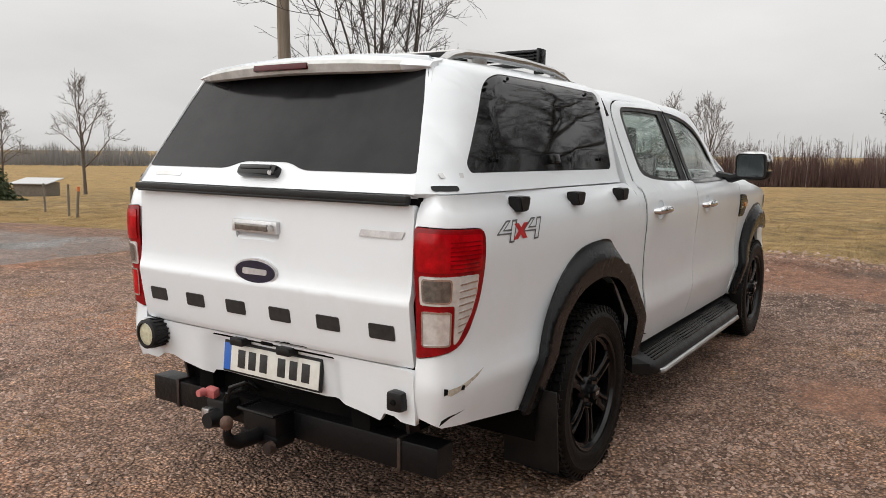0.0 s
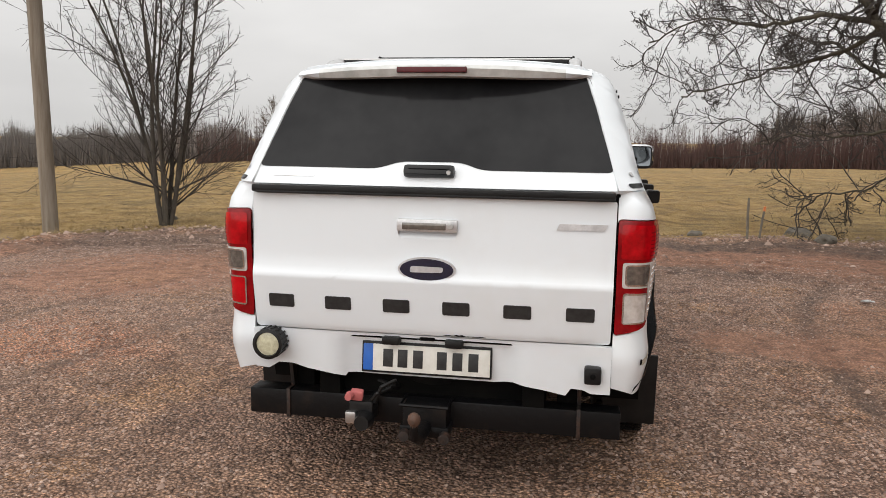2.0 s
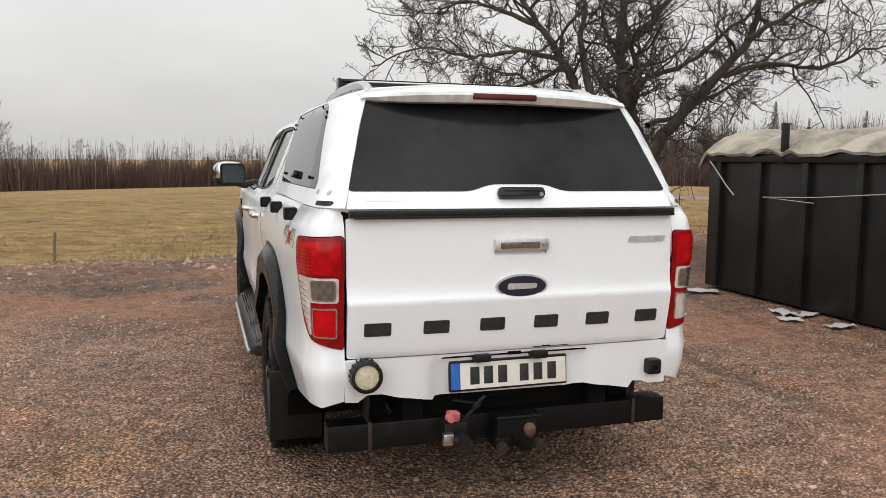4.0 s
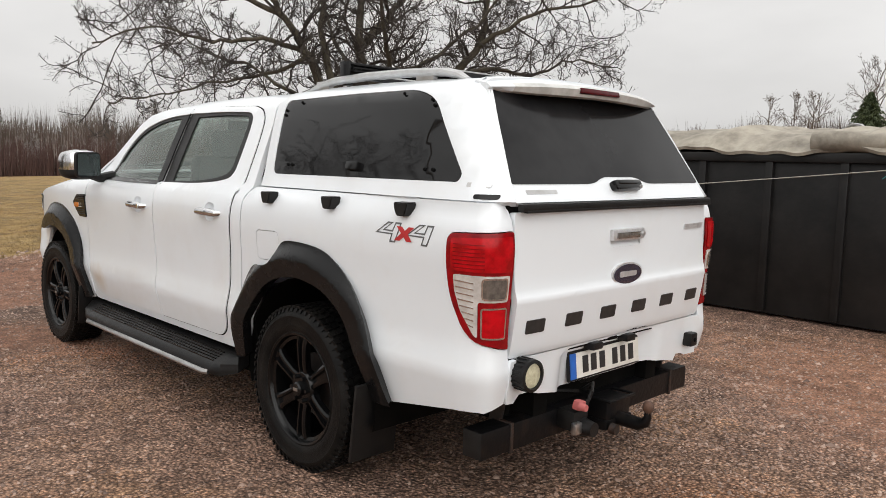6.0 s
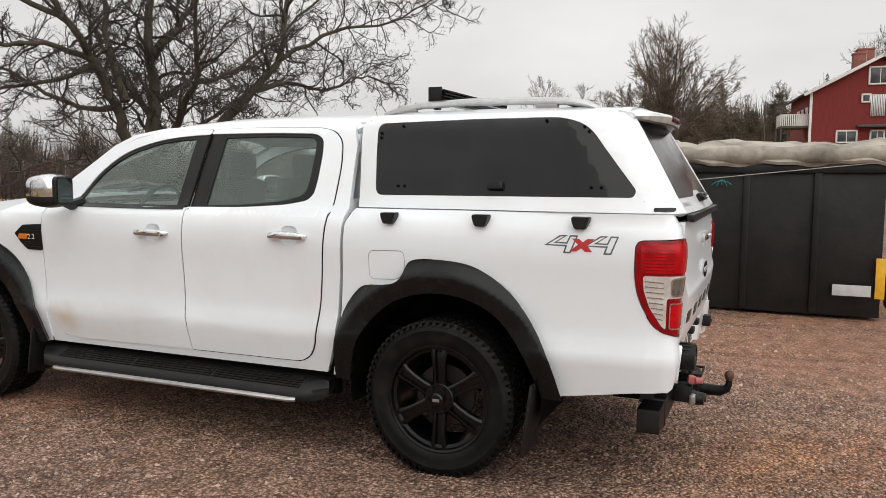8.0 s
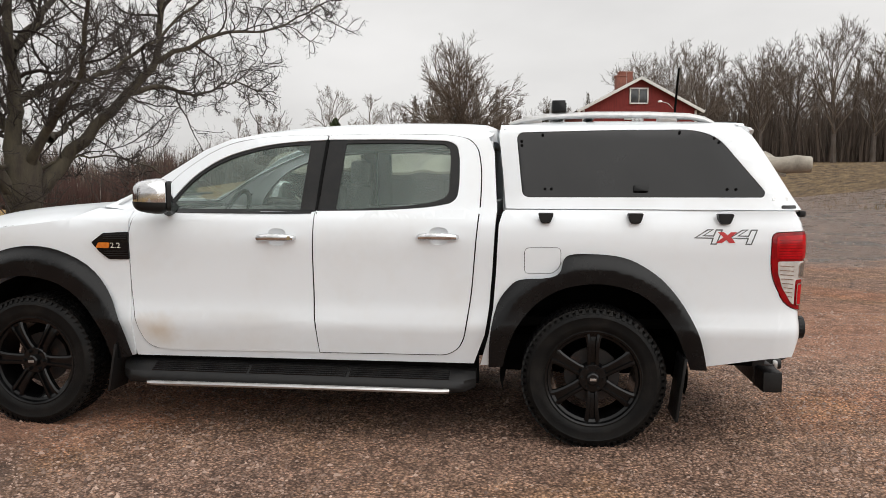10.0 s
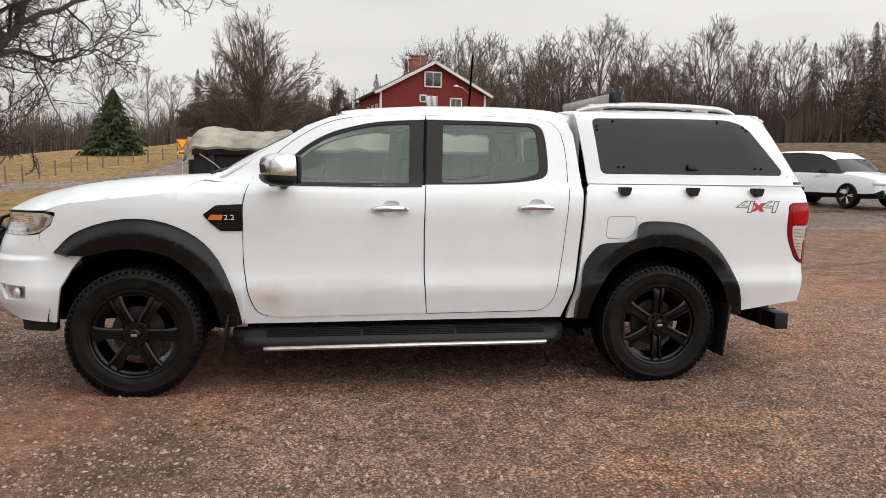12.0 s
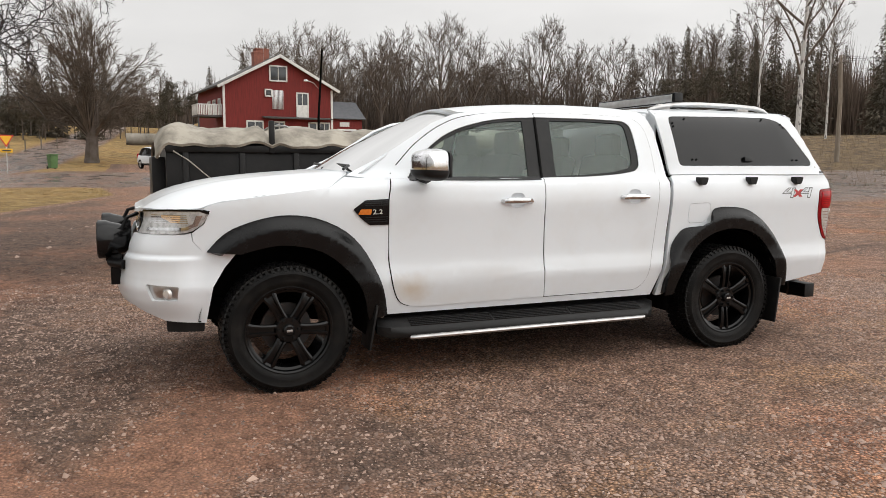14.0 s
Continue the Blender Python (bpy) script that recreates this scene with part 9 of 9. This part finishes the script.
# ---------------------------------------------------------------- parked cars
def car(name, m, label, length=4.7, seed=0):
    """An estate-shaped car built from cross-sections along its length."""
    top = empty(name, m, label, "car")
    k = length / 4.7
    st_ = [(-2.32, 0.66, 0.50, 0.95, 0.0), (-2.25, 0.86, 0.34, 1.02, 0.0), (-2.05, 0.90, 0.30, 1.05, 1.40), (-1.85, 0.93, 0.30, 1.03, 1.58), (-1.2, 0.94, 0.28, 1.00, 1.65), (-0.4, 0.945, 0.27, 0.99, 1.655),
           (0.3, 0.945, 0.27, 0.98, 1.60), (0.75, 0.945, 0.27, 0.975, 1.42), (1.15, 0.94, 0.28, 0.97, 1.04), (1.6, 0.93, 0.28, 0.94, 0.96), (2.0, 0.90, 0.28, 0.88, 0.92), (2.25, 0.80, 0.30, 0.80, 0.86), (2.36, 0.60, 0.40, 0.70, 0.76)]
    bm = bmesh.new()
    rows = []
    for y, hw, zb, zs, zr in st_:
        zr = max(zr, zs + 0.03)
        rw = hw * (0.70 if zr > 1.2 else 0.8)
        sec = [(0.0, zb), (hw * 0.8, zb), (hw, zb + 0.14), (hw, (zb + zs) / 2), (hw * 0.985, zs - 0.08), (hw * 0.94, zs), (rw + 0.02, zr - 0.06), (rw * 0.85, zr - 0.01), (0.0, zr)]
        rows.append([bm.verts.new((x, y * k, z)) for x, z in sec] + [bm.verts.new((-x, y * k, z)) for x, z in sec[-2:0:-1]])
    n = len(rows[0])
    for i, (a, b) in enumerate(zip(rows, rows[1:])):
        for j in range(n):
            f = bm.faces.new((a[j], a[(j + 1) % n], b[(j + 1) % n], b[j]))
            if j in (5, n - 6) and 2 <= i <= 7:
                f.material_index = 1
            if j in (6, 7, n - 7, n - 8) and i in (7,):
                f.material_index = 1
            if j in (0, 1, n - 1, n - 2):
                f.material_index = 2
    bm.faces.new(rows[0]), bm.faces.new(rows[-1])
    bmesh.ops.recalc_face_normals(bm, faces=bm.faces[:])
    part("body", bm, (M_PAINT, M_TINT, M_PLASTIC), top, smooth=30)
    for sg in (-1, 1):
        for y in (-1.42, 1.45):
            bm = bmesh.new()
            lathe(bm, [(0.0, 0.07), (0.2, 0.075), (0.25, 0.09), (0.33, 0.10), (0.36, 0.06), (0.36, -0.1)], 28, "x", Matrix.Translation((sg * 0.86, y * k, 0.36)) @ Matrix.Diagonal((sg, 1, 1, 1)))
            w = part("wheel", bm, M_RUBBER, top)
            bm = bmesh.new()
            for q in range(5):
                a = 2 * math.pi * q / 5
                for da in (-0.13, 0.13):
                    tube(bm, [(sg * 0.935, y * k + 0.05 * math.cos(a), 0.36 + 0.05 * math.sin(a)), (sg * 0.95, y * k + 0.24 * math.cos(a + da), 0.36 + 0.24 * math.sin(a + da))], 0.017, 5)
            part("rim", bm, M_ALU, w)
        bm = bmesh.new()
        box(bm, (sg * 1.0, 0.62 * k, 1.04), (0.16, 0.12, 0.12), 0.03)
        part("mirror", bm, M_PLASTIC, top)
        bm = bmesh.new()
        box(bm, (sg * 0.66, 2.24 * k, 0.70), (0.34, 0.16, 0.12), 0.03, pose(0, 0, 0, 0, 0, -sg * 28))
        part("headlamp", bm, M_CLEARLENS, top)
        bm = bmesh.new()
        box(bm, (sg * 0.80, -2.18 * k, 0.98), (0.14, 0.16, 0.34), 0.03, pose(0, 0, 0, 0, 0, sg * 25))
        part("tail_lamp", bm, M_RED, top)
        for y in (-0.55, 0.4):
            bm = bmesh.new()
            box(bm, (sg * 0.945, y * k, 0.90), (0.03, 0.18, 0.03), 0.008)
            part("door_handle", bm, M_PAINT, top)
    bm = bmesh.new()
    box(bm, (0, 2.33 * k, 0.62), (0.75, 0.09, 0.24), 0.03)
    part("grille", bm, M_GLOSSBLACK, top)
    bm = bmesh.new()
    box(bm, (0, 2.30 * k, 0.40), (1.2, 0.12, 0.14), 0.03)
    part("bumper_intake", bm, M_PLASTIC, top)
    return top


car("estate_car", pose(13.9, -10.25, gz(13.9, -10.25), 0, 0, 102), "white estate car with black alloy wheels parked on the wet yard")
cx, cy = 55.5, 5.5
car("old_car", pose(cx, cy, gz(cx, cy), 0, 0, -250), "small white car beside the farm track", 4.0)

# red boat on a trailer
M_BOAT = mat("red_boat_paint", (0.5, 0.05, 0.035), 0.35, color2=(0.42, 0.04, 0.03), scale=4)
bx, by = polar(102.8, 61, -7, 2)
boat = empty("motor_boat", pose(bx, by, gz(bx, by), 0, 0, -8), "red and white open boat on a trailer", "boat")
bm = bmesh.new()
rows = []
for k in range(9):
    t = k / 8
    y = -1.6 + 3.4 * t
    w = 0.72 * (1 - max(0, t - 0.35) ** 2 * 2.2)
    rows.append([bm.verts.new(p_) for p_ in ((-w, y, 0.95), (-w * 0.85, y, 0.6), (0, y, 0.42 + 0.25 * t ** 3), (w * 0.85, y, 0.6), (w, y, 0.95))])
for a, b in zip(rows, rows[1:]):
    for j in range(4):
        bm.faces.new((a[j], a[j + 1], b[j + 1], b[j]))
bm.faces.new(rows[0]), bm.faces.new(rows[-1])
part("hull", bm, M_BOAT, boat)
bm = bmesh.new()
box(bm, (0, -0.2, 1.0), (1.3, 3.0, 0.08), 0.03)
box(bm, (0, 0.5, 1.15), (0.9, 0.9, 0.24), 0.06)
part("deck", bm, M_WHITE, boat)
bm = bmesh.new()
for s_ in (-1, 1):
    tube(bm, [(s_ * 0.5, -1.7, 0.38), (s_ * 0.5, 0.8, 0.38), (0, 2.4, 0.38)], 0.04, 6)
part("trailer_frame", bm, M_ALU, boat)
for s_ in (-1, 1):
    bm = bmesh.new()
    lathe(bm, [(0.0, 0.06), (0.18, 0.06), (0.27, 0.08), (0.28, -0.08)], 18, "x", Matrix.Translation((s_ * 0.85, -0.7, 0.28)) @ Matrix.Diagonal((s_, 1, 1, 1)))
    part("trailer_wheel", bm, M_RUBBER, boat)

# ---------------------------------------------------------------- scraps of plastic by the container
def scrap(x, y, s, seed):
    rg = random.Random(seed)
    bm = bmesh.new()
    g = [[bm.verts.new((s * (i / 5 - 0.5) + rg.uniform(-0.02, 0.02), s * 0.6 * (j / 4 - 0.5) + rg.uniform(-0.02, 0.02), 0.022 + 0.014 * math.sin(1.7 * i + seed) * math.cos(1.9 * j + seed) + rg.uniform(0, 0.006))) for i in range(6)] for j in range(5)]
    for j in range(4):
        for i in range(5):
            bm.faces.new((g[j][i], g[j][i + 1], g[j + 1][i + 1], g[j + 1][i]))
    o = part("plastic_scrap", bm, M_SIGNWHITE)
    o.location = (x, y, gz(x, y))
    o.rotation_euler = (0, 0, rg.uniform(0, 6))
    return tagged(o, "crumpled scrap of whitish plastic on the gravel", "litter")


scrap(1.95, 6.42, 0.34, 1), scrap(1.95, 5.15, 0.30, 2), scrap(2.10, 5.02, 0.26, 3), scrap(1.77, 4.85, 0.2, 4), scrap(1.99, 4.5, 0.26, 5), scrap(1.3, 6.6, 0.12, 6), scrap(1.05, 6.6, 0.10, 7)

# ---------------------------------------------------------------- single stones in the grass
def field_stone(x, y, r, seed):
    rg = random.Random(seed)
    bm = bmesh.new()
    bmesh.ops.create_icosphere(bm, subdivisions=2, radius=r)
    for v in bm.verts:
        k = 1 + 0.16 * math.sin(5 * v.co.x / r + seed) * math.sin(4 * v.co.y / r) + rg.uniform(-0.06, 0.06)
        v.co = Vector((v.co.x * 1.35 * k, v.co.y * k, v.co.z * 0.62 * k))
    o = part("stone", bm, M_BOULDER)
    o.location = (x, y, gz(x, y) + r * 0.18)
    o.rotation_euler = (0, 0, rg.uniform(0, 6))
    return tagged(o, "dark mossy field stone in the dry grass", "stone")


M_BOULDER = mat("mossy_stone", (0.085, 0.072, 0.055), 0.9, color2=(0.16, 0.14, 0.115), scale=9, bump=0.6, bscale=22)
for k, (x, y, r) in enumerate(((1.85, 11.9, 0.19), (2.0, 11.05, 0.14), (-8.3, 11.0, 0.13), (5.2, 12.6, 0.16), (0.2, 11.3, 0.10))):
    field_stone(x, y, r, k)

# ---------------------------------------------------------------- loose gravel, tufts of dry grass
def stones(name, label, n, xr, yr, size, seed, material, keep):
    rg = np.random.default_rng(seed)
    x, y = rg.uniform(*xr, n * 3), rg.uniform(*yr, n * 3)
    ok = keep(x, y, rg.random(n * 3))
    x, y = x[ok][:n], y[ok][:n]
    n = len(x)
    s = size[0] * np.exp(rg.normal(0, size[1], n))
    base = np.array([(1, 0.25, -0.25), (-0.15, 0.85, -0.25), (-1, -0.1, -0.25), (0.2, -0.8, -0.25), (0.12, 0.05, 0.48)], float)
    tri = np.array([(0, 1, 4), (1, 2, 4), (2, 3, 4), (3, 0, 4)])
    v = base[None] * rg.uniform(0.6, 1.35, (n, 5, 1)) * s[:, None, None]
    v += rg.normal(0, 0.16, (n, 5, 3)) * s[:, None, None]
    a = rg.uniform(0, 2 * np.pi, n)
    c, q = np.cos(a)[:, None], np.sin(a)[:, None]
    v = np.stack([v[..., 0] * c - v[..., 1] * q, v[..., 0] * q + v[..., 1] * c, v[..., 2]], -1)
    v += np.stack([x, y, terrain(x, y) + s * 0.12], -1)[:, None]
    f = (tri[None] + (np.arange(n) * 5)[:, None, None]).reshape(-1, 3)
    me = bpy.data.meshes.new(name)
    me.vertices.add(n * 5)
    me.vertices.foreach_set("co", v.reshape(-1))
    me.loops.add(len(f) * 3)
    me.loops.foreach_set("vertex_index", f.reshape(-1))
    me.polygons.add(len(f))
    me.polygons.foreach_set("loop_start", np.arange(0, len(f) * 3, 3))
    me.polygons.foreach_set("loop_total", np.full(len(f), 3))
    me.update(calc_edges=True)
    ob = finish(name, me, material, smooth=0)
    return tagged(ob, label, "gravel", kind="stuff")


def stone_material():
    m = bpy.data.materials.new("crushed_stone")
    m.use_nodes = True
    n, l = m.node_tree.nodes, m.node_tree.links
    b = n["Principled BSDF"]
    g = n.new("ShaderNodeNewGeometry")
    r = n.new("ShaderNodeValToRGB")
    st_ = [(0.0, (0.100, 0.062, 0.047)), (0.25, (0.208, 0.136, 0.103)), (0.55, (0.306, 0.203, 0.155)), (0.88, (0.40, 0.275, 0.214)), (1.0, (0.52, 0.365, 0.285))]
    while len(r.color_ramp.elements) < len(st_):
        r.color_ramp.elements.new(0.5)
    for e_, (p_, c_) in zip(r.color_ramp.elements, st_):
        e_.position, e_.color = p_, (*c_, 1)
    l.new(g.outputs["Random Per Island"], r.inputs[0])
    l.new(r.outputs[0], b.inputs["Base Color"])
    b.inputs["Roughness"].default_value = 0.6
    return m


M_STONE = stone_material()


def patch(x, y):
    return 0.5 + 0.5 * np.sin(0.8 * x + 1.3 * np.sin(0.5 * y)) * np.sin(0.7 * y + 1.1 * np.sin(0.6 * x + 1))


def on_yard(x, y, q):
    d = yard_edge(x) - y
    return (q < (0.10 + 0.9 * patch(x, y) ** 0.8) * (1 - 0.85 * sandy(x, y))) & (d > -0.2)


stones("gravel", "loose crushed red-grey stones on the yard", 125000, (-8.4, 1.8), (-0.9, 9.4), (0.0082, 0.36), 1, M_STONE, on_yard)
stones("gravel", "coarser stones and lumps along the yard's edge", 5000, (-10, 7), (7.5, 12), (0.02, 0.5), 2, M_STONE, lambda x, y, q: np.abs(y - yard_edge(x)) < 0.15 + 0.9 * q ** 2)
stones("gravel", "scattered larger stones on the yard", 700, (-11, 3), (-2, 10), (0.0125, 0.25), 3, M_STONE, on_yard)
stones("gravel", "sparse stones on the muddy side of the yard", 6000, (-11, 16), (-14, 11), (0.016, 0.45), 4, M_STONE, lambda x, y, q: (y < yard_edge(x)) & (np.hypot(x + 3, y - 4) > 5.5) & (q < 0.2 + 0.8 * patch(2 * x, 2 * y)))

stones("boulders", "grey mossy boulders on the bank behind the yard", 46, (14, 34), (-34, -14), (0.26, 0.4), 9, M_BOULDER, lambda x, y, q: (np.hypot(x + 8, y - 5.5) > 33) & (np.hypot(x + 8, y - 5.5) < 42) & (np.abs(np.degrees(np.arctan2(x + 8, y - 5.5)) - 135) < 8))
M_DRYGRASS = mat("dry_grass", (0.29, 0.19, 0.072), 0.9, color2=(0.43, 0.305, 0.14), scale=1.2)


def tufts(name, label, n, xr, yr, h, seed, keep, blades=7):
    rg = np.random.default_rng(seed)
    x, y = rg.uniform(*xr, n * 4), rg.uniform(*yr, n * 4)
    ok = keep(x, y, rg.random(n * 4))
    x, y = np.repeat(x[ok][:n], blades), np.repeat(y[ok][:n], blades)
    m = len(x)
    x, y = x + rg.normal(0, 0.05, m), y + rg.normal(0, 0.05, m)
    z = terrain(x, y)
    a, hh = rg.uniform(0, 2 * np.pi, m), h * rg.uniform(0.4, 1.2, m)
    dx, dy = np.cos(a), np.sin(a)
    lean = rg.uniform(1.2, 3.6, m) * hh
    w = 0.0028 + 0.0025 * rg.random(m)
    p0 = np.stack([x - dy * w, y + dx * w, z - 0.01], -1)
    p1 = np.stack([x + dy * w, y - dx * w, z - 0.01], -1)
    p2 = np.stack([x + dx * lean, y + dy * lean, z + hh * 0.8], -1)
    v = np.stack([p0, p1, p2], 1).reshape(-1, 3)
    me = bpy.data.meshes.new(name)
    me.vertices.add(m * 3)
    me.vertices.foreach_set("co", v.reshape(-1))
    me.loops.add(m * 3)
    me.loops.foreach_set("vertex_index", np.arange(m * 3))
    me.polygons.add(m)
    me.polygons.foreach_set("loop_start", np.arange(0, m * 3, 3))
    me.polygons.foreach_set("loop_total", np.full(m, 3))
    me.update(calc_edges=True)
    return tagged(finish(name, me, M_DRYGRASS, smooth=0), label, "grass", kind="stuff")


tufts("grass", "flattened dry yellow grass of the field", 27000, (-24, 12), (8, 44), 0.055, 5, lambda x, y, q: (y > yard_edge(x) + 0.2) & (q < np.exp(-(y - 10) / 10)))
tufts("grass", "dry grass strip between yard and road", 5000, (10, 38), (7, 20), 0.10, 6, lambda x, y, q: (y > yard_edge(x) + 0.2) & (away(x, y, ROAD) > 3.4) & (away(x, y, LANE) > 8.5))
tufts("grass", "taller dry tufts along the yard's edge", 900, (-10, 9), (7.5, 13), 0.13, 7, lambda x, y, q: np.abs(y - yard_edge(x) - 0.5) < 0.5 * q)
